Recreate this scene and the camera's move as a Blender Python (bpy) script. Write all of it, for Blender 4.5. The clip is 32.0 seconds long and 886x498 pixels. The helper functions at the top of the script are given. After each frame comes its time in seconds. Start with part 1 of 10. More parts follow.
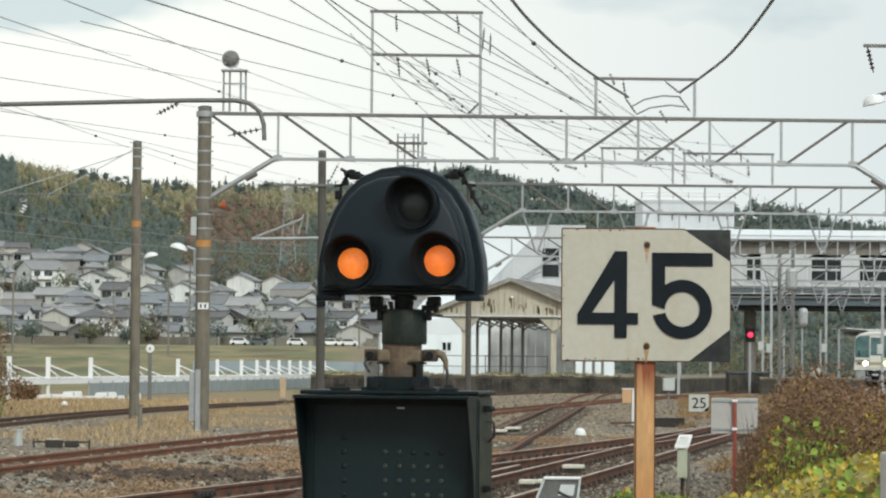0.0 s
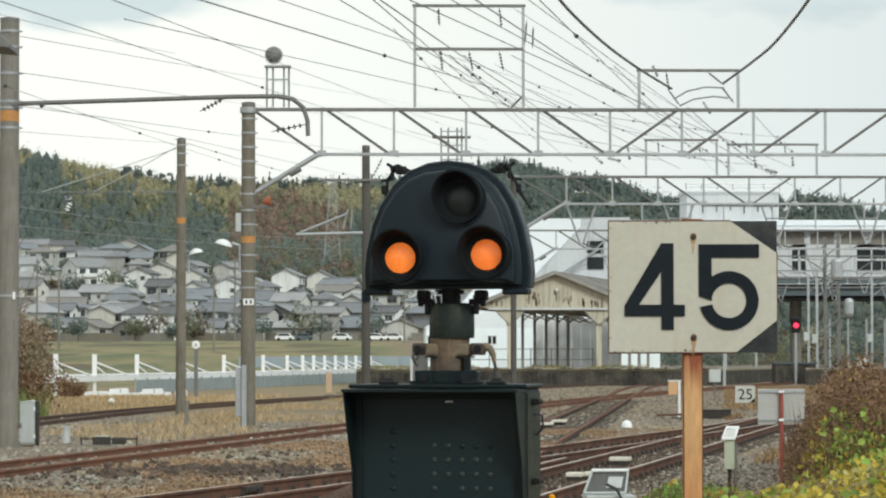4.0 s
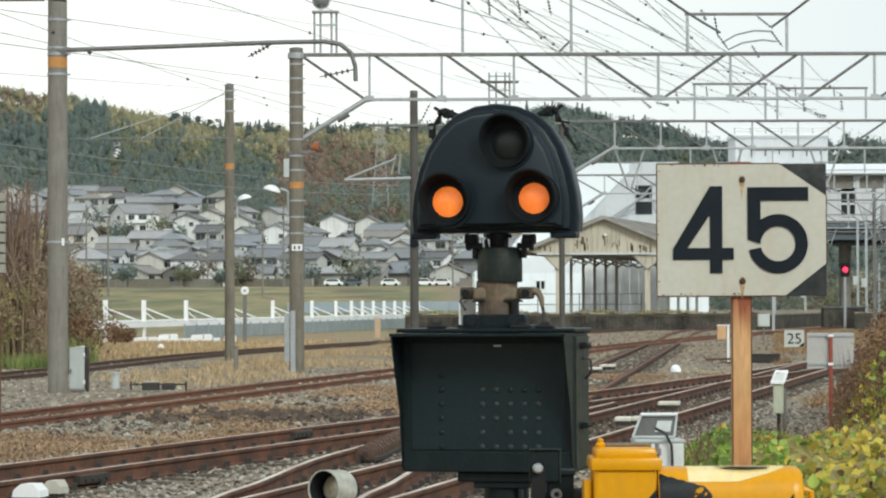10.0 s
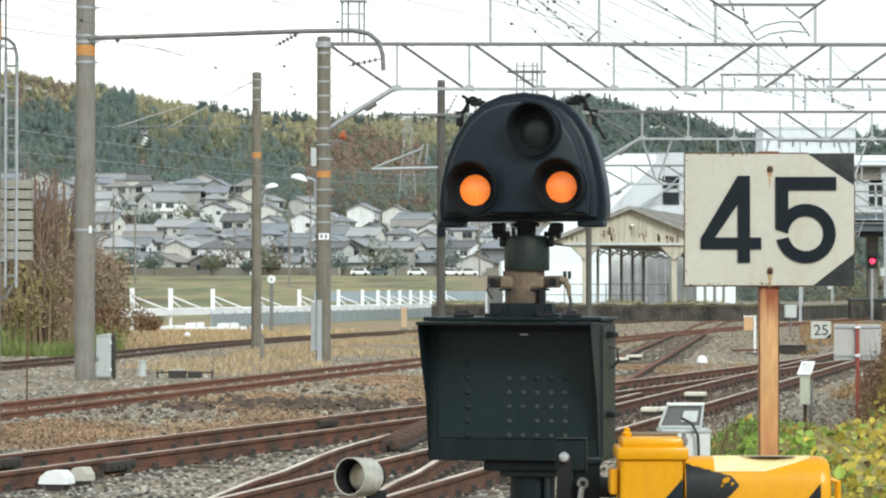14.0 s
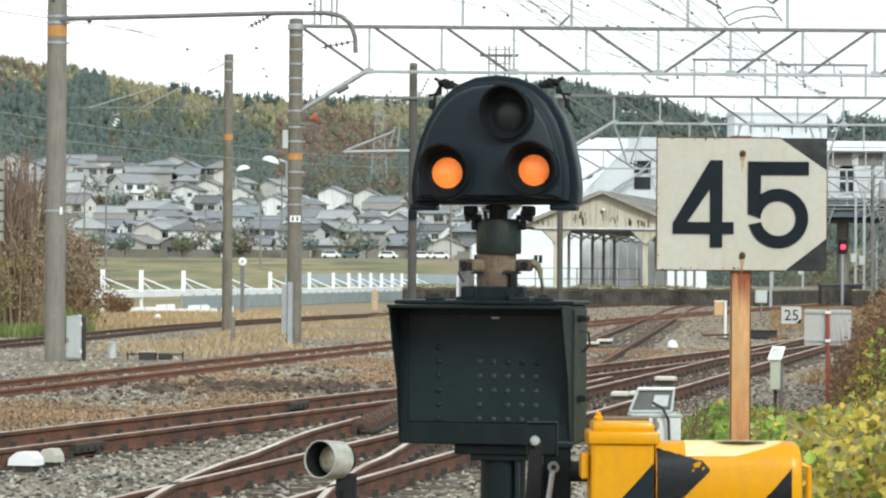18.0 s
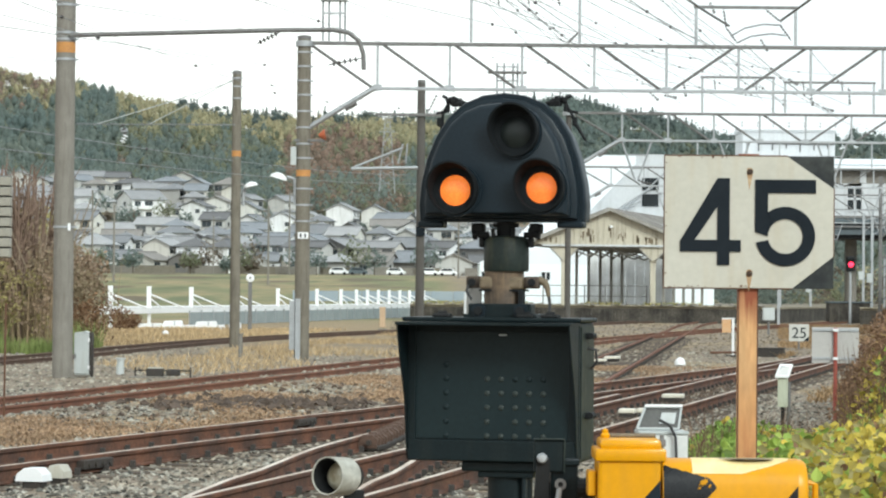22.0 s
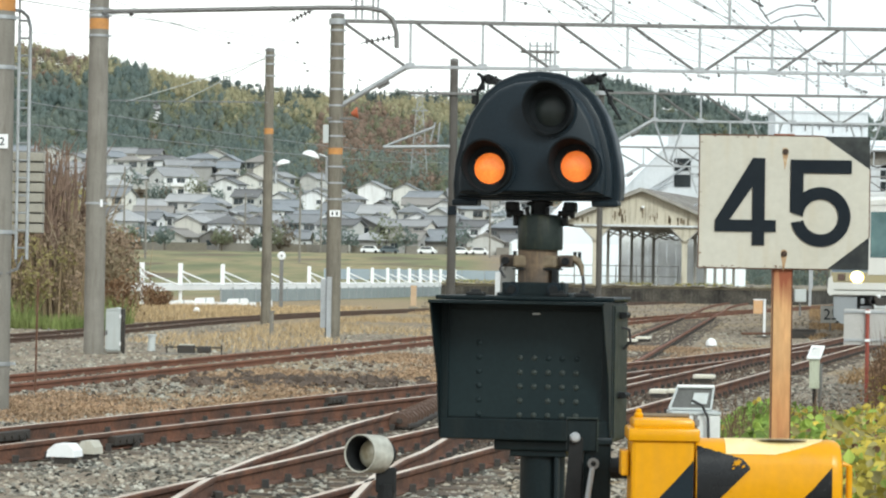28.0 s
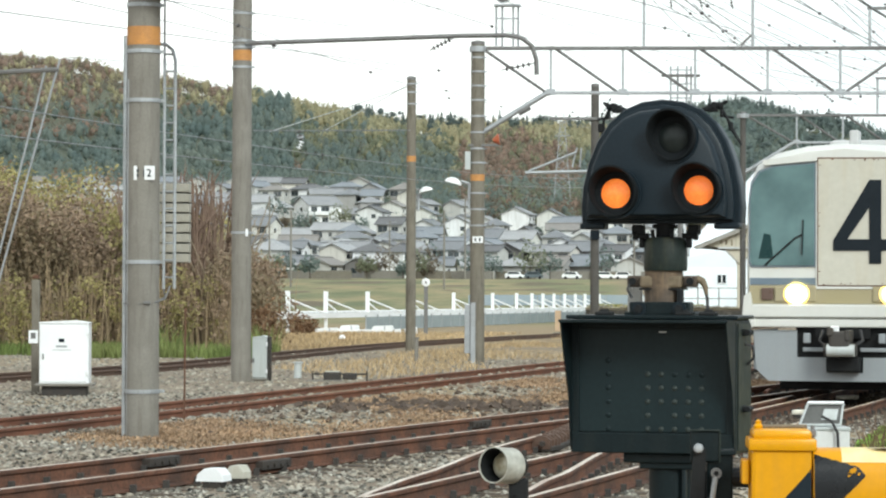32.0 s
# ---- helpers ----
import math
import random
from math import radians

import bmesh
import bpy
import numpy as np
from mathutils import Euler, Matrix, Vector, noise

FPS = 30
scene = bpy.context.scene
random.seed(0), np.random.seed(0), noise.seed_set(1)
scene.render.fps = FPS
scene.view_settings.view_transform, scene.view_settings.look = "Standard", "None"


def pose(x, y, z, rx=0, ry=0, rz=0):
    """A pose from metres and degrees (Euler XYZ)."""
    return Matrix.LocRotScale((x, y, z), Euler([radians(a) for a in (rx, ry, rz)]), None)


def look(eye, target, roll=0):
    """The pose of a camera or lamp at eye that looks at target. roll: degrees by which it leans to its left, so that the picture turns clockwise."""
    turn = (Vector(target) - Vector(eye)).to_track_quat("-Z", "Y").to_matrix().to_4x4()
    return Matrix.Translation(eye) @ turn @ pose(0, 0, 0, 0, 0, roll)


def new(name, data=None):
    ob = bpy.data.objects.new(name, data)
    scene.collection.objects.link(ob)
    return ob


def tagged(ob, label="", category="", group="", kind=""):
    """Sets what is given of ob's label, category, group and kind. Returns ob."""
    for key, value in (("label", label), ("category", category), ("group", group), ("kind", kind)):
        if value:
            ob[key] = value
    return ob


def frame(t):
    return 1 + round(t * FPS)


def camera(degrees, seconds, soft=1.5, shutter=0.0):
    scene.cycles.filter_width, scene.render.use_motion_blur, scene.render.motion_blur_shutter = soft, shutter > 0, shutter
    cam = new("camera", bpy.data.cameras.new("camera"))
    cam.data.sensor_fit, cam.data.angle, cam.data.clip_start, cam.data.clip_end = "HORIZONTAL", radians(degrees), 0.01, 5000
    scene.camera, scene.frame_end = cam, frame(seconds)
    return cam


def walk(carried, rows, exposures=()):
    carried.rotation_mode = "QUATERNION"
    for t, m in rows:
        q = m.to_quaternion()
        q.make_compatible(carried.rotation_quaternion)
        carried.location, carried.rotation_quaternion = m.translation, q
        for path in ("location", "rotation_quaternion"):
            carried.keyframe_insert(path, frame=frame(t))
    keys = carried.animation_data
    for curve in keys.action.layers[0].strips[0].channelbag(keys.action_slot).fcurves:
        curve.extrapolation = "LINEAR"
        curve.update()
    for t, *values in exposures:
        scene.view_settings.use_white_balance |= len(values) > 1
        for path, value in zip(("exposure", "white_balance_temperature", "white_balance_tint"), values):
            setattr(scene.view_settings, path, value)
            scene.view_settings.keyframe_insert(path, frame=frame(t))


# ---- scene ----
cam = camera(17.5, 32.0, soft=2.15)
# seconds, eye, and the turn to the left, the tilt up and the roll in degrees: a telephoto view held in the hand
PATH = [
    (0, 0.01, -0.0127, 1.6575, -2.4274, 2.3088, 0.4696),
    (0.5, 0.0112, -0.011, 1.6589, -2.9356, 2.2591, 0.2693),
    (1, 0.0078, -0.0529, 1.656, -3.0795, 2.2535, 0.1182),
    (1.5, 0.0121, -0.0004, 1.6566, -2.9536, 2.1954, 0.0202),
    (2, 0.0027, -0.0274, 1.6567, -2.7069, 2.071, -0.0832),
    (2.5, 0.0018, -0.0107, 1.6563, -2.4512, 2.0256, -0.0914),
    (4.5, 0.0025, -0.0455, 1.657, -1.1622, 2.2928, -0.1108),
    (5, 0.0043, -0.0366, 1.6565, -0.7505, 2.412, -0.2024),
    (5.5, 0.0021, -0.0491, 1.6555, -0.3955, 2.4702, -0.2694),
    (6, 0.0018, -0.037, 1.656, -0.0686, 2.4395, -0.3552),
    (6.5, 0.0037, -0.0444, 1.6571, 0.2372, 2.4009, -0.4153),
    (7, 0.0025, -0.0592, 1.6571, 0.4254, 2.3298, -0.4277),
    (7.5, 0.0014, -0.0443, 1.6562, 0.4109, 2.2197, -0.3646),
    (8, 0.0021, -0.0294, 1.6549, 0.2001, 2.1229, -0.3205),
    (8.5, 0.0029, -0.0618, 1.6547, -0.1593, 1.9922, -0.2404),
    (9, 0.005, -0.0426, 1.6551, -0.5332, 1.8691, -0.1575),
    (9.5, 0.004, -0.0341, 1.6548, -0.7321, 1.6101, -0.1587),
    (10, 0.0044, -0.0191, 1.6538, -0.5806, 1.0949, -0.2079),
    (10.5, 0.0001, -0.0048, 1.6503, -0.3129, 0.7933, -0.2095),
    (11, 0.0008, 0.0065, 1.6501, -0.0725, 0.5669, -0.2175),
    (11.5, 0.0001, -0.014, 1.6505, 0.0353, 0.6009, -0.1421),
    (12, 0.0016, -0.0084, 1.6511, 0.0559, 0.6565, -0.066),
    (12.5, 0.0022, 0.0032, 1.6502, -0.0003, 0.7431, 0.008),
    (13, -0, -0.0019, 1.6501, 0.0006, 0.832, -0.003),
    (13.5, 0.0014, -0.0077, 1.6511, 0.022, 0.8731, 0.0443),
    (14, 0.0033, -0.0134, 1.6499, -0.0483, 0.8905, 0.0699),
    (14.5, 0.0052, -0.0113, 1.6504, -0.2226, 0.8436, 0.0966),
    (15, 0.0048, -0.0129, 1.6493, -0.4992, 0.7852, 0.1571),
    (15.5, 0.0052, -0.011, 1.6501, -0.6603, 0.7384, 0.2116),
    (17.5, -0.0001, 0.0055, 1.6488, -0.7543, 0.5529, 0.3961),
    (18, 0.002, 0.0088, 1.649, -0.6236, 0.5603, 0.3907),
    (18.5, 0.0002, -0.0018, 1.6496, -0.4369, 0.6075, 0.3434),
    (19, 0.0017, -0.0028, 1.65, -0.331, 0.6957, 0.3259),
    (19.5, 0.0014, -0.0103, 1.6512, -0.2587, 0.7961, 0.3325),
    (20, 0.0016, -0.0192, 1.6505, -0.3266, 0.8984, 0.4054),
    (20.5, 0.0016, -0.0143, 1.6496, -0.4189, 0.9185, 0.407),
    (21, 0.0016, -0.0017, 1.649, -0.4612, 0.9095, 0.4797),
    (21.5, 0.0007, -0.0126, 1.6498, -0.5172, 0.8946, 0.5082),
    (22, 0.0018, -0.0109, 1.6499, -0.4669, 0.8945, 0.5154),
    (22.5, 0.001, -0.0211, 1.6505, -0.4114, 0.9167, 0.5125),
    (23, 0.0013, -0.0129, 1.6497, -0.3474, 0.9233, 0.507),
    (23.5, -0, -0.0082, 1.6489, -0.2623, 0.9052, 0.5229),
    (24, -0.0001, -0.0062, 1.6487, -0.2012, 0.8433, 0.5702),
    (24.5, -0.0008, -0.0108, 1.6479, -0.138, 0.7743, 0.5967),
    (25, -0.0016, -0.0008, 1.6482, -0.1139, 0.7316, 0.6513),
    (25.5, -0.0025, -0.0057, 1.648, -0.0139, 0.7141, 0.6837),
    (26, -0.0045, 0.0002, 1.6477, 0.1259, 0.7344, 0.7706),
    (26.5, -0.0051, 0.0108, 1.6485, 0.209, 0.6859, 0.8473),
    (28.5, -0.0044, 0.0044, 1.647, 0.149, 0.4449, 0.9509),
    (29, -0.0038, -0.01, 1.6482, 0.3051, 0.5611, 0.9059),
    (29.5, -0.0031, 0.0001, 1.6491, 0.553, 0.6871, 0.7713),
    (30, -0.0017, -0.005, 1.6488, 1.0357, 0.7366, 0.6046),
    (30.5, -0.0021, -0.0074, 1.6485, 1.5003, 0.8039, 0.4924),
    (31, -0.0009, -0.0011, 1.6501, 1.9635, 0.7837, 0.3678),
    (31.5, -0.0024, 0.0089, 1.6498, 2.4911, 0.7975, 0.2516),
    (31.6, -0.0023, 0.007, 1.6498, 2.595, 0.822, 0.245),
    (31.7, -0.0022, 0.005, 1.65, 2.685, 0.842, 0.24),
    (31.8, -0.002, 0.002, 1.65, 2.752, 0.862, 0.238),
    (31.9, -0.002, 0, 1.65, 2.83, 0.882, 0.235),
    (32, 0.041, -0.371, 1.636, 3.031, 0.954, 0.22),
]


def held(x, y, z, yaw, pitch, roll):
    a, b = radians(yaw), radians(pitch)
    ahead = Vector((-math.sin(a) * math.cos(b), math.cos(a) * math.cos(b), math.sin(b)))
    return look((x, y, z), Vector((x, y, z)) + ahead * 10, roll)


walk(cam, [(r[0], held(*r[1:])) for r in PATH], exposures=[(0, -0.2, 6720, 7), (5, -0.2, 6700, 6), (9, -0.1, 6700, 6), (10, -0.08, 6600, 6), (11, 0.18, 6500, 6), (12, 0.25, 6480, 6), (32, 0.25, 6480, 6)])


# ---------------------------------------------------------------- sky and sun
def build_sky():
    """Bright broken overcast: white cloud over a pale blue sky."""
    w = bpy.data.worlds.new("sky")
    scene.world = w
    w.use_nodes = True
    nt = w.node_tree
    bg = nt.nodes["Background"]
    sky = nt.nodes.new("ShaderNodeTexSky")
    sky.sky_type, sky.sun_disc = "NISHITA", False
    sky.sun_elevation, sky.sun_rotation = radians(32), radians(150)
    dim = nt.nodes.new("ShaderNodeVectorMath")
    dim.operation = "SCALE"
    dim.inputs["Scale"].default_value = 0.11
    nt.links.new(sky.outputs[0], dim.inputs[0])
    co = nt.nodes.new("ShaderNodeTexCoord")
    mp = nt.nodes.new("ShaderNodeMapping")
    mp.inputs["Scale"].default_value = (1.0, 1.0, 2.2)
    mp.inputs["Location"].default_value = (0.36, 0.1, 0.06)
    nt.links.new(co.outputs["Generated"], mp.inputs["Vector"])
    n = nt.nodes.new("ShaderNodeTexNoise")
    n.inputs["Scale"].default_value, n.inputs["Detail"].default_value, n.inputs["Roughness"].default_value = 5.5, 5.0, 0.5
    nt.links.new(mp.outputs["Vector"], n.inputs["Vector"])
    sep = nt.nodes.new("ShaderNodeSeparateXYZ")
    nt.links.new(co.outputs["Generated"], sep.inputs[0])
    low = nt.nodes.new("ShaderNodeMapRange")
    low.inputs["From Min"].default_value, low.inputs["From Max"].default_value = 0.08, 0.12
    low.inputs["To Min"].default_value, low.inputs["To Max"].default_value = 0.3, 0.0
    nt.links.new(sep.outputs["Z"], low.inputs["Value"])
    add = nt.nodes.new("ShaderNodeMath")
    nt.links.new(n.outputs["Fac"], add.inputs[0])
    nt.links.new(low.outputs["Result"], add.inputs[1])
    r = nt.nodes.new("ShaderNodeMapRange")
    r.inputs["From Min"].default_value, r.inputs["From Max"].default_value = 0.44, 0.51
    r.inputs["To Min"].default_value = 0.42
    nt.links.new(add.outputs[0], r.inputs["Value"])
    # the cloud is brighter towards the left of the ridge than over the station
    side = nt.nodes.new("ShaderNodeMapRange")
    side.inputs["From Min"].default_value, side.inputs["From Max"].default_value = -0.05, 0.2
    nt.links.new(sep.outputs["X"], side.inputs["Value"])
    tone = nt.nodes.new("ShaderNodeMix")
    tone.data_type = "RGBA"
    tone.inputs[6].default_value, tone.inputs[7].default_value = (1.16, 1.19, 1.17, 1), (0.845, 0.93, 0.975, 1)
    nt.links.new(side.outputs["Result"], tone.inputs["Factor"])
    mix = nt.nodes.new("ShaderNodeMix")
    mix.data_type = "RGBA"
    nt.links.new(r.outputs["Result"], mix.inputs["Factor"])
    nt.links.new(dim.outputs[0], mix.inputs[6])
    nt.links.new(tone.outputs[2], mix.inputs[7])
    nt.links.new(mix.outputs[2], bg.inputs["Color"])
    bg.inputs["Strength"].default_value = 1.0


build_sky()
sun = new("sun", bpy.data.lights.new("sun", "SUN"))
sun.data.energy, sun.data.angle, sun.data.color = 2.2, radians(18), (0.96, 1.0, 0.96)
sun.matrix_basis = look((30, -52, 38), (0, 0, 0))

# ---------------------------------------------------------------- mesh helpers
class Mesh:
    """Collects vertices and faces of one part."""

    def __init__(self):
        self.v, self.f = [], []

    def add(self, verts, faces, m=None):
        n = len(self.v)
        self.v += [tuple(m @ Vector(p)) if m else tuple(p) for p in verts]
        self.f += [tuple(i + n for i in f) for f in faces]
        return self

    def box(self, x, y, z, sx, sy, sz, bev=0.0, m=None):
        """A box by its centre and size, chamfered by bev."""
        hx, hy, hz = sx / 2, sy / 2, sz / 2
        t = Matrix.Translation((x, y, z))
        m = m @ t if m else t
        if bev <= 0:
            c = [(a * hx, b * hy, d * hz) for d in (-1, 1) for b in (-1, 1) for a in (-1, 1)]
            return self.add(c, [(0, 2, 3, 1), (4, 5, 7, 6), (0, 1, 5, 4), (2, 6, 7, 3), (0, 4, 6, 2), (1, 3, 7, 5)], m)
        bm = bmesh.new()
        bmesh.ops.create_cube(bm, size=1)
        for v in bm.verts:
            v.co = Vector((v.co.x * sx, v.co.y * sy, v.co.z * sz))
        bmesh.ops.bevel(bm, geom=list(bm.edges), offset=min(bev, 0.49 * min(sx, sy, sz)), segments=2, affect="EDGES", profile=0.5)
        bm.verts.index_update()
        self.add([v.co for v in bm.verts], [[v.index for v in f.verts] for f in bm.faces], m)
        bm.free()
        return self

    def cyl(self, p, q, r, r2=None, n=12, caps=True, m=None):
        """A round bar from p to q."""
        p, q = Vector(p), Vector(q)
        r2 = r if r2 is None else r2
        a = (q - p).normalized()
        u = a.orthogonal().normalized()
        w = a.cross(u)
        ring = [(math.cos(2 * math.pi * i / n), math.sin(2 * math.pi * i / n)) for i in range(n)]
        verts = [p + u * (c * r) + w * (s * r) for c, s in ring] + [q + u * (c * r2) + w * (s * r2) for c, s in ring]
        faces = [(i, (i + 1) % n, n + (i + 1) % n, n + i) for i in range(n)]
        if caps:
            faces += [tuple(range(n))[::-1], tuple(range(n, 2 * n))]
        return self.add(verts, faces, m)

    def tube(self, pts, r, n=6, caps=True):
        """A round bar along points; r is one radius or one for each point."""
        pts = [Vector(p) for p in pts]
        rs = r if isinstance(r, (list, tuple)) else [r] * len(pts)
        verts, u = [], None
        for i, p in enumerate(pts):
            a = (pts[min(i + 1, len(pts) - 1)] - pts[max(i - 1, 0)]).normalized()
            u = a.orthogonal().normalized() if u is None else (u - a * u.dot(a)).normalized()
            w = a.cross(u)
            verts += [p + (u * math.cos(2 * math.pi * k / n) + w * math.sin(2 * math.pi * k / n)) * rs[i] for k in range(n)]
        faces = [(i * n + k, i * n + (k + 1) % n, (i + 1) * n + (k + 1) % n, (i + 1) * n + k) for i in range(len(pts) - 1) for k in range(n)]
        if caps:
            faces += [tuple(range(n))[::-1], tuple(range((len(pts) - 1) * n, len(pts) * n))]
        return self.add(verts, faces)

    def lathe(self, prof, n=24, m=None, caps=True):
        """Turns (radius, height) pairs about z."""
        verts, faces = [], []
        for r, z in prof:
            verts += [(r * math.cos(2 * math.pi * k / n), r * math.sin(2 * math.pi * k / n), z) for k in range(n)]
        for i in range(len(prof) - 1):
            faces += [(i * n + k, i * n + (k + 1) % n, (i + 1) * n + (k + 1) % n, (i + 1) * n + k) for k in range(n)]
        if caps and prof[0][0] > 1e-5:
            faces.append(tuple(range(n))[::-1])
        if caps and prof[-1][0] > 1e-5:
            faces.append(tuple(range((len(prof) - 1) * n, len(prof) * n)))
        return self.add(verts, faces, m)

    def prism(self, poly, y0, y1, m=None):
        """A polygon of (x, z), counter-clockwise seen from -y, drawn out from y0 to y1."""
        n = len(poly)
        verts = [(x, y0, z) for x, z in poly] + [(x, y1, z) for x, z in poly]
        faces = [tuple(range(n)), tuple(range(n, 2 * n))[::-1]] + [(i, n + i, n + (i + 1) % n, (i + 1) % n) for i in range(n)]
        return self.add(verts, faces, m)


def mesh_of(name, me, material, smooth=False, flat_angle=None):
    data = bpy.data.meshes.new(name)
    data.from_pydata([tuple(p) for p in me.v], [], me.f)
    data.materials.append(material)
    if smooth:
        data.polygons.foreach_set("use_smooth", [True] * len(data.polygons))
        data.set_sharp_from_angle(angle=radians(flat_angle or 40))
    data.update()
    return data


def part(name, me, material, parent=None, label="", smooth=False):
    """Links a mesh as one object under a thing or a part."""
    ob = new(name, mesh_of(name, me, material, smooth))
    if parent:
        ob.parent = parent
    if label:
        ob["label"] = label
    return ob


def thing(name, at, label, category, group="", kind="", turn=0.0):
    """An empty at a thing's base that carries its parts."""
    ob = new(name)
    ob.empty_display_size = 0.1
    ob.matrix_basis = pose(*at, 0, 0, turn)
    return tagged(ob, label, category, group, kind)


def text_mesh(body, height, depth, offset=0.0):
    """Characters of Blender's own font, as a Mesh in the xz plane that faces -y, centred; height is that of a capital."""
    cu = bpy.data.curves.new("glyph", "FONT")
    cu.body, cu.align_x, cu.align_y, cu.size, cu.extrude, cu.offset, cu.resolution_u = body, "CENTER", "CENTER", 1.0, 0.02, offset, 6
    ob = bpy.data.objects.new("glyph", cu)
    scene.collection.objects.link(ob)
    dg = bpy.context.evaluated_depsgraph_get()
    dg.update()
    data = ob.evaluated_get(dg).to_mesh()
    pts = np.array([v.co[:] for v in data.vertices])
    faces = [tuple(p.vertices) for p in data.polygons]
    ob.evaluated_get(dg).to_mesh_clear()
    lo, hi = pts.min(0), pts.max(0)
    k = height / (hi[1] - lo[1])
    mid = (lo + hi) / 2
    me = Mesh()
    me.add([((x - mid[0]) * k, -(z - mid[2]) / 0.02 * depth / 2, (y - mid[1]) * k) for x, y, z in pts], faces)
    bpy.data.objects.remove(ob)
    bpy.data.curves.remove(cu)
    return me


# ---------------------------------------------------------------- materials
def mat(name, base, rough=0.6, metal=0.0, second=None, amount=0.5, scale=4.0, fine=60.0, grain=0.15, bump=0.0, bump_scale=80.0,
        island=0.0, obj_random=0.0, streak=None, streak_amount=0.0, coat=0.0, spec=None, stretch=(1, 1, 1), translucent=0.0):
    """A procedural surface: a base colour, a second colour in coarse blotches, fine grain, relief, and vertical streaks of a third colour."""
    m = bpy.data.materials.new(name)
    m.use_nodes = True
    nt = m.node_tree
    bsdf = nt.nodes["Principled BSDF"]
    bsdf.inputs["Roughness"].default_value = rough
    bsdf.inputs["Metallic"].default_value = metal
    if spec is not None:
        bsdf.inputs["Specular IOR Level"].default_value = spec
    if coat:
        bsdf.inputs["Coat Weight"].default_value = coat
    co = nt.nodes.new("ShaderNodeTexCoord")
    mp = nt.nodes.new("ShaderNodeMapping")
    mp.inputs["Scale"].default_value = stretch
    nt.links.new(co.outputs["Object"], mp.inputs["Vector"])

    def tex(sc, detail=4.0, vec=None):
        n = nt.nodes.new("ShaderNodeTexNoise")
        n.inputs["Scale"].default_value, n.inputs["Detail"].default_value = sc, detail
        nt.links.new(vec or mp.outputs["Vector"], n.inputs["Vector"])
        return n.outputs["Fac"]

    def ramp(fac, lo, hi):
        r = nt.nodes.new("ShaderNodeMapRange")
        r.inputs["From Min"].default_value, r.inputs["From Max"].default_value = lo, hi
        nt.links.new(fac, r.inputs["Value"])
        return r.outputs["Result"]

    def mix(fac, a, b, kind="MIX"):
        n = nt.nodes.new("ShaderNodeMix")
        n.data_type, n.blend_type = "RGBA", kind
        for key, val in (("Factor", fac), ("A", a), ("B", b)):
            sock = [s for s in n.inputs if s.name == key and (s.type == "VALUE" if key == "Factor" else s.type == "RGBA")][0]
            if isinstance(val, (int, float)):
                sock.default_value = val
            elif isinstance(val, tuple):
                sock.default_value = (*val, 1)
            else:
                nt.links.new(val, sock)
        return [s for s in n.outputs if s.type == "RGBA"][0]

    def times(fac, k):
        n = nt.nodes.new("ShaderNodeMath")
        n.operation = "MULTIPLY"
        nt.links.new(fac, n.inputs[0])
        n.inputs[1].default_value = k
        return n.outputs[0]

    col = mix(times(ramp(tex(scale), 0.35, 0.65), amount), base, second or tuple(c * 0.75 for c in base))
    if streak:
        sm = nt.nodes.new("ShaderNodeMapping")
        sm.inputs["Scale"].default_value = (1, 1, 0.12)
        nt.links.new(co.outputs["Object"], sm.inputs["Vector"])
        col = mix(times(ramp(tex(scale * 6, 5.0, sm.outputs["Vector"]), 0.5, 0.72), streak_amount), col, streak)
    if grain:
        g = nt.nodes.new("ShaderNodeMapRange")
        g.inputs["To Min"].default_value, g.inputs["To Max"].default_value = 1 - grain, 1 + grain
        nt.links.new(ramp(tex(fine, 3.0), 0.25, 0.75), g.inputs["Value"])
        col = mix(1.0, col, g.outputs["Result"], "MULTIPLY")
    if island or obj_random:
        src = nt.nodes.new("ShaderNodeNewGeometry").outputs["Random Per Island"] if island else nt.nodes.new("ShaderNodeObjectInfo").outputs["Random"]
        k = island or obj_random
        g = nt.nodes.new("ShaderNodeMapRange")
        g.inputs["To Min"].default_value, g.inputs["To Max"].default_value = 1 - k, 1 + k
        nt.links.new(src, g.inputs["Value"])
        col = mix(1.0, col, g.outputs["Result"], "MULTIPLY")
    nt.links.new(col, bsdf.inputs["Base Color"])
    rr = nt.nodes.new("ShaderNodeMapRange")
    rr.inputs["To Min"].default_value, rr.inputs["To Max"].default_value = max(0.02, rough - 0.1), min(1, rough + 0.1)
    nt.links.new(tex(scale * 3), rr.inputs["Value"])
    nt.links.new(rr.outputs["Result"], bsdf.inputs["Roughness"])
    if bump:
        b = nt.nodes.new("ShaderNodeBump")
        b.inputs["Strength"].default_value, b.inputs["Distance"].default_value = 1.0, bump
        nt.links.new(tex(bump_scale, 5.0), b.inputs["Height"])
        nt.links.new(b.outputs["Normal"], bsdf.inputs["Normal"])
    if translucent:
        tr = nt.nodes.new("ShaderNodeBsdfTranslucent")
        nt.links.new(col, tr.inputs["Color"])
        ms = nt.nodes.new("ShaderNodeMixShader")
        ms.inputs[0].default_value = translucent
        nt.links.new(bsdf.outputs[0], ms.inputs[1])
        nt.links.new(tr.outputs[0], ms.inputs[2])
        nt.links.new(ms.outputs[0], nt.nodes["Material Output"].inputs["Surface"])
    return m


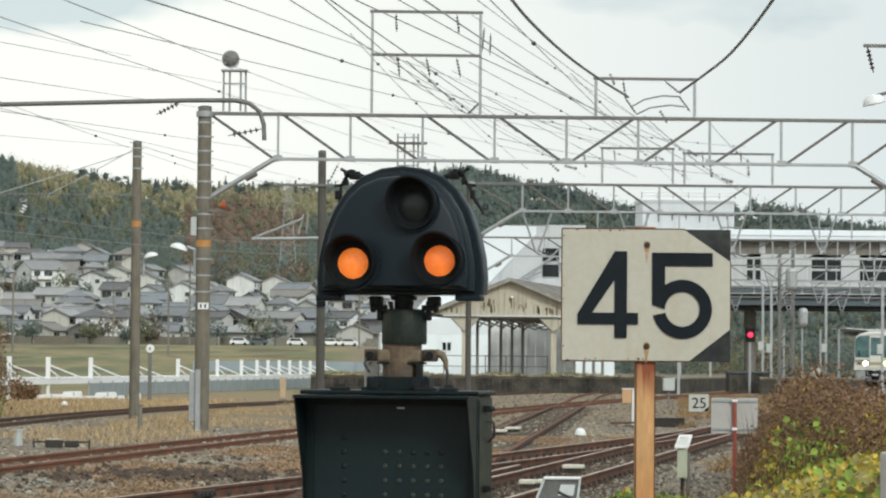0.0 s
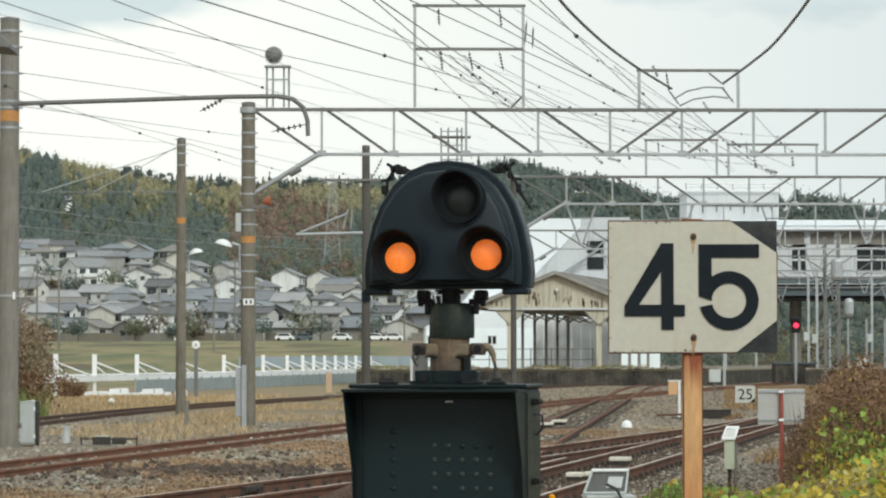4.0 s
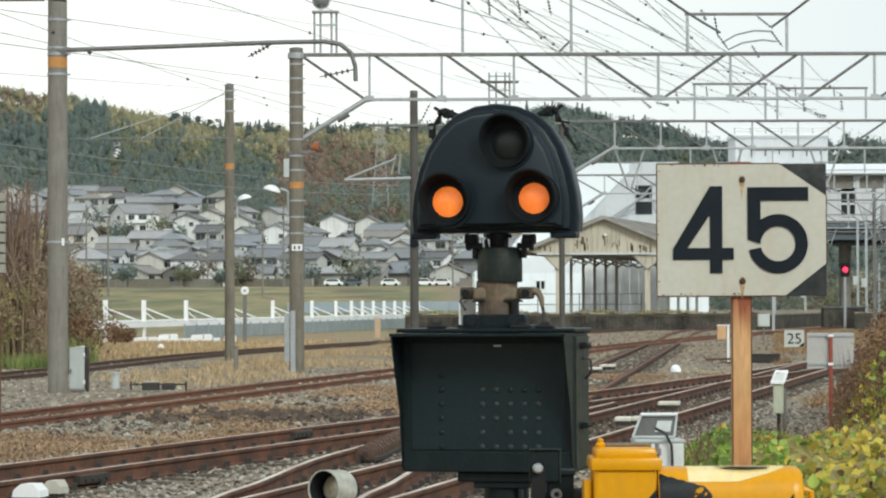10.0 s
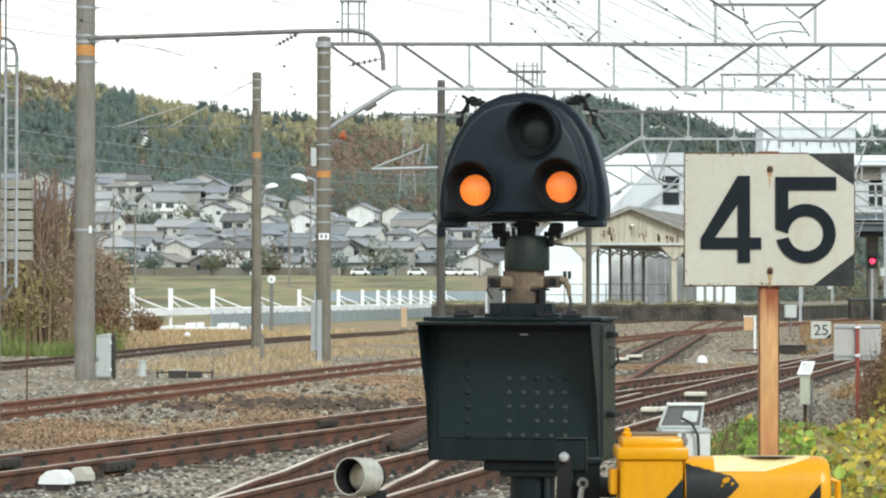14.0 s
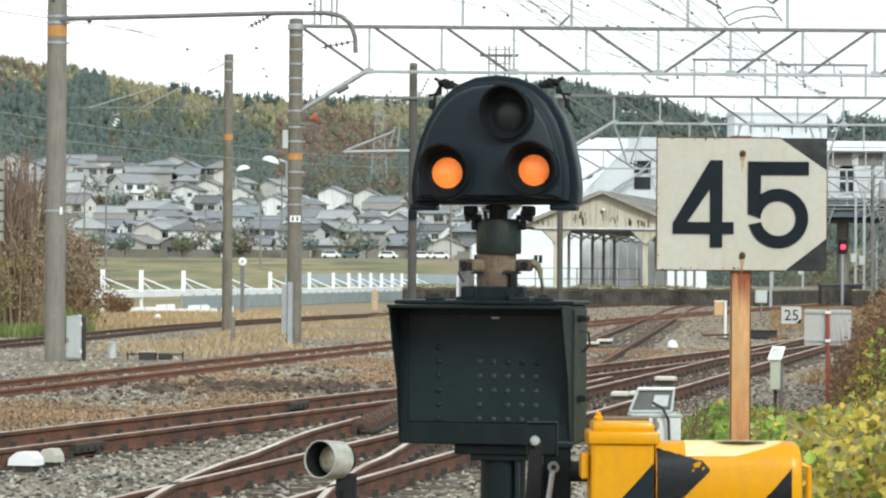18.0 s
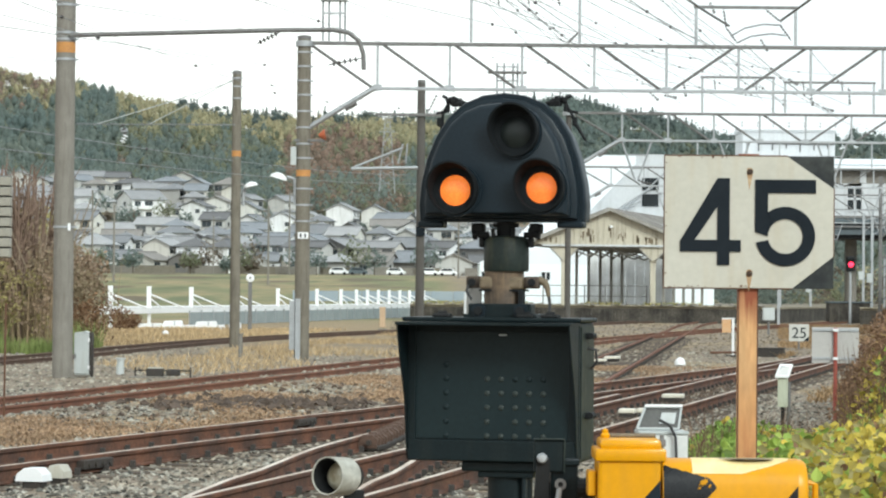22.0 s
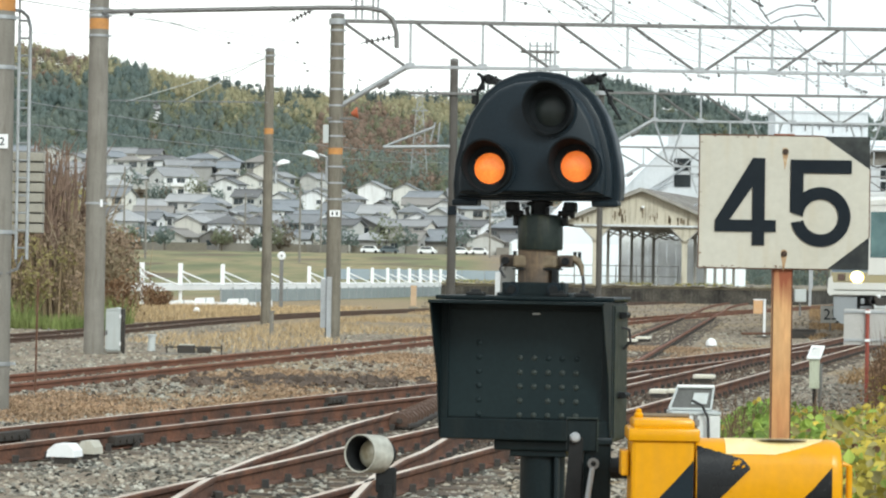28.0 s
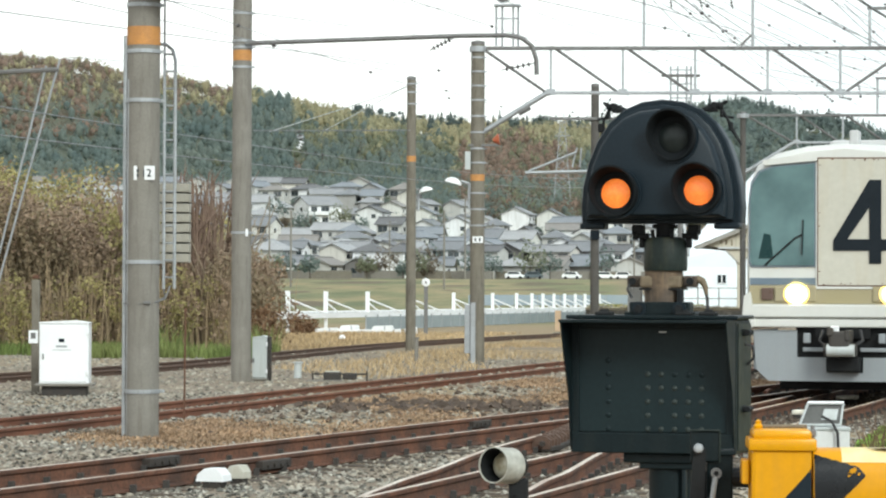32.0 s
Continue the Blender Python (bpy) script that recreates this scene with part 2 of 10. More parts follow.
def glow(name, colour, strength, rings=0.0):
    """A lit lens: a glowing surface under gloss, with small facets where rings is given."""
    m = bpy.data.materials.new(name)
    m.use_nodes = True
    nt = m.node_tree
    b = nt.nodes["Principled BSDF"]
    b.inputs["Base Color"].default_value = (*colour, 1)
    b.inputs["Roughness"].default_value = 0.25
    b.inputs["Emission Color"].default_value = (*colour, 1)
    b.inputs["Emission Strength"].default_value = strength
    if rings:
        co = nt.nodes.new("ShaderNodeTexCoord")
        w = nt.nodes.new("ShaderNodeTexVoronoi")
        w.inputs["Scale"].default_value = rings
        nt.links.new(co.outputs["Object"], w.inputs["Vector"])
        r = nt.nodes.new("ShaderNodeMapRange")
        r.inputs["From Max"].default_value = 0.75
        r.inputs["To Min"].default_value, r.inputs["To Max"].default_value = strength * 1.1, strength * 0.42
        nt.links.new(w.outputs["Distance"], r.inputs["Value"])
        nt.links.new(r.outputs["Result"], b.inputs["Emission Strength"])
    return m


def glass(name, tint, rough=0.03):
    m = mat(name, tint, rough, 0.0, grain=0.0, amount=0.3, scale=1.5)
    m.node_tree.nodes["Principled BSDF"].inputs["Specular IOR Level"].default_value = 0.8
    return m


M_concrete = mat("concrete", (0.23, 0.215, 0.19), 0.85, second=(0.16, 0.145, 0.125), scale=3, fine=90, grain=0.2, bump=0.004, bump_scale=60, streak=(0.12, 0.105, 0.085), streak_amount=0.5)
M_concrete_old = mat("weathered_concrete", (0.2, 0.18, 0.145), 0.9, second=(0.12, 0.108, 0.088), scale=3, fine=90, grain=0.25, bump=0.005, bump_scale=50, streak=(0.09, 0.075, 0.055), streak_amount=0.6)
M_galv = mat("galvanised_steel", (0.42, 0.44, 0.46), 0.5, 0.55, second=(0.3, 0.31, 0.32), scale=6, grain=0.12, fine=40)
M_galv_dark = mat("dull_steel", (0.2, 0.2, 0.2), 0.6, 0.4, second=(0.14, 0.13, 0.12), scale=6, grain=0.15)
M_band = mat("orange_band_paint", (0.54, 0.25, 0.07), 0.65, second=(0.36, 0.17, 0.07), scale=8)
M_black = mat("black_signal_enamel", (0.0068, 0.0142, 0.021), 0.42, spec=0.22, second=(0.011, 0.0185, 0.0245), scale=5, fine=120, grain=0.2, bump=0.00018, bump_scale=150)
M_black_matt = mat("black_matt_paint", (0.011, 0.0125, 0.014), 0.65, spec=0.22, second=(0.017, 0.0165, 0.016), scale=8, grain=0.2)
M_box = mat("dark_green_black_paint", (0.0048, 0.0108, 0.013), 0.45, spec=0.2, second=(0.0072, 0.0145, 0.0168), scale=4, fine=120, grain=0.25, bump=0.0008, bump_scale=90, streak=(0.03, 0.034, 0.028), streak_amount=0.2)
M_screen = mat("indicator_screen", (0.009, 0.0185, 0.0215), 0.4, spec=0.2, second=(0.0125, 0.023, 0.0255), scale=6, grain=0.15, fine=80)
M_stud = mat("unlit_lens_stud", (0.027, 0.037, 0.036), 0.45, spec=0.25, second=(0.034, 0.042, 0.038), grain=0.1)
M_stud_dull = mat("faint_lens_stud", (0.0085, 0.0172, 0.02), 0.45, spec=0.2, second=(0.0105, 0.0195, 0.022), grain=0.1)
M_cream = mat("cream_sign_paint", (0.5, 0.482, 0.42), 0.5, second=(0.44, 0.42, 0.355), scale=5, fine=60, grain=0.05, streak=(0.42, 0.33, 0.2), streak_amount=0.25)
# grey mottling paints blurred reflections into the glossy black corners
M_signcorner = mat("reflection_mottled_black_enamel", (0.012, 0.015, 0.018), 0.35, spec=0.3, second=(0.05, 0.055, 0.052), amount=0.8, scale=14, fine=60, grain=0.3)
M_signblack = mat("sign_black", (0.009, 0.0135, 0.019), 0.6, spec=0.12, second=(0.016, 0.021, 0.026), scale=8, grain=0.1)
M_rust = mat("rusty_orange_steel", (0.52, 0.26, 0.105), 0.85, second=(0.62, 0.42, 0.22), amount=0.9, scale=4, fine=45, grain=0.18, bump=0.0015, bump_scale=90, streak=(0.26, 0.075, 0.03), streak_amount=0.6, stretch=(1, 1, 0.3))
M_rustdark = mat("dark_rust", (0.13, 0.06, 0.035), 0.9, second=(0.08, 0.045, 0.03), scale=12, grain=0.3, bump=0.002)
M_rail = mat("rusty_rail_steel", (0.155, 0.064, 0.035), 0.8, second=(0.058, 0.031, 0.022), amount=0.9, scale=2.6, fine=30, grain=0.4, bump=0.002, bump_scale=70)
M_raildark = mat("dark_weathered_rail", (0.105, 0.06, 0.042), 0.8, second=(0.06, 0.038, 0.028), scale=1.5, fine=40, grain=0.25)
M_railred = mat("red_rusted_rail", (0.2, 0.078, 0.044), 0.8, second=(0.11, 0.05, 0.032), amount=0.8, scale=1.5, fine=40, grain=0.25)
M_railtop = mat("worn_rail_head", (0.68, 0.59, 0.5), 0.42, 0.15, second=(0.36, 0.25, 0.18), amount=0.8, scale=0.7, fine=40, grain=0.15)
M_yellow = mat("yellow_enamel", (0.68, 0.31, 0.002), 0.32, spec=0.28, second=(0.6, 0.262, 0.002), scale=5, fine=60, grain=0.05, coat=0.06, streak=(0.5, 0.25, 0.03), streak_amount=0.3)
M_white = mat("white_enamel", (0.74, 0.75, 0.74), 0.45, second=(0.66, 0.67, 0.66), scale=3, grain=0.04, streak=(0.5, 0.48, 0.43), streak_amount=0.2)
M_whitebright = mat("bright_white_paint", (0.82, 0.83, 0.84), 0.5, second=(0.74, 0.75, 0.77), scale=2, grain=0.04)
M_greybox = mat("grey_enamel", (0.5, 0.53, 0.53), 0.5, second=(0.42, 0.45, 0.45), scale=3, grain=0.06, streak=(0.35, 0.34, 0.3), streak_amount=0.3)
M_olive = mat("tan_worn_paint", (0.17, 0.13, 0.082), 0.6, second=(0.12, 0.09, 0.06), scale=14, grain=0.25)
M_redpost = mat("faded_red_paint", (0.33, 0.07, 0.05), 0.65, second=(0.24, 0.06, 0.045), scale=10, grain=0.15)
M_boardback = mat("aluminium_board_back", (0.46, 0.45, 0.435), 0.55, 0.1, second=(0.4, 0.39, 0.38), scale=3, grain=0.06)
M_insul = mat("dark_insulator", (0.04, 0.035, 0.035), 0.35, second=(0.07, 0.06, 0.055), scale=8)
M_wire = mat("copper_wire_grey", (0.27, 0.28, 0.3), 0.5, 0.2, second=(0.15, 0.155, 0.16), scale=3)
M_cable = mat("black_cable", (0.035, 0.035, 0.038), 0.6, scale=3)
M_orangelamp = glow("amber_lit_lens", (1.0, 0.235, 0.04), 0.66, rings=160)
M_orangelamp_dim = glow("amber_lit_lens_dimmer", (1.0, 0.22, 0.042), 0.54, rings=160)
M_lampring = glow("headlamp_halo", (1.0, 0.74, 0.2), 1.7)
M_redlamp = glow("red_lit_lens", (1.0, 0.03, 0.08), 2.5)
M_headlamp = glow("headlamp_lit_lens", (1.0, 0.9, 0.55), 40.0)
M_headlamp_yellow = glow("yellow_headlamp_lit_lens", (1.0, 0.8, 0.1), 14.0)
M_lens = mat("dark_unlit_lens", (0.01, 0.014, 0.014), 0.35, spec=0.3, second=(0.02, 0.026, 0.025), scale=20, grain=0.05)
M_glassdark = glass("dark_window_glass", (0.035, 0.045, 0.05))
M_whitegrey = mat("pale_grey_enamel", (0.5, 0.49, 0.46), 0.45, second=(0.52, 0.52, 0.5), scale=6, grain=0.05)
M_bridgeglass = mat("shaded_window_glass", (0.012, 0.016, 0.018), 0.15, spec=0.3, second=(0.03, 0.036, 0.04), amount=0.6, scale=0.6, grain=0.0)
M_greybox2 = mat("weathered_grey_slat", (0.36, 0.34, 0.29), 0.7, second=(0.27, 0.25, 0.21), scale=6, grain=0.12)

# ---------------------------------------------------------------- ground
def smooth(a, b, x):
    t = min(1.0, max(0.0, (x - a) / (b - a)))
    return t * t * (3 - 2 * t)


def ridge(s):
    """Height of the wooded ridge by bearing s = x / y."""
    pts = ((-0.5, 70), (-0.23, 62), (-0.19, 58), (-0.148, 52.5), (-0.125, 50), (-0.1, 45.5), (-0.06, 41), (0.0, 40.5), (0.05, 46), (0.075, 42), (0.11, 37), (0.138, 35.5), (0.152, 38), (0.165, 36.5), (0.176, 34.5), (0.19, 32), (0.23, 26), (0.6, 25))
    for (a, p), (b, q) in zip(pts, pts[1:]):
        if s <= b:
            t = max(0.0, (s - a) / (b - a))
            return p + (q - p) * t * t * (3 - 2 * t)
    return pts[-1][1]


def gz(x, y):
    """Height of the ground."""
    if y < 120:
        return 0.0
    s = x / y
    open_side = 1 - smooth(0.05, 0.11, s)
    z = open_side * (5.2 * smooth(210, 580, y) + 27.0 * smooth(565, 905, y))
    z += max(0.0, 1.94 * ridge(s) + 8.0 - 32.2 * open_side) * smooth(880, 1550, y)
    return z * (1 - 0.6 * smooth(1700, 3200, y))


def m_ground():
    """Stone ballast near the rails, dry grass between them, fields of green and straw beyond."""
    m = mat("yard_ground", (0.23, 0.184, 0.136), 0.95, second=(0.155, 0.12, 0.085), scale=0.8, fine=16, grain=0.45, bump=0.02, bump_scale=14)
    nt = m.node_tree
    bsdf = nt.nodes["Principled BSDF"]
    near = bsdf.inputs["Base Color"].links[0].from_socket
    co = nt.nodes.new("ShaderNodeTexCoord")
    sep = nt.nodes.new("ShaderNodeSeparateXYZ")
    nt.links.new(co.outputs["Object"], sep.inputs[0])

    def noise_of(scale, stretch, lo, hi, detail=5):
        mp = nt.nodes.new("ShaderNodeMapping")
        mp.inputs["Scale"].default_value = stretch
        mp.inputs["Rotation"].default_value = (0, 0, radians(12))
        nt.links.new(co.outputs["Object"], mp.inputs["Vector"])
        n = nt.nodes.new("ShaderNodeTexNoise")
        n.inputs["Scale"].default_value, n.inputs["Detail"].default_value = scale, detail
        nt.links.new(mp.outputs["Vector"], n.inputs["Vector"])
        r = nt.nodes.new("ShaderNodeMapRange")
        r.inputs["From Min"].default_value, r.inputs["From Max"].default_value = lo, hi
        nt.links.new(n.outputs["Fac"], r.inputs["Value"])
        return r.outputs["Result"]

    def band(lo, hi):
        r = nt.nodes.new("ShaderNodeMapRange")
        r.inputs["From Min"].default_value, r.inputs["From Max"].default_value = lo, hi
        nt.links.new(sep.outputs["Y"], r.inputs["Value"])
        return r.outputs["Result"]

    def mixed(fac, a, b):
        n = nt.nodes.new("ShaderNodeMix")
        n.data_type = "RGBA"
        nt.links.new(fac, n.inputs["Factor"])
        for i, c in ((6, a), (7, b)):
            if isinstance(c, tuple):
                n.inputs[i].default_value = (*c, 1)
            else:
                nt.links.new(c, n.inputs[i])
        return n.outputs[2]

    straw = mixed(noise_of(3, (1, 1, 1), 0.35, 0.65), (0.32, 0.235, 0.13), (0.2, 0.15, 0.09))
    yard = mixed(noise_of(0.16, (1.6, 0.5, 1), 0.5, 0.6), near, straw)
    flank = nt.nodes.new("ShaderNodeMapRange")
    flank.inputs["From Min"].default_value, flank.inputs["From Max"].default_value = 7.0, 2.0
    nt.links.new(sep.outputs["X"], flank.inputs["Value"])

    def on_flank(fac):
        n = nt.nodes.new("ShaderNodeMath")
        n.operation = "MULTIPLY"
        nt.links.new(fac, n.inputs[0])
        nt.links.new(flank.outputs["Result"], n.inputs[1])
        return n.outputs[0]

    yard = mixed(on_flank(band(84, 100)), yard, straw)
    field = mixed(noise_of(0.035, (2.2, 0.5, 1), 0.42, 0.6), (0.17, 0.175, 0.08), (0.3, 0.24, 0.125))
    field = mixed(noise_of(0.06, (1.6, 0.5, 1), 0.54, 0.62), field, (0.115, 0.135, 0.06))
    field = mixed(noise_of(0.05, (1.5, 0.6, 1), 0.55, 0.62), field, (0.12, 0.085, 0.055))
    field = mixed(noise_of(0.4, (1, 1, 1), 0.45, 0.8), field, (0.11, 0.115, 0.05))
    wood = mixed(noise_of(0.03, (1, 1, 1), 0.4, 0.6), (0.09, 0.105, 0.075), (0.11, 0.12, 0.08))
    out = mixed(on_flank(band(150, 190)), yard, field)
    out = mixed(band(900, 980), out, wood)
    nt.links.new(out, bsdf.inputs["Base Color"])
    return m


def build_ground():
    xs = sorted({round(v, 2) for v in [k * abs(k) * 0.55 for k in range(-95, 96)]})
    ys = [-400, -150, -60, -20, 0, 8, 16, 25, 40, 60, 90, 120] + list(range(135, 600, 18)) + list(range(605, 1600, 22)) + [1640, 1750, 1900, 2300, 2800, 3600, 4700]
    me = Mesh()
    me.v = [(x, y, gz(x, y) + (1.2 * noise.noise(Vector((x * 0.02, y * 0.02, 3))) if y > 930 else 0)) for y in ys for x in xs]
    n = len(xs)
    me.f = [(j * n + i, j * n + i + 1, (j + 1) * n + i + 1, (j + 1) * n + i) for j in range(len(ys) - 1) for i in range(n - 1)]
    ob = part("ground", me, m_ground(), None, smooth=True)
    tagged(ob, "grey stone ballast and straw-coloured dry grass giving way to fields", "ground", kind="structure")


build_ground()

# ---------------------------------------------------------------- tracks
GAUGE = 1.067
M_sleeper = mat("old_timber_sleeper", (0.1, 0.075, 0.055), 0.95, second=(0.06, 0.048, 0.04), scale=3, fine=40, grain=0.3, bump=0.006, bump_scale=30, obj_random=0.25, stretch=(0.4, 3, 3))
M_plate = mat("black_joint_plate", (0.03, 0.028, 0.026), 0.7, second=(0.055, 0.04, 0.03), scale=10, grain=0.2)


M_bed = mat("brown_ballast_bed", (0.25, 0.193, 0.142), 0.95, second=(0.17, 0.125, 0.087), scale=0.8, fine=16, grain=0.45, bump=0.02, bump_scale=14)


def path_xy(pts, step=1.0):
    """Even points along a smooth line through pts, with the sideways direction at each."""
    pts = [Vector((*p, 0)) for p in pts]
    out = []
    for i in range(len(pts) - 1):
        p0, p1, p2, p3 = pts[max(i - 1, 0)], pts[i], pts[i + 1], pts[min(i + 2, len(pts) - 1)]
        n = max(2, int((p2 - p1).length / step))
        for k in range(n):
            t = k / n
            out.append(0.5 * (2 * p1 + (p2 - p0) * t + (2 * p0 - 5 * p1 + 4 * p2 - p3) * t * t + (3 * p1 - p0 - 3 * p2 + p3) * t ** 3))
    out.append(pts[-1])
    side = []
    for i in range(len(out)):
        d = (out[min(i + 1, len(out) - 1)] - out[max(i - 1, 0)]).normalized()
        side.append(Vector((d.y, -d.x, 0)))
    return out, side


RAIL = ((-0.0635, 0.0), (0.0635, 0.0), (0.0635, 0.011), (0.012, 0.027), (0.008, 0.105), (0.031, 0.118), (0.0325, 0.143), (0.025, 0.1525), (-0.025, 0.1525), (-0.0325, 0.143), (-0.031, 0.118), (-0.008, 0.105), (-0.012, 0.027), (-0.0635, 0.011))


def rail_mesh(name, line, side, off, shine):
    n = len(RAIL)
    low = 0.017 if int(shine) == 1 else -0.04
    verts = [tuple(p + s * (off + x) + Vector((0, 0, low + z))) for p, s in zip(line, side) for x, z in RAIL]
    faces, idx = [], []
    for i in range(len(line) - 1):
        for k in range(n):
            faces.append((i * n + k, i * n + (k + 1) % n, (i + 1) * n + (k + 1) % n, (i + 1) * n + k))
            idx.append(1 if k == 7 else 0)
    faces += [tuple(range(n))[::-1], tuple(range((len(line) - 1) * n, len(line) * n))]
    idx += [0, 0]
    data = bpy.data.meshes.new(name)
    data.from_pydata(verts, [], faces)
    data.materials.append({2: M_raildark, 1: M_rail, 0: M_railred}[int(shine)])
    data.materials.append({2: M_raildark, 1: M_railtop, 0: M_railred}[int(shine)])
    data.polygons.foreach_set("material_index", idx)
    return data


SLEEPER = mesh_of("sleeper", Mesh().box(0, 0, 0, 2.1, 0.23, 0.14, 0.015), M_sleeper)


def grade_r(y):
    """How far the running line climbs on its low ballast bed towards the station."""
    return 0.33 * smooth(90, 190, y)


def track(pts, label, shine, sleep_from=0.0, sleep_to=0.0, every=0.62, climbs=False):
    line, side = path_xy(pts)
    if climbs:
        for p in line:
            p.z = grade_r(p.y)
    ob = thing("railway_track", (0, 0, 0), label, "railway track", "tracks of the yard", "structure")
    for s in (-1, 1):
        r = new("rail", rail_mesh("rail", line, side, s * (GAUGE / 2 + 0.0325), shine))
        r.parent = ob
    if climbs:
        bed = Mesh()
        rows = [(p, s) for p, s in zip(line, side) if p.y > 85][::3]
        for p, s in rows:
            for off, dz in ((-2.1, -0.42), (-1.4, -0.02), (1.4, -0.02), (2.1, -0.42)):
                q = p + s * off
                bed.v.append((q.x, q.y, p.z + dz))
        bed.f = [(i * 4 + k, i * 4 + k + 1, i * 4 + k + 5, i * 4 + k + 4) for i in range(len(rows) - 1) for k in range(3)]
        part("ballast_bed", bed, M_bed, ob, "low brown ballast bed")
    fast = Mesh()
    run = 0.0
    for a, b, s in zip(line, line[1:], side):
        seg = (b - a).length
        while run < seg:
            p = a + (b - a) * (run / seg)
            if sleep_from < p.y < sleep_to:
                o = new("sleeper", SLEEPER)
                o.parent = ob
                o.matrix_basis = Matrix.Translation((p.x, p.y, -0.053)) @ Matrix.Rotation(math.atan2(s.y, s.x) + random.uniform(-0.02, 0.02), 4, "Z")
                for k in (-1, 1):
                    for e in (-0.085, 0.085):
                        q = p + s * (k * (GAUGE / 2 + 0.0325) + e)
                        fast.box(q.x, q.y, 0.045, 0.05, 0.07, 0.07, 0, None)
            run += every
        run -= seg
    if fast.v:
        f = part("rail_fastening", fast, M_plate, ob)
        f["kind"] = "stuff"
    return ob


def track_r(y, off=0.0):
    """The line on which the train runs."""
    return 3.75 + 0.2225 * (y - 42.3) + off


track([(-9.2, 8), (-5.9, 18.5), (-3.49, 26.2), (-1.83, 31.4), (0.42, 38.5), (2.47, 45), (5.5, 55), (8.2, 64), (track_r(76), 76)], "rusty main track with polished rail heads beside the ballast", True, 17, 62)
track([(track_r(-30), -30), (track_r(10), 10), (track_r(60), 60), (track_r(150), 150), (track_r(420), 420)], "rusty running line that the train comes along", True, 16, 75, climbs=True)
track([(-1.75, 6), (-1.35, 14), (-1.08, 21.1), (-0.76, 23.9), (-0.42, 27.4), (0.06, 30.5), (0.5, 33.8), (1.4, 38.5), (2.47, 43.5)], "rusty turnout track curving out of the main track", True, 15, 40)
track([(-14, 6), (-9.2, 24), (-5.7, 40), (0.1, 69.8), (5.2, 95), (8.4, 110), (14.5, 136), (40, 236), (60, 320)], "dull rust-brown siding with no shine on its rails", False)
track([(-22, 10), (-13.5, 45), (-9.4, 64.4), (-6.5, 93), (-0.5, 123), (11, 165), (34, 250), (50, 320)], "weedy dark-railed outer siding", 2)
track([(2.27, 47.2), (3.03, 53.9), (4.78, 69.2), (7.16, 90), (9.45, 110), (11.5, 127.7), (15.6, 162), (24, 215)], "rust-brown connecting track between the sidings", False, 47, 112)

# joint plates, frog blocks and guard pieces of the turnout
def joint(x, y, turn, n=4):
    j = thing("rail_joint", (x, y, 0.06), "black bolted joint plate on a rail", "rail joint", "rail joints", turn=turn)
    part("plate", Mesh().box(0, 0, 0.035, 0.115, 0.62, 0.085, 0.01), M_plate, j)
    for k in range(n):
        b = -0.22 + k * 0.44 / (n - 1)
        part("bolt", Mesh().cyl((0.04, b, 0.03), (0.075, b, 0.03), 0.022, n=6), M_plate, j)


for jx, jy in ((-1.37, 34.65), (-2.92, 26.0), (-4.0, 26.3)):
    joint(jx, jy, -18)
for k in range(8):
    blk = thing("frog_block", (-0.5 + 0.056 * k, 29.8 + 0.62 * k, 0.05), "rust-brown check rail block inside the turnout", "rail block", "check rail blocks of the turnout", turn=-12)
    part("block", Mesh().box(0, 0.25, 0.0, 0.22, 0.6, 0.05, 0.01), M_plate, blk)
    for dy in (-0.06, 0.09, 0.24, 0.39):
        part("rib", Mesh().prism([(-0.11, 0.0), (0.09, 0.0), (0.1, 0.09), (0.05, 0.13), (-0.05, 0.14), (-0.1, 0.1)], dy, dy + 0.045), M_raildark, blk)
    part("bolt", Mesh().cyl((0.02, -0.1, 0.06), (0.02, -0.14, 0.06), 0.03, n=6), M_plate, blk)


M_coverwhite = mat("dusty_cream_enamel", (0.74, 0.71, 0.62), 0.5, second=(0.58, 0.53, 0.43), scale=9, grain=0.12)


def cream_cover(x, y, sx, sy, h=0.1):
    c = thing("cable_cover", (x, y, 0.0), "cream-painted steel cover lying between the rails", "cable cover", "cream covers by the rails", turn=-12)
    part("lid", Mesh().box(0, 0, h, sx, sy, 0.06, 0.014), M_coverwhite, c)
    part("base", Mesh().box(0, 0, h / 2 - 0.01, sx * 0.86, sy * 0.86, h, 0.01), M_plate, c)


cream_cover(3.91, 44.1, 0.32, 0.3, 0.12)
cream_cover(2.82, 38.7, 0.22, 0.26, 0.1)
cream_cover(3.03, 38.9, 0.12, 0.2, 0.1)
cream_cover(4.78, 71.0, 0.34, 0.5, 0.12)
cream_cover(4.3, 68.0, 0.26, 0.4, 0.12)

# ---------------------------------------------------------------- the shunting signal
M_hoodblack = mat("soot_black_hood", (0.009, 0.0112, 0.013), 0.8, spec=0.14, second=(0.0115, 0.0135, 0.0155), scale=8, grain=0.2)


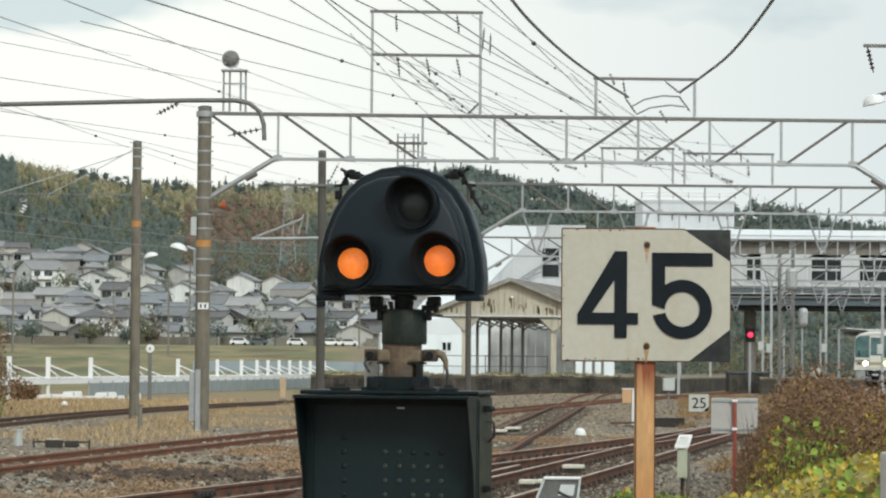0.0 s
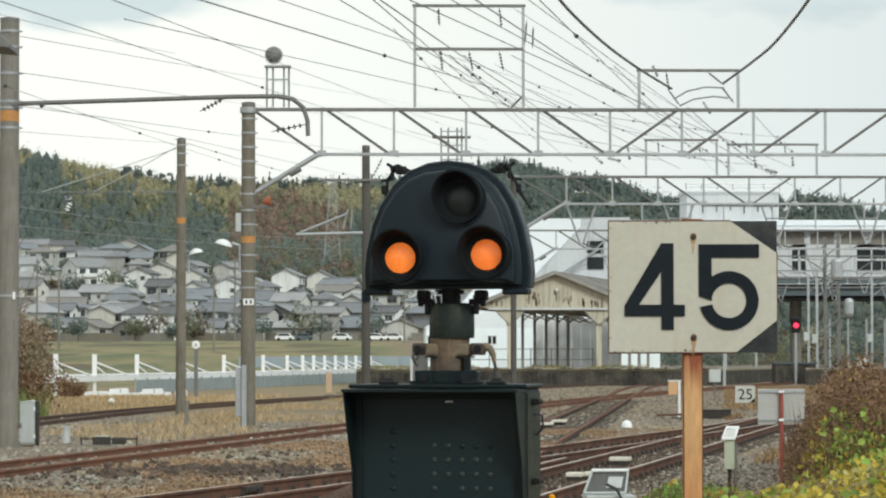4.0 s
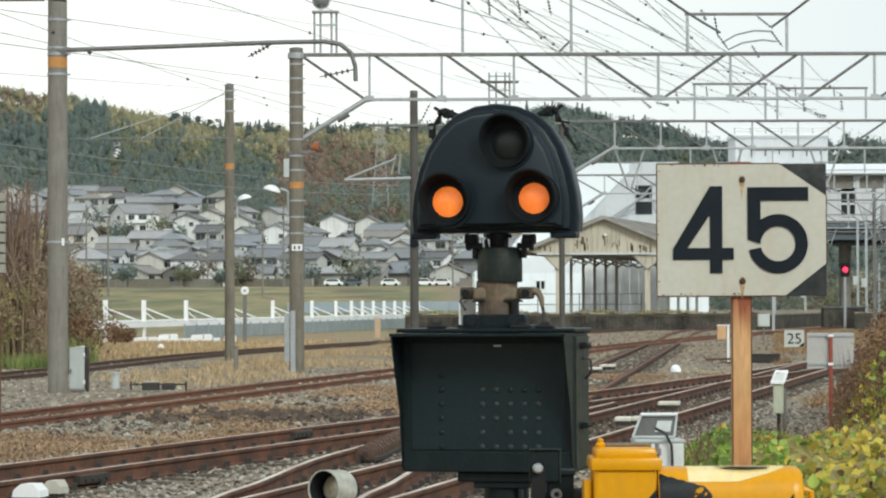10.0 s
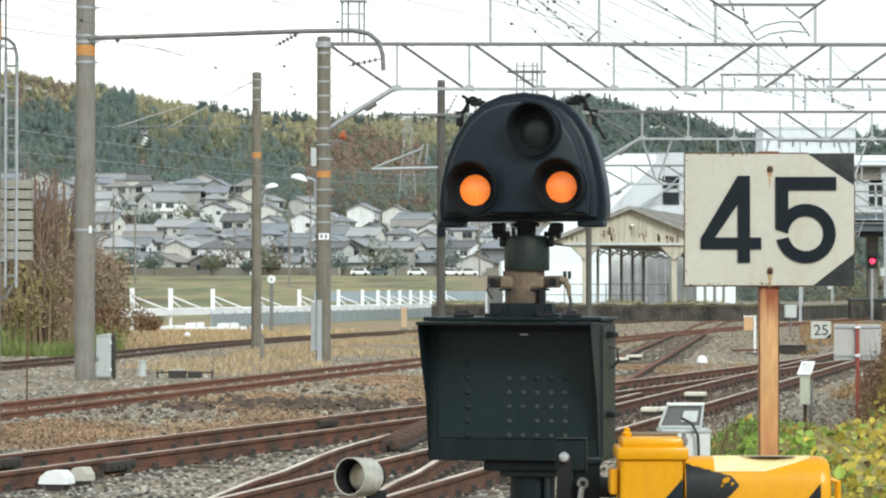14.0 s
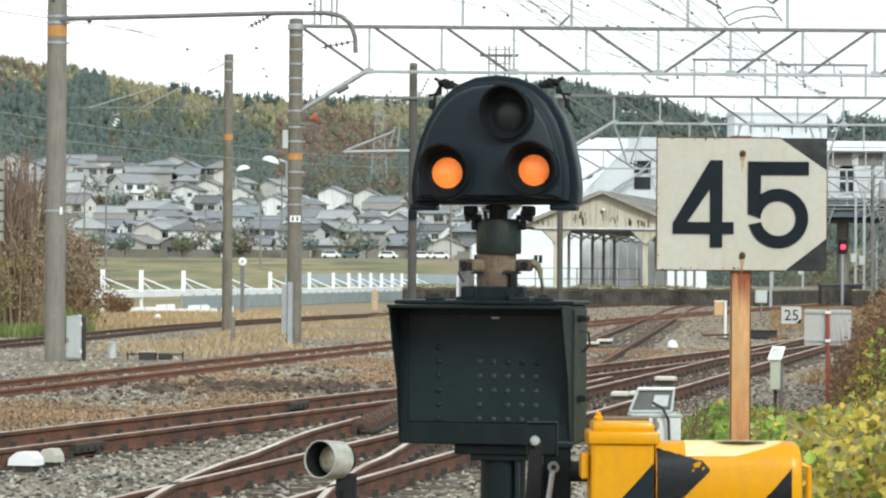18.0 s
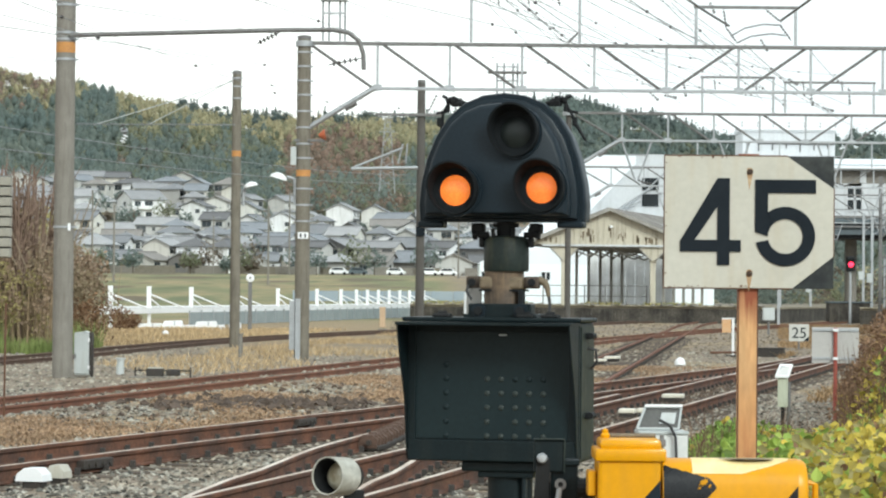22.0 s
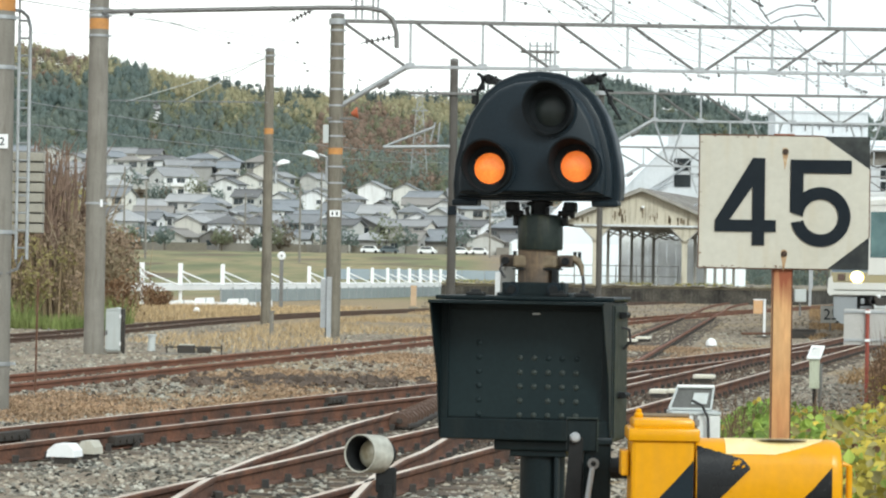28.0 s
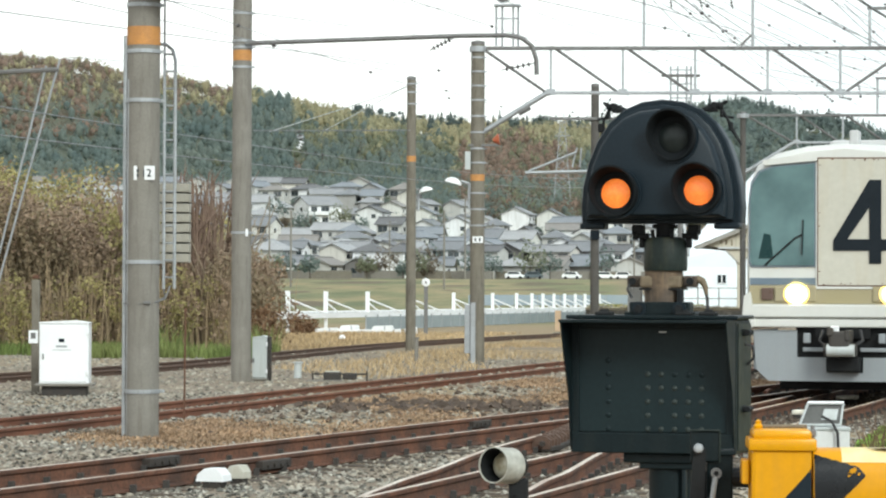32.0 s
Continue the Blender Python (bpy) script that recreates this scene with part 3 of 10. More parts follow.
def lens_hood(parent, x, z, r, lit, lens_r):
    """One lamp of the signal: a deep visor round a recessed lens."""
    h = Matrix.Translation((x, 0, z)) @ Matrix.Rotation(radians(90), 4, "X")
    hood = Mesh()
    n = 28
    prof = [(r * 1.0, -0.006), (r * 1.04, 0.07), (r * 0.96, 0.07), (r * 0.9, 0.006), (lens_r * 1.05, 0.005), (lens_r * 0.98, 0.002)]
    verts, faces = [], []
    for rr, zz in prof:
        for k in range(n):
            a = 2 * math.pi * k / n
            cut = 0.5 + 0.5 * math.sin(a)
            deep = zz * (0.35 + 0.65 * cut) if zz > 0 else zz
            verts.append((rr * math.cos(a) - 0.06 * deep, rr * math.sin(a) + 0.15 * max(0.0, deep), deep))
    for i in range(len(prof) - 1):
        faces += [(i * n + k, i * n + (k + 1) % n, (i + 1) * n + (k + 1) % n, (i + 1) * n + k) for k in range(n)]
    hood.add(verts, faces, h)
    hood_ob = part("lamp_hood", hood, M_hoodblack, parent, "matt black visor of a lamp", smooth=True)
    ring = [(lens_r * k / 5, 0.01 * (1 - (k / 5) ** 2) + 0.004) for k in range(5, -1, -1)]
    part("lens", Mesh().lathe([(max(a, 1e-6), b) for a, b in ring], 28, h), (M_orangelamp if x < 0 else M_orangelamp_dim) if lit else M_lens, hood_ob,
         "amber lit lens" if lit else "dark unlit lens", smooth=True)


M_lug = mat("dark_brown_iron", (0.085, 0.062, 0.046), 0.8, second=(0.045, 0.036, 0.03), scale=20, grain=0.25)
M_stem_paint = mat("brown_worn_paint", (0.15, 0.1, 0.06), 0.65, second=(0.06, 0.045, 0.035), amount=0.9, scale=22, grain=0.25, streak=(0.2, 0.14, 0.08), streak_amount=0.4)
# lighter box paint, for rubbed panels and the crank bracket's painted glint
M_boxworn_glint = mat("rubbed_glint_green_black_paint", (0.02, 0.029, 0.026), 0.5, spec=0.25, second=(0.011, 0.017, 0.016), scale=9, fine=80, grain=0.25, streak=(0.09, 0.085, 0.045), streak_amount=0.4)


def build_signal():
    s = thing("shunting_signal", (0.235, 8.1, 0.0), "black three-lamp shunting signal with two amber lamps lit, on a post", "railway signal", turn=-13)
    out = [(-0.236, 1.853), (0.236, 1.853), (0.239, 1.9), (0.234, 1.96), (0.219, 2.03), (0.196, 2.095), (0.162, 2.15), (0.12, 2.188), (0.066, 2.21), (0.005, 2.218),
           (-0.056, 2.211), (-0.11, 2.189), (-0.155, 2.15), (-0.192, 2.094), (-0.218, 2.03), (-0.234, 1.96), (-0.239, 1.9)]
    cx, cz = 0.0, 1.98

    def shrunk(k):
        return [(cx + (x - cx) * k, cz + (z - cz) * k) for x, z in out]

    def shell(rings):
        me, n = Mesh(), len(out)
        for k, y in rings:
            me.v += [(x, y, z) for x, z in shrunk(k)]
        for i in range(len(rings) - 1):
            me.f += [(i * n + j, (i + 1) * n + j, (i + 1) * n + (j + 1) % n, i * n + (j + 1) % n) for j in range(n)]
        me.f.append(tuple(range(n)))
        me.f.append(tuple(range((len(rings) - 1) * n, len(rings) * n))[::-1])
        return me

    part("front_plate", shell([(0.8, -0.108), (0.845, -0.1), (0.86, -0.085), (0.862, -0.03)]), M_black, s, "domed black face plate", smooth=True)
    part("middle_rim", shell([(0.9, -0.05), (0.925, -0.046), (0.93, -0.03), (0.93, -0.015)]), M_black, s, smooth=True)
    part("hood_rim", shell([(0.985, -0.02), (1.0, -0.014), (1.0, 0.012), (0.975, 0.018)]), M_black, s, smooth=True)
    part("housing", shell([(0.965, 0.018), (0.965, 0.12), (0.93, 0.15), (0.6, 0.165)]), M_black, s, smooth=True)
    for k in (-1, 1):
        part("rim_foot", Mesh().box(k * 0.2, -0.01, 1.846, 0.075, 0.06, 0.018, 0.005), M_black, s)
    for x, z, lit in ((-0.113, 1.939, True), (0.132, 1.946, True), (0.058, 2.1, False)):
        part("lamp_ring", Mesh().lathe([(0.0745, -0.006), (0.0745, 0.008), (0.066, 0.008), (0.066, -0.006)], 28, Matrix.Translation((x, -0.106, z)) @ Matrix.Rotation(radians(90), 4, "X")), M_black, s, smooth=True)
        lens_hood(s, x, z, 0.068, lit, 0.043)
    for ob in s.children:
        if ob.name.startswith("lamp_hood"):
            ob.location.y = -0.108
    # latches on the shoulders
    for k in (-1, 1):
        latch = Mesh().tube([(k * 0.115, 0.04, 2.188), (k * 0.14, 0.04, 2.2), (k * 0.165, 0.04, 2.207)], [0.008, 0.006, 0.005], 8)
        latch.cyl((k * 0.15, 0.02, 2.203), (k * 0.15, 0.06, 2.203), 0.009, n=10).box(k * 0.168, 0.04, 2.2, 0.014, 0.018, 0.016, 0.004)
        latch.tube([(k * 0.165, 0.045, 2.2), (k * 0.185, 0.045, 2.165), (k * (0.2 if k > 0 else 0.188), 0.05, 2.13), (k * (0.228 if k > 0 else 0.196), 0.05, 2.085)], [0.005, 0.004, 0.006, 0.003], 7)
        latch.box(k * 0.142, 0.04, 2.19, 0.034, 0.026, 0.014, 0.004).box(k * 0.17, 0.045, 2.178, 0.009, 0.022, 0.022, 0.003).cyl((k * 0.13, 0.045, 2.205), (k * 0.172, 0.045, 2.19), 0.004, n=6)
        latch.cyl((k * 0.17, 0.045, 2.205), (k * 0.186, 0.045, 2.214), 0.005, n=6)
        latch.box(k * 0.196, 0.05, 2.14, 0.014, 0.016, 0.026, 0.004).cyl((k * 0.175, 0.05, 2.17), (k * 0.205, 0.05, 2.165), 0.004, n=6)
        part("latch", latch, M_black_matt, s, "black toggle latch")
    # neck
    part("yoke", Mesh().box(0.004, 0.03, 1.846, 0.07, 0.04, 0.012, 0.004).cyl((0.004, 0.03, 1.79), (0.004, 0.03, 1.856), 0.027, n=16), M_black_matt, s)
    for k in (-1, 1):
        ear = part("yoke_ear", Mesh().box(0.01 + k * 0.083, 0.02, 1.836, 0.034, 0.05, 0.03, 0.006).box(0.008 + k * 0.07, 0.02, 1.81, 0.014, 0.03, 0.055, 0.004), M_black_matt, s)
        part("pivot_bolt", Mesh().cyl((0.012 + k * 0.05, 0.0, 1.818), (0.012 + k * 0.09, 0.0, 1.818), 0.008, n=8).cyl((0.012 + k * 0.084, 0.0, 1.818), (0.012 + k * 0.096, 0.0, 1.818), 0.014, n=6), M_black_matt, ear)
        part("set_screw", Mesh().cyl((0.006 + k * 0.026, -0.015, 1.8), (0.006 + k * 0.03, -0.02, 1.835), 0.006, n=8), M_black_matt, ear)
    part("neck", Mesh().lathe([(0.062, 1.715), (0.064, 1.72), (0.064, 1.8), (0.058, 1.812), (0.045, 1.815)], 24, Matrix.Translation((0.006, 0.03, 0))), M_boxworn_glint, s, smooth=True)
    part("collar", Mesh().box(0, 0.03, 1.682, 0.125, 0.1, 0.036, 0.008), M_olive, s, "tan worn clamp")
    part("clamp_groove", Mesh().box(0, 0.03, 1.6615, 0.1255, 0.1, 0.005), M_black_matt, s)
    part("stem_strap", Mesh().box(0.0585, -0.01, 1.641, 0.016, 0.03, 0.04, 0.003), M_black_matt, s)
    for k in (-1, 1):
        lug = part("clamp_lug", Mesh().box(k * 0.083, 0.02, 1.684, 0.042, 0.04, 0.034, 0.006), M_lug, s, "dark brown lug of the clamp")
        part("clamp_bolt", Mesh().cyl((k * 0.086, 0.002, 1.684), (k * 0.086, -0.01, 1.684), 0.011, n=12), M_black_matt, lug)
    part("cable_boot", Mesh().tube([(0.1, 0.02, 1.692), (0.118, 0.02, 1.685), (0.127, 0.02, 1.668), (0.13, 0.02, 1.645)], [0.012, 0.011, 0.008, 0.005], 10), M_olive, s, "tan boot where the cable leaves", smooth=True)
    part("stem", Mesh().cyl((0, 0.03, 1.6), (0, 0.03, 1.73), 0.056, n=24), M_stem_paint, s, smooth=True)
    part("foot_plate", Mesh().box(0, 0.0, 1.603, 0.18, 0.06, 0.042, 0.004).box(0, 0.04, 1.588, 0.21, 0.14, 0.014, 0.003), M_box, s)
    for k in (-1, 1):
        part("foot_bolt", Mesh().cyl((k * 0.06, -0.03, 1.604), (k * 0.06, -0.046, 1.604), 0.013, n=6), M_black_matt, s)
        part("bolt_washer", Mesh().cyl((k * 0.06, -0.028, 1.604), (k * 0.06, -0.034, 1.604), 0.021, n=14), M_black, s)
    part("cable", Mesh().tube([(0.129, 0.02, 1.655), (0.133, 0.02, 1.63), (0.134, 0.02, 1.6), (0.15, 0.02, 1.588)], 0.0045, 8), M_cable, s)
    part("cable", Mesh().tube([(-0.09, 0.0, 1.69), (-0.1, -0.01, 1.66), (-0.085, -0.01, 1.635)], 0.004, 8), M_cable, s)
    # indicator box
    body = Mesh().box(0.0, 0.09, 1.376, 0.492, 0.24, 0.393, 0.006)
    box = part("indicator_box", body, M_box, s, "dark green-black route indicator case")
    box.location.x = -0.019
    part("lid", Mesh().box(0.0, 0.08, 1.579, 0.512, 0.28, 0.012, 0.004), M_box, box)
    for x in (-0.145, 0.095, 0.165):
        part("lid_clip", Mesh().box(x, -0.03, 1.589, 0.05, 0.05, 0.012, 0.005).cyl((x - 0.012, -0.03, 1.594), (x + 0.012, -0.03, 1.594), 0.009, n=8), M_black_matt, box)
    part("upright_strap", Mesh().box(-0.088, 0.13, 1.63, 0.044, 0.012, 0.1, 0.003).box(-0.1, 0.125, 1.672, 0.012, 0.02, 0.03, 0.003), M_whitegrey, box, "white painted steel upright on the lid")
    hood = Mesh()
    hood.box(0, -0.105, 1.568, 0.496, 0.15, 0.008)
    for k in (-1, 1):
        x = 0.2445 * k
        side = [(-0.03, 1.564), (-0.178, 1.564), (-0.13, 1.46), (-0.075, 1.36), (-0.042, 1.2), (-0.03, 1.183)]
        hood.add([(x, y, z) for y, z in side] + [(x - k * 0.004, y, z) for y, z in side],
                 [tuple(range(6)), tuple(range(6, 12))[::-1]] + [(i, 6 + i, 6 + (i + 1) % 6, (i + 1) % 6) for i in range(6)])
    part("visor", hood, M_box, box)
    frame_me = Mesh().box(-0.231, -0.034, 1.385, 0.024, 0.012, 0.36, 0.002).box(0.231, -0.034, 1.385, 0.024, 0.012, 0.36, 0.002).box(0, -0.034, 1.555, 0.438, 0.012, 0.02, 0.002).box(0.0, -0.036, 1.211, 0.48, 0.016, 0.058, 0.003)
    part("bezel", frame_me, M_box, box)
    part("screen", Mesh().box(0, -0.031, 1.394, 0.44, 0.004, 0.3), M_screen, box, "dull dark screen")
    dome = Mesh().lathe([(0.0085, 0.0), (0.0075, 0.0025), (0.0042, 0.0042), (1e-6, 0.0046)], 12, Matrix.Rotation(radians(90), 4, "X"))
    stud = mesh_of("lens_stud", dome, M_stud, True)
    for i in range(5):
        for j in range(2, 7):
            if (i, j) == (1, 5) or (j == 2 and i > 1):
                continue
            o = new("lens_stud", stud)
            o.parent = box
            o.location = (-0.014 + 0.04 * i, -0.033, 1.492 - 0.04 * j)
    dull = mesh_of("lens_stud", dome, M_stud_dull, True)
    for x, j in [(-0.132, j) for j in range(1, 7)] + [(-0.014 + 0.04 * i, 2) for i in (2, 3, 4)]:
        o = new("lens_stud", dull)
        o.parent = box
        o.location = (x, -0.033, 1.492 - 0.04 * j)
    part("side_panel", Mesh().box(0.2475, 0.1, 1.376, 0.004, 0.21, 0.37, 0.001), M_boxworn_glint, box, "rubbed grey-green side panel")
    part("maker_plate", Mesh().box(0.03, -0.0345, 1.536, 0.022, 0.003, 0.005), M_greybox, box, "small pale plate")
    for z in (1.535, 1.31):
        part("hinge", Mesh().box(0.254, 0.08, z, 0.02, 0.05, 0.018, 0.003).cyl((0.265, 0.05, z), (0.265, 0.11, z), 0.009, n=8), M_black_matt, box)
    part("side_cable", Mesh().tube([(0.25, 0.1, 1.5), (0.27, 0.11, 1.495), (0.272, 0.12, 1.46), (0.252, 0.13, 1.44)], 0.004, 6), M_cable, box)
    part("post_collar", Mesh().box(0.025, 0.07, 1.166, 0.27, 0.17, 0.03, 0.006).box(0.015, 0.07, 1.144, 0.16, 0.15, 0.02, 0.004), M_box, s)
    part("post", Mesh().cyl((0.015, 0.07, 0.0), (0.015, 0.07, 1.16), 0.064, n=24).box(0.068, 0.01, 0.58, 0.012, 0.02, 1.12, 0.003), M_box, s, smooth=True)
    part("base", Mesh().box(0, 0.07, 0.03, 0.4, 0.4, 0.09, 0.02), M_concrete, s)


build_signal()


# ---------------------------------------------------------------- speed sign
M_boltrust = mat("dark_rusted_bolt", (0.06, 0.035, 0.022), 0.85, second=(0.03, 0.022, 0.018), scale=60, grain=0.2)
M_rustrun = mat("thin_rust_stain", (0.36, 0.19, 0.08), 0.7, second=(0.45, 0.36, 0.24), amount=0.9, scale=60, grain=0.2)


def rust_from_top(m, z0, z1, colour):
    """Red-brown rust that has run down from the top of a post, fading out unevenly between z1 and z0."""
    nt = m.node_tree
    bsdf = nt.nodes["Principled BSDF"]
    old = bsdf.inputs["Base Color"].links[0].from_socket
    co, sep, n = nt.nodes.new("ShaderNodeTexCoord"), nt.nodes.new("ShaderNodeSeparateXYZ"), nt.nodes.new("ShaderNodeTexNoise")
    mp = nt.nodes.new("ShaderNodeMapping")
    mp.inputs["Scale"].default_value = (60, 60, 5)
    nt.links.new(co.outputs["Object"], sep.inputs[0])
    nt.links.new(co.outputs["Object"], mp.inputs["Vector"])
    nt.links.new(mp.outputs["Vector"], n.inputs["Vector"])
    n.inputs["Scale"].default_value = 1.0
    a = nt.nodes.new("ShaderNodeMapRange")
    a.inputs["From Min"].default_value, a.inputs["From Max"].default_value = z0, z1
    nt.links.new(sep.outputs["Z"], a.inputs["Value"])
    b = nt.nodes.new("ShaderNodeMath")
    nt.links.new(a.outputs["Result"], b.inputs[0])
    nt.links.new(n.outputs["Fac"], b.inputs[1])
    c = nt.nodes.new("ShaderNodeMapRange")
    c.inputs["From Min"].default_value, c.inputs["From Max"].default_value = 0.75, 1.15
    nt.links.new(b.outputs[0], c.inputs["Value"])
    x = nt.nodes.new("ShaderNodeMix")
    x.data_type = "RGBA"
    x.inputs[7].default_value = (*colour, 1)
    nt.links.new(c.outputs["Result"], x.inputs["Factor"])
    nt.links.new(old, x.inputs[6])
    nt.links.new(x.outputs[2], bsdf.inputs["Base Color"])


rust_from_top(M_rust, 1.5, 1.72, (0.26, 0.075, 0.035))


def build_speed_sign():
    s = thing("speed_sign", (0.93, 8.1, 0.0), "cream speed board with black corners on a rusty post", "railway sign", turn=-2)
    k = 8.06 / 5093
    back = Mesh().box(0, 0.0, 1.86, 0.478, 0.005, 0.374, 0.0015)
    part("board", back, M_signcorner, s, "black sheet showing at two corners")
    hw, hh = 0.2385, 0.187
    pl = [(-hw, -hh), (0.124, -hh), (hw, -0.097), (hw, 0.097), (0.1085, hh), (-hw, hh)]
    part("cream_panel", Mesh().prism([(x * 0.995, z * 0.99 + 1.86) for x, z in pl], -0.0065, -0.003), M_cream, s, "cream panel with rust along its edges")
    edge = Mesh()
    for (x0, z0), (x1, z1) in zip(pl, pl[1:] + pl[:1]):
        if abs(x0 - x1) < 1e-6 or abs(z0 - z1) < 1e-6:
            edge.cyl((x0, -0.004, z0 + 1.86), (x1, -0.004, z1 + 1.86), 0.0022, n=6)
    chips = random.Random(12)
    for i in range(22):
        low = i % 3 != 0
        cx, cz = (chips.uniform(-0.225, 0.1), -hh + chips.uniform(0.003, 0.007)) if low else (chips.uniform(-0.225, 0.09), hh - chips.uniform(0.003, 0.006))
        if i > 17:
            cx, cz = -hw + chips.uniform(0.003, 0.006), chips.uniform(-0.17, 0.17)
        r = chips.uniform(0.0012, 0.0034)
        blot = [(cx + r * chips.uniform(0.6, 1.9) * math.cos(a * 0.785), 1.86 + cz + r * chips.uniform(0.5, 1.1) * math.sin(a * 0.785)) for a in range(8)]
        part("rust_spot", Mesh().prism(blot, -0.0072, -0.0063), M_rustdark, s, "brown rust spot at the edge")
    part("rolled_edge", edge, M_rustdark, s, "rust-stained edge")
    z0 = 1.86 + 0.0
    dz = -25.0
    four = Mesh()
    # the figure 4 in three blocks round its open triangle
    def pts(lst, ox):
        return [((x + ox + 1.6) * k, z0 + (z + dz) * k) for x, z in lst]
    four.prism(pts([(-58, -52), (-36, -52), (-36, 103), (-58, 103)], 0.0), -0.0105, -0.0068)
    four.prism(pts([(-124, -28), (-58, -28), (-58, -7), (-98, -7)], 0.0), -0.0105, -0.0068)
    four.prism(pts([(-124, -28), (-98, -7), (-58, 52), (-58, 103), (-124, -9)], 0.0), -0.0105, -0.0068)
    four.prism(pts([(-36, -28), (-16, -28), (-16, -7), (-36, -7)], 0.0), -0.0105, -0.0068)
    part("figure_four", four, M_signblack, s, "black figure 4")
    five = Mesh()
    ox = 63.0
    n = 44
    for i in range(n):
        a0, a1 = radians(168 - (168 + 168) * i / n), radians(168 - (168 + 168) * (i + 1) / n)
        q = [(53 * math.cos(a0), 53 * math.sin(a0)), (31 * math.cos(a0), 31 * math.sin(a0)), (31 * math.cos(a1), 31 * math.sin(a1)), (53 * math.cos(a1), 53 * math.sin(a1))]
        if i < 5:
            q[0] = (max(q[0][0], -31), q[0][1]) if q[0][0] < -31 else q[0]
            q[3] = (max(q[3][0], -31), q[3][1]) if q[3][0] < -31 else q[3]
        five.prism(pts(q, ox), -0.0105, -0.0068)
    five.prism(pts([(-54, 8), (-31, 0), (-31, 77), (-54, 77)], ox), -0.0105, -0.0068)
    five.prism(pts([(-54, 77), (54, 77), (54, 101), (-54, 101)], ox), -0.0105, -0.0068)
    part("figure_five", five, M_signblack, s, "black figure 5")
    for z in (2.002, 1.715):
        part("bolt", Mesh().lathe([(0.009, 0), (0.008, 0.004), (1e-6, 0.006)], 12, Matrix.Translation((0.002, -0.007, z)) @ Matrix.Rotation(radians(90), 4, "X")), M_boltrust, s, "rusted bolt head", smooth=True)
        streak = Mesh().prism([(0.0, z - 0.052), (0.004, z - 0.036), (0.01, z - 0.006), (0.011, z + 0.006), (0.004, z + 0.012), (-0.005, z + 0.011), (-0.008, z + 0.003), (-0.006, z - 0.01), (-0.003, z - 0.03)], -0.0068, -0.0062)
        part("rust_run", streak, M_rustrun, s, "run of rust below a bolt")
    chan = [(-0.0285, 0.008), (-0.0245, 0.005), (0.0245, 0.005), (0.0285, 0.008), (0.0285, 0.045), (0.0235, 0.045), (0.0235, 0.014), (-0.0235, 0.014), (-0.0235, 0.045), (-0.0285, 0.045)]
    pm_ = Mesh()
    pm_.v = [(x, y, z) for z in (-0.3, 2.053) for x, y in chan]
    pm_.f = [tuple(range(10))[::-1], tuple(range(10, 20))] + [(i, (i + 1) % 10, 10 + (i + 1) % 10, 10 + i) for i in range(10)]
    part("post", pm_, M_rust, s, "rusty orange channel post")
    for k in (-1, 1):
        part("edge_rust", Mesh().box(k * 0.0268, 0.0052, 0.9, 0.0032, 0.0016, 2.2), M_rustdark, s, "dark rusted edge of the post")


build_speed_sign()


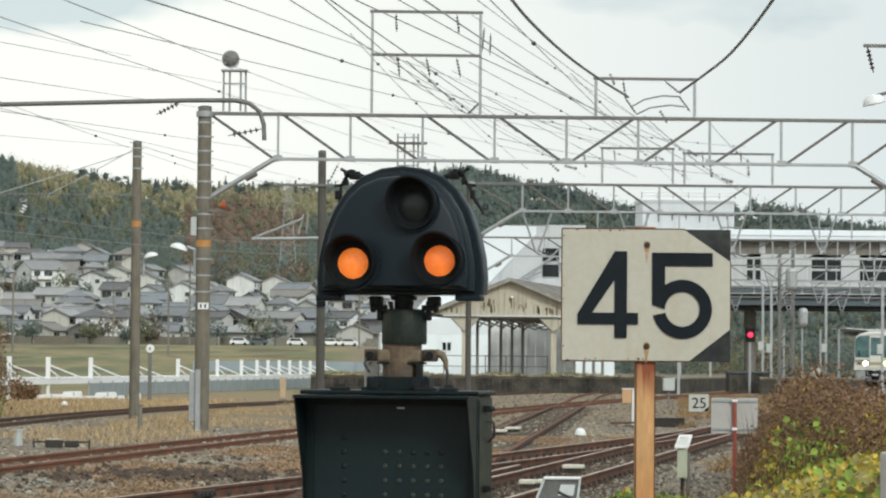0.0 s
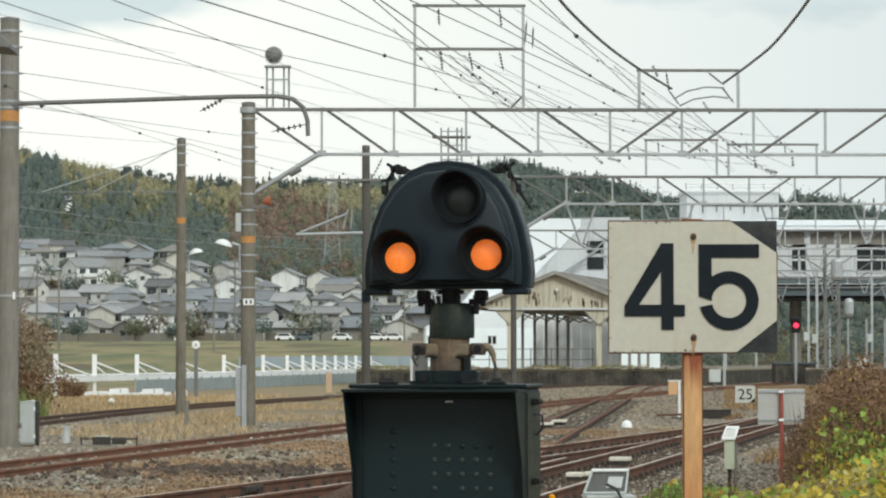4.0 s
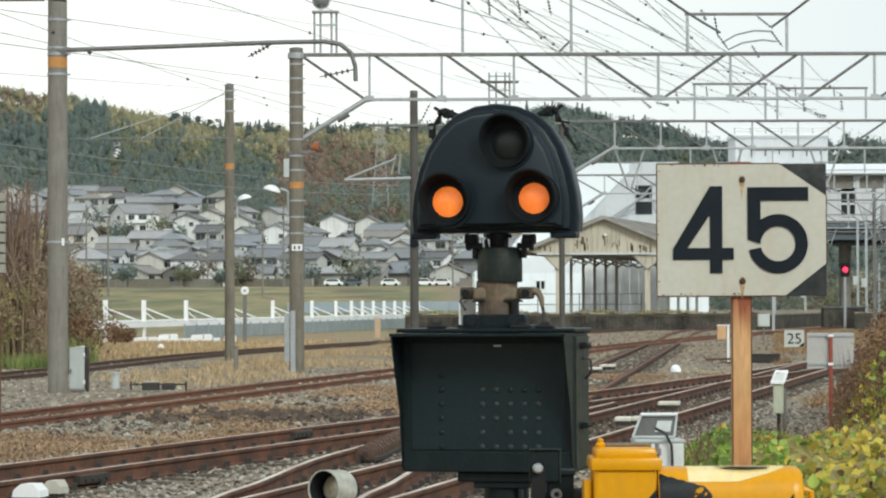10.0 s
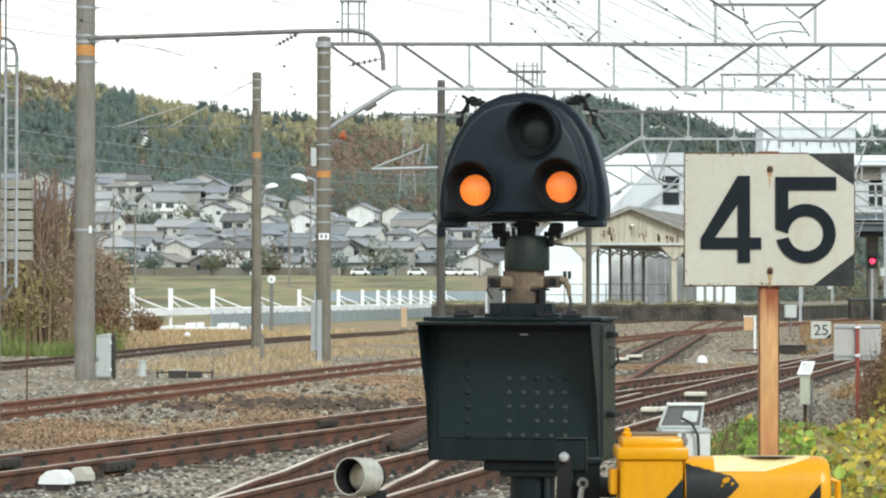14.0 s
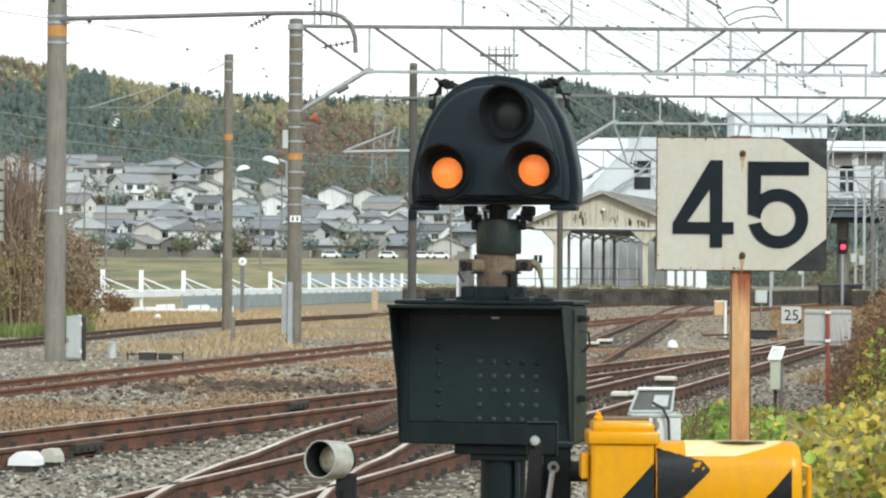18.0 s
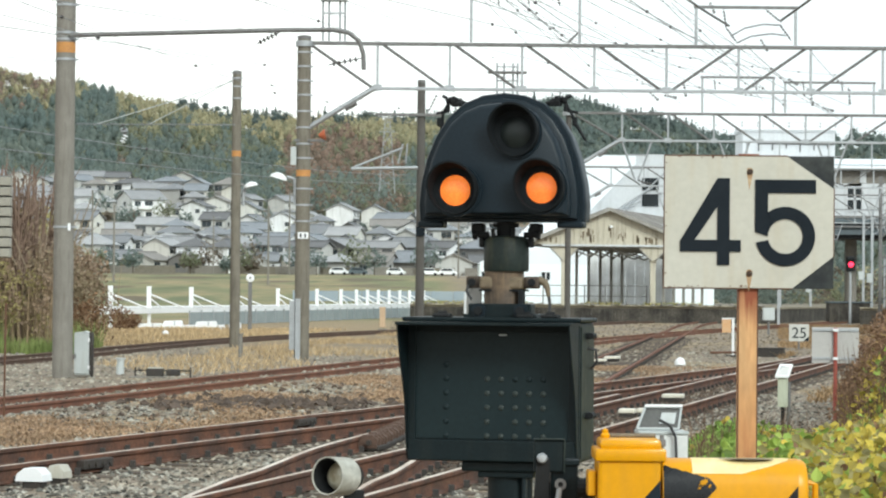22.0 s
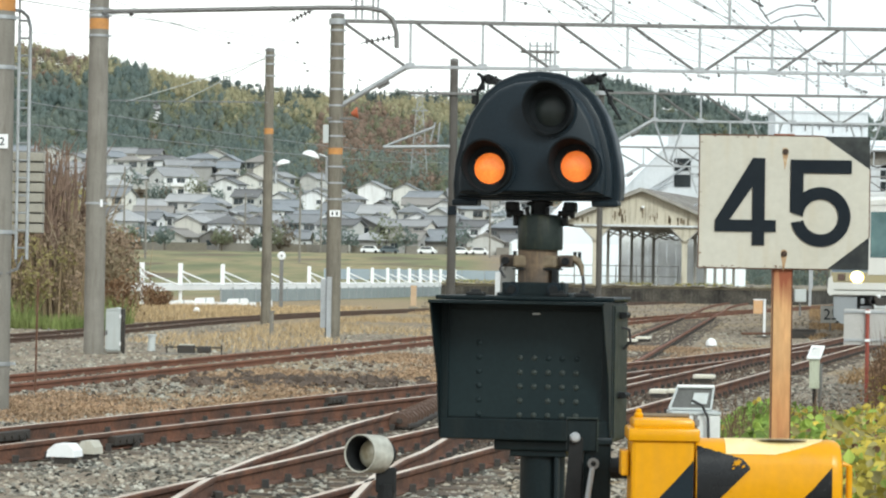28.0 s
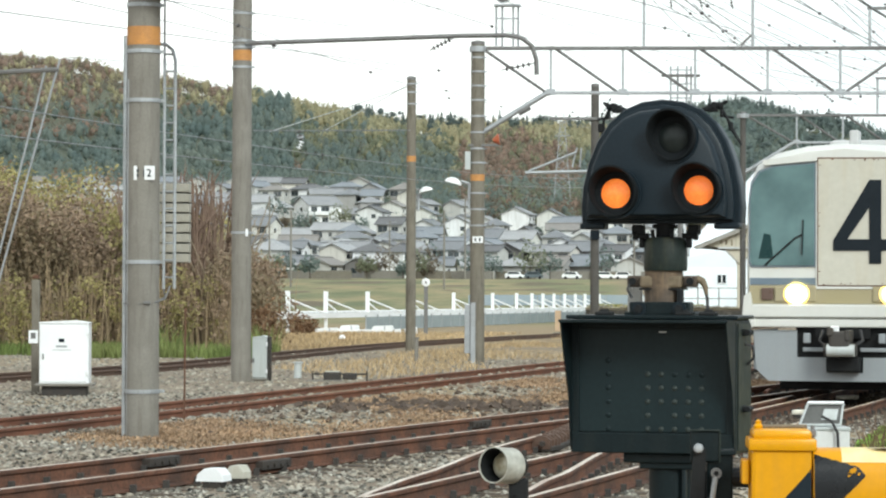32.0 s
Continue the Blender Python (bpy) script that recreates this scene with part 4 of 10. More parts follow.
# ---------------------------------------------------------------- crossing gear in the foreground
def build_barrier():
    b = thing("barrier_machine", (0.5, 6.85, 0.0), "yellow level crossing barrier machine with black hazard bands", "barrier machine")
    part("case", Mesh().box(0.002, 0.0, 1.115, 0.15, 0.15, 0.3, 0.01), M_yellow, b)
    part("lid", Mesh().box(0.004, 0.0, 1.274, 0.168, 0.17, 0.03, 0.006).box(0.004, 0, 1.297, 0.146, 0.15, 0.028, 0.01), M_yellow, b, smooth=True)
    part("lid_knob", Mesh().lathe([(0.01, 1.308), (0.012, 1.318), (0.007, 1.323), (0.008, 1.329), (1e-6, 1.334)], 12, Matrix.Translation((-0.052, 0, 0))), M_yellow, b, smooth=True)
    part("lid_bar", Mesh().cyl((-0.04, 0.02, 1.315), (0.07, 0.02, 1.315), 0.006, n=8), M_olive, b)
    band = Mesh().prism([(-0.073, 0.97), (0.0745, 0.97), (0.0745, 1.215), (0.03, 1.165), (-0.073, 1.055)], -0.0775, -0.0755)
    part("hazard_band", band, M_black, b, "black slanted band")
    part("side_tab", Mesh().box(-0.085, -0.01, 1.205, 0.02, 0.08, 0.06, 0.004), M_yellow, b)
    # the long rounded drum with slanted bands
    n = 20
    prof = []
    for i in range(n):
        a = 2 * math.pi * i / n
        c, s = math.cos(a), math.sin(a)
        e = 0.68
        prof.append((0.085 * math.copysign(abs(c) ** e, c), 0.11 * math.copysign(abs(s) ** e, s)))

    def drum(x0, x1, lean, grow=1.0, end=False):
        me = Mesh()
        xs = [x0 + (x1 - x0) * i / 6 for i in range(7)]
        for x in xs:
            k = grow
            me.v += [(x + lean * z - (0.0 if not end else 0), y * k, 1.155 + z * k) for y, z in prof]
        for i in range(6):
            me.f += [(i * n + j, i * n + (j + 1) % n, (i + 1) * n + (j + 1) % n, (i + 1) * n + j) for j in range(n)]
        me.f += [tuple(range(n))[::-1], tuple(range(6 * n, 7 * n))]
        return me

    part("drum", drum(0.08, 0.4, 0.0), M_yellow, b, smooth=True)
    def slant(x0, x1, lo, hi, top):
        """A band at 45 degrees over the drum's front, ending ragged below its top."""
        front = sorted([(z, y) for y, z in prof if y <= 1e-6 and z < top])
        me = Mesh()
        for i, (z, y) in enumerate(front):
            for q in range(9):
                x = min(hi, max(lo, x0 + (x1 - x0) * q / 8 + z))
                me.v.append((x, y * 1.012 - 0.0005, 1.155 + z * 1.004))
        me.f = [(i * 9 + q, i * 9 + q + 1, (i + 1) * 9 + q + 1, (i + 1) * 9 + q) for i in range(len(front) - 1) for q in range(8)]
        return me

    wrap = Mesh()
    for i in range(15):
        x = 0.082 + 0.124 * i / 14
        end = max(0.0, (x - 0.185) / 0.021)
        zt = 0.096 - (x - 0.08) * 0.27 - 0.016 * end ** 2 + 0.0012 * math.sin(i * 2.3)
        zb = max(-0.1, x - 0.164 + 0.001 * math.sin(i * 3.1))
        for q in range(13):
            z = zb + (zt - zb) * q / 12
            wrap.v.append((x, -0.0855 * max(0.0, 1 - abs(z / 0.1105) ** 2.94) ** 0.34 - 0.0008, 1.155 + z))
    wrap.f = [(i * 13 + q, (i + 1) * 13 + q, (i + 1) * 13 + q + 1, i * 13 + q + 1) for i in range(14) for q in range(12)]
    part("hazard_band", wrap, M_blackpaint, b, "black slanted band with flaked paint", smooth=True)
    part("hazard_band", slant(0.356, 0.48, 0.082, 0.399, 0.09), M_blackpaint, b, "black slanted band", smooth=True)
    # pale patch colours in the sheen on the drum's rounded top
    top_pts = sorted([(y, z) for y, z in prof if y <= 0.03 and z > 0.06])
    gleam = Mesh()
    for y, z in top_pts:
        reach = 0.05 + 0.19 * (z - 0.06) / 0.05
        gleam.v += [(0.15 + reach * q / 6 + (0.006 * math.sin(q * 1.9 + 60 * y) if q else 0.0), y * 1.014, 1.155 + z * 1.006) for q in range(7)]
    gleam.f = [(i * 7 + q, i * 7 + q + 1, (i + 1) * 7 + q + 1, (i + 1) * 7 + q) for i in range(len(top_pts) - 1) for q in range(6)]
    part("faded_patch", gleam, M_drumgleam, b, "pale highlight painted along the top", smooth=True)
    rng = random.Random(3)
    for fx, fz, fs, fl in ((0.176, 0.058, 0.008, 1.8), (0.19, 0.049, 0.004, 1.2), (0.166, 0.044, 0.003, 1.5)):
        ring = []
        for i in range(16):
            a = i * math.pi / 8
            q = fs * rng.uniform(0.55, 0.8) if i % 2 else fs * rng.uniform(0.9, 1.4)
            ring.append((fx + q * fl * math.cos(a) * 0.7 + q * math.sin(a) * 0.4, 1.155 + fz + q * math.sin(a)))
        part("paint_flake", Mesh().prism(ring, -0.0885, -0.0862), M_yellow, b, "flaked patch showing yellow")
    part("worn_patch", Mesh().prism([(0.215, -0.035), (0.25, -0.055), (0.3, -0.06), (0.345, -0.045), (0.34, -0.028), (0.27, -0.02)], 0, 0.0012, Matrix.Translation((0, 0, 1.2662)) @ Matrix.Rotation(radians(-90), 4, "X")), M_olive, b, "dark worn patch on the top")
    cap = Mesh()
    for i, (x, k) in enumerate(((0.4, 1.0), (0.413, 0.985), (0.422, 0.93), (0.427, 0.72))):
        cap.v += [(x, y * k, 1.155 + z * k) for y, z in prof]
        if i:
            cap.f += [((i - 1) * n + j, (i - 1) * n + (j + 1) % n, i * n + (j + 1) % n, i * n + j) for j in range(n)]
    cap.f.append(tuple(range(3 * n, 4 * n)))
    part("end_cap", cap, M_yellow, b, smooth=True)
    part("handle", Mesh().tube([(0.428, -0.03, 1.21), (0.446, -0.03, 1.205), (0.446, -0.03, 1.12), (0.428, -0.03, 1.115)], 0.008, 8), M_yellow, b)
    part("lid_stay", Mesh().cyl((0.085, 0.02, 1.318), (0.085, 0.02, 1.27), 0.005, n=8).box(0.085, 0.0, 1.3, 0.014, 0.03, 0.018, 0.003), M_galv_dark, b)
    part("pedestal", Mesh().box(0.1, 0.02, 0.52, 0.22, 0.2, 1.04, 0.015), M_yellow, b)
    part("foot", Mesh().box(0.1, 0.02, 0.03, 0.42, 0.36, 0.1, 0.02), M_concrete, b)
    # crank and bracket on the signal side
    k = thing("barrier_crank", (0.298, 7.05, -0.011), "black steel crank bracket with a bright bolt", "crank bracket")
    part("bracket", Mesh().box(0.026, 0.0, 1.266, 0.076, 0.014, 0.08, 0.004).box(0.058, 0.03, 1.266, 0.014, 0.07, 0.08, 0.003), M_box, k)
    # thin lighter strips colour in the glint on the bracket's edges
    part("bracket_edge", Mesh().box(0.0635, -0.0085, 1.266, 0.004, 0.004, 0.08).box(0.026, -0.006, 1.3075, 0.076, 0.016, 0.003), M_boxworn_glint, k, "painted edge glint")
    part("gear_block", Mesh().box(0.064, 0.035, 1.15, 0.068, 0.06, 0.21, 0.006).box(0.064, 0.03, 1.25, 0.074, 0.066, 0.014, 0.003), M_box, k, "dark green-black gear block")
    part("crank_arm", Mesh().prism([(-0.02, 1.05), (0.022, 1.05), (0.028, 1.26), (-0.004, 1.265)], -0.02, -0.004), M_black_matt, k)
    part("bolt", Mesh().lathe([(0.013, 0), (0.013, 0.012), (0.009, 0.017), (1e-6, 0.018)], 12, Matrix.Translation((0.008, -0.02, 1.262)) @ Matrix.Rotation(radians(90), 4, "X")), M_galv, k, "bright zinc bolt", smooth=True)
    part("rod", Mesh().cyl((0.034, -0.03, 1.07), (0.051, -0.03, 1.19), 0.007, n=10), M_galv, k, "bright rod")
    part("rod_eye", Mesh().lathe([(0.006, -0.006), (0.014, -0.006), (0.014, 0.006), (0.006, 0.006)], 16, Matrix.Translation((0.053, -0.03, 1.199)) @ Matrix.Rotation(radians(90), 4, "X"), False), M_galv_dark, k, smooth=True)
    part("rod_clevis", Mesh().cyl((0.095, 0.03, 1.185), (0.15, 0.03, 1.185), 0.026, n=14), M_black_matt, k)
    part("eye_pin", Mesh().cyl((0.053, 0.01, 1.199), (0.053, -0.036, 1.199), 0.007, n=8), M_black_matt, k)
    part("upright", Mesh().cyl((0.03, 0.05, 0.0), (0.03, 0.05, 1.2), 0.03, n=14), M_black_matt, k, smooth=True)


M_drumgleam = mat("painted_gleam_yellow", (0.8, 0.66, 0.36), 0.3, second=(0.82, 0.58, 0.16), scale=14, grain=0.06)
M_blackpaint = mat("black_hazard_paint", (0.008, 0.009, 0.011), 0.28, spec=0.35, second=(0.014, 0.015, 0.016), scale=9, grain=0.2, fine=80)
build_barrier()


def build_spot():
    s = thing("crossing_spotlight", (-0.18, 6.85, 0.0), "white-backed round spotlight with a dark inner hood", "spotlight")
    m = Matrix.Translation((-0.008, 0, 1.214)) @ Matrix.Rotation(radians(-34), 4, "Z") @ Matrix.Rotation(radians(86), 4, "X") @ Matrix.Scale(0.79, 4)
    part("hood", Mesh().lathe([(0.055, -0.045), (0.0575, -0.04), (0.0575, 0.055), (0.054, 0.055), (0.053, -0.02), (0.036, -0.026)], 32, m, False), M_whitehood, s, "chipped white hood", smooth=True)
    part("hood_lining", Mesh().lathe([(0.0535, 0.05), (0.0525, -0.018), (0.04, -0.02)], 32, m, False), M_black_matt, s, "black lining", smooth=True)
    part("lens", Mesh().lathe([(0.047, -0.016), (0.04, 0.0), (0.021, 0.01), (1e-6, 0.013)], 24, m), M_lenspale, s, "pale unlit lens", smooth=True)
    part("lamp_body", Mesh().lathe([(0.05, -0.045), (0.04, -0.08), (0.02, -0.095)], 24, m), M_black_matt, s, smooth=True)
    part("stirrup", Mesh().box(0.03, 0.03, 1.15, 0.05, 0.02, 0.06, 0.005).cyl((0.03, 0.03, 0.0), (0.03, 0.03, 1.14), 0.02, n=12), M_black_matt, s)


M_whitehood = mat("chipped_white_paint", (0.5, 0.5, 0.45), 0.5, second=(0.22, 0.2, 0.16), amount=0.6, scale=25, grain=0.15)
M_lenspale = mat("pale_lens_glass", (0.52, 0.49, 0.38), 0.12, second=(0.24, 0.19, 0.11), amount=0.8, scale=34, grain=0.1)
build_spot()


def build_white_cabinet():
    c = thing("crossing_cabinet", (0.93, 11.9, 0.0), "white steel cabinet with its grey lid tipped open", "control cabinet", turn=3)
    part("case", Mesh().box(0.08, 0, 0.54, 0.2, 0.16, 1.08, 0.008), M_white, c)
    part("rim", Mesh().box(0.08, 0, 1.086, 0.206, 0.17, 0.014, 0.004), M_greybox, c)
    # the lid stands open: a grey tray rim round a dark inside
    q = [(-0.022, 0.0, 1.1), (0.15, 0.0, 1.1), (0.168, 0.045, 1.188), (0.018, 0.045, 1.188)]
    part("lid", Mesh().add([(x, y + 0.006, z) for x, y, z in q] + [(x, y + 0.018, z) for x, y, z in q], [(0, 1, 2, 3), (7, 6, 5, 4), (0, 4, 5, 1), (1, 5, 6, 2), (2, 6, 7, 3), (3, 7, 4, 0)]), M_lidinside, c, "dark underside of the open lid")
    rim = Mesh()
    for u, v in zip(q, q[1:] + q[:1]):
        rim.cyl(u, v, 0.0055, n=8)
    part("lid_rim", rim, M_greybox, c, "pale grey rim of the lid")
    part("lid_edge", Mesh().tube([(0.016, 0.04, 1.192), (0.17, 0.04, 1.192)], 0.007, 8), M_whitebright, c)
    part("lid_label", Mesh().add([(0.07, -0.004 + 0.012, 1.121), (0.135, 0.008, 1.121), (0.146, 0.031, 1.166), (0.086, 0.031, 1.166)], [(0, 1, 2, 3)]), M_greybox, c, "pale patch inside the lid")
    part("cable", Mesh().tube([(0.06, -0.085, 1.14), (0.1, -0.1, 1.12), (0.125, -0.1, 1.07), (0.13, -0.1, 0.95), (0.12, -0.09, 0.8)], 0.006, 8), M_cable, c)
    part("side_block", Mesh().box(0.005, -0.09, 1.03, 0.03, 0.02, 0.04, 0.004), M_galv_dark, c)


M_lidinside = mat("dark_lid_inside", (0.1, 0.1, 0.095), 0.5, second=(0.035, 0.035, 0.033), scale=12, grain=0.15)
build_white_cabinet()


M_greywhite = mat("dulled_white_enamel", (0.5, 0.5, 0.47), 0.5, second=(0.42, 0.42, 0.39), scale=6, grain=0.08)


def build_small_gear():
    # little instrument post with a slanted lid
    r = thing("instrument_post", (3.83, 30.2, -0.045), "pale green instrument box with slanted lid on a post", "instrument box", turn=-10)
    r.scale = (0.72, 0.72, 1.0)
    part("case", Mesh().box(0, 0, 0.695, 0.145, 0.13, 0.31, 0.008), M_palegreen, r)
    lid = Mesh().prism([(-0.11, 0.845), (0.07, 0.855), (0.1, 0.975), (-0.02, 0.955)], -0.09, -0.07)
    lid.add([(-0.11, -0.1, 0.85), (0.09, -0.1, 0.85), (0.14, 0.08, 0.97), (-0.05, 0.08, 0.97), (-0.11, -0.1, 0.87), (0.09, -0.1, 0.87), (0.14, 0.08, 0.99), (-0.05, 0.08, 0.99)],
            [(0, 3, 2, 1), (4, 5, 6, 7), (0, 1, 5, 4), (1, 2, 6, 5), (2, 3, 7, 6), (3, 0, 4, 7)])
    part("lid", lid, M_whitebright, r, "slanted white lid")
    part("lid_panel", Mesh().add([(-0.06, -0.06, 0.902), (0.06, -0.06, 0.902), (0.09, 0.04, 0.969), (-0.03, 0.04, 0.969)], [(0, 1, 2, 3)]), M_galv, r)
    part("leg", Mesh().box(-0.0, 0, 0.28, 0.05, 0.05, 0.56, 0.006), M_black_matt, r)
    part("conduit", Mesh().cyl((0.085, 0.02, 0.0), (0.085, 0.02, 0.8), 0.028, n=10), M_galv_dark, r, smooth=True)
    # back of a board on a red post
    b = thing("board_on_red_post", (5.22, 36.0, 0.0), "grey back of a square board on a faded red post", "railway sign", turn=-3)
    part("board", Mesh().box(0, 0.03, 1.05, 0.585, 0.012, 0.45, 0.004), M_boardback, b, "plain grey metal back")
    part("stiffener", Mesh().box(0, 0.018, 0.885, 0.58, 0.014, 0.035, 0.003), M_galv, b)
    part("stiffener", Mesh().box(0, 0.018, 1.24, 0.58, 0.014, 0.035, 0.003), M_galv, b)
    part("post", Mesh().cyl((0, 0, 0), (0, 0, 1.27), 0.025, n=12), M_redpost, b, smooth=True)
    for z in (1.24, 0.885):
        part("clamp", Mesh().box(0, -0.024, z, 0.07, 0.02, 0.035, 0.003), M_whitebright, b)
    # the smaller speed board
    q = thing("small_speed_sign", (11.9, 90.0, 0.0), "small white speed board with dark figures on a grey post", "railway sign")
    part("board", Mesh().box(0, 0, 0.535, 0.624, 0.012, 0.537, 0.004), M_greywhite, q)
    t = text_mesh("25", 0.334, 0.008, 0.0)
    me = Mesh().add([(x, y - 0.011, z + 0.535) for x, y, z in t.v], t.f)
    part("figures", me, M_signblack, q, "dark figures 25")
    part("post", Mesh().cyl((0, 0.035, -0.1), (0, 0.035, 0.7), 0.028, n=10), M_galv_dark, q, smooth=True)
    part("corner", Mesh().prism([(0.13, 0.275), (0.308, 0.275), (0.308, 0.42)], -0.0085, -0.0062), M_signblack, q)
    # orange marker stub
    o = thing("marker_post", (8.65, 80.0, 0.0), "faded orange marker box on a white post", "marker post")
    part("box", Mesh().box(-0.09, 0, 0.83, 0.25, 0.1, 0.37, 0.01), M_fadedorange, o)
    part("post", Mesh().box(0.09, 0, 0.5, 0.07, 0.07, 1.06, 0.008), M_whitebright, o)
    part("cap", Mesh().box(-0.04, 0, 1.035, 0.36, 0.11, 0.035, 0.006), M_whitebright, o)
    for x, y, sc in ((6.2, 68.2, 1.0), (-9.5, 108.0, 1.0)):
        d = thing("lineside_marker", (x, y, 0.0), "small white domed marker standing on the ballast", "marker", "white markers")
        part("dome", Mesh().lathe([(0.13 * sc, 0.02), (0.13 * sc, 0.08), (0.1 * sc, 0.15), (0.05 * sc, 0.19), (1e-6, 0.2)], 16), M_whitebright, d, smooth=True)
        part("foot", Mesh().lathe([(0.1, 0.0), (0.1, 0.03)], 16), M_concrete, d)
    # white covers beside the near track
    for x, y, col, sc in ((-3.2, 24.05, M_whitebright, 0.78), (-3.05, 24.5, M_cream, 0.54)):
        w = thing("cable_hood", (x, y, 0.0), "white angular cover on a dark foot beside the rail" if sc > 0.7 else "cream angular cover beside the rail", "cable cover", "hoods beside the near track", turn=-14)
        part("shell", Mesh().prism([(-0.16 * sc, 0.06), (0.16 * sc, 0.06), (0.15 * sc, 0.115), (0.085 * sc, 0.17), (-0.06 * sc, 0.17), (-0.145 * sc, 0.12)], -0.1, 0.1), col, w)
        part("foot", Mesh().box(0.01, 0, 0.03, 0.2 * sc, 0.16, 0.07, 0.01), M_plate, w)
    # dark point rod gear beside the siding
    g = thing("point_gear", (-4.9, 55.0, 0.0), "low dark point machine with rod brackets by the siding", "point machine")
    part("motor", Mesh().box(-0.12, 0, 0.1, 0.32, 0.28, 0.16, 0.02), M_plate, g)
    part("motor_lid", Mesh().box(-0.12, 0, 0.19, 0.28, 0.24, 0.02, 0.006), M_cream, g)
    part("gear_case", Mesh().box(0.22, 0, 0.1, 0.26, 0.24, 0.13, 0.03), M_plate, g)
    part("rod", Mesh().cyl((-0.5, 0, 0.14), (0.55, 0, 0.14), 0.015, n=8), M_plate, g)
    for x in (-0.5, 0.55):
        part("bracket", Mesh().box(x, 0, 0.1, 0.03, 0.05, 0.2, 0.005), M_plate, g)
    part("sole_plate", Mesh().box(-0.25, -0.1, 0.015, 0.7, 0.3, 0.03, 0.004), M_concrete, g)
    # second point machine near the running line
    g2 = thing("point_gear", (9.3, 79.0, 0.0), "long dark point machine with rods by the running line", "point machine", turn=-10)
    part("case", Mesh().box(0.2, 0, 0.13, 1.1, 0.34, 0.2, 0.03), M_plate, g2)
    part("case_lid", Mesh().box(0.2, 0, 0.24, 1.14, 0.38, 0.03, 0.008), M_plate, g2)
    part("throw_rod", Mesh().cyl((-1.3, 0.1, 0.1), (-0.3, 0.05, 0.12), 0.03, n=8), M_rustdark, g2)
    part("detector_rod", Mesh().cyl((-1.2, -0.15, 0.09), (-0.3, -0.1, 0.12), 0.022, n=8), M_rustdark, g2)
    part("sole_plate", Mesh().box(0.1, 0, 0.02, 1.9, 0.4, 0.04, 0.005), M_plate, g2)
    # stakes and stubs on the ballast
    for x, y, h, r, mt, nm, lb in ((-4.42, 71.4, 0.6, 0.055, M_concrete, "concrete_stub", "short weathered concrete stub"), (-5.33, 37.12, 1.45, 0.013, M_rustdark, "iron_stake", "thin rusty iron stake"), (-5.9, 57.0, 0.3, 0.08, M_greybox, "cable_stub", "grey cable marker stub with a cap")):
        k = thing(nm, (x, y, 0), lb + " in the ballast", "stake")
        part("shaft", Mesh().cyl((0, 0, 0), (0.01, 0, h), r, r * 0.9, n=10), mt, k, smooth=True)
        part("cap", Mesh().cyl((0.01, 0, h), (0.01, 0, h + 0.03), r * 1.25, n=10), mt, k)


M_palegreen = mat("pale_green_enamel", (0.5, 0.53, 0.42), 0.5, second=(0.42, 0.44, 0.35), scale=8, grain=0.08, streak=(0.25, 0.2, 0.12), streak_amount=0.3)
M_fadedorange = mat("faded_orange_paint", (0.65, 0.36, 0.17), 0.65, second=(0.6, 0.42, 0.26), scale=8, grain=0.1)
build_small_gear()

# ---------------------------------------------------------------- poles and overhead line
def concrete_pole(x, y, h, r0, r1, name="concrete_pole", label="", bands=(), rings=(), mt=None):
    p = thing(name, (x, y, 0), label or "grey concrete catenary pole with an orange band", "utility pole")
    mt = mt or M_concrete
    part("shaft", Mesh().tube([(0, 0, -0.3), (0, 0, h * 0.5), (0, 0, h)], [r0, (r0 + r1) / 2, r1], 24), mt, p, smooth=True)
    part("cap", Mesh().lathe([(r1 * 1.02, h - 0.08), (r1 * 1.02, h), (r1 * 0.5, h + 0.02), (1e-6, h + 0.02)], 24), M_galv_dark, p, smooth=True)

    def rad(z):
        return r0 + (r1 - r0) * z / h
    for z0, z1 in bands:
        part("paint_band", Mesh().lathe([(rad(z0) + 0.003, z0), (rad(z1) + 0.003, z1)], 24), M_band, p, "orange painted band", smooth=True)
    for z in rings:
        part("pole_band", Mesh().lathe([(rad(z), z - 0.022), (rad(z) + 0.012, z - 0.022), (rad(z) + 0.012, z + 0.022), (rad(z), z + 0.022)], 20), M_galv, p, "zinc steel strap")
        part("strap_bolt", Mesh().box(rad(z) + 0.03, 0, z, 0.07, 0.03, 0.03), M_galv, p)
    return p


def insulator(p, q, r=0.035, sheds=5):
    """A string of sheds from p to q, as a Mesh."""
    p, q = Vector(p), Vector(q)
    a = q - p
    rot = a.to_track_quat("Z", "Y").to_matrix().to_4x4()
    L = a.length
    prof = [(0.009, 0)]
    for i in range(sheds):
        z = L * (0.18 + 0.64 * i / max(1, sheds - 1))
        prof += [(0.01, z - 0.03), (r, z - 0.012), (r, z + 0.004), (0.01, z + 0.018)]
    prof += [(0.009, L)]
    return Mesh().lathe(prof, 8, Matrix.Translation(p) @ rot)


# the tall pole with the long bent arm
pa = concrete_pole(-6.72, 54.4, 8.1, 0.195, 0.18, label="grey concrete pole with orange band and long bent steel arm", bands=((6.14, 6.34),), rings=(7.85, 7.55, 7.05, 6.52, 6.4, 6.02, 2.85))
part("bent_arm", Mesh().tube([(0.1, -0.2, 6.46), (2.2, -0.2, 6.53), (4.2, -0.2, 6.6), (5.05, -0.2, 6.61), (5.35, -0.2, 6.56), (5.55, -0.2, 6.4), (5.63, -0.2, 6.15), (5.64, -0.2, 5.86)], 0.045, 10), M_galv_dark, pa, "long bent tube arm", smooth=True)
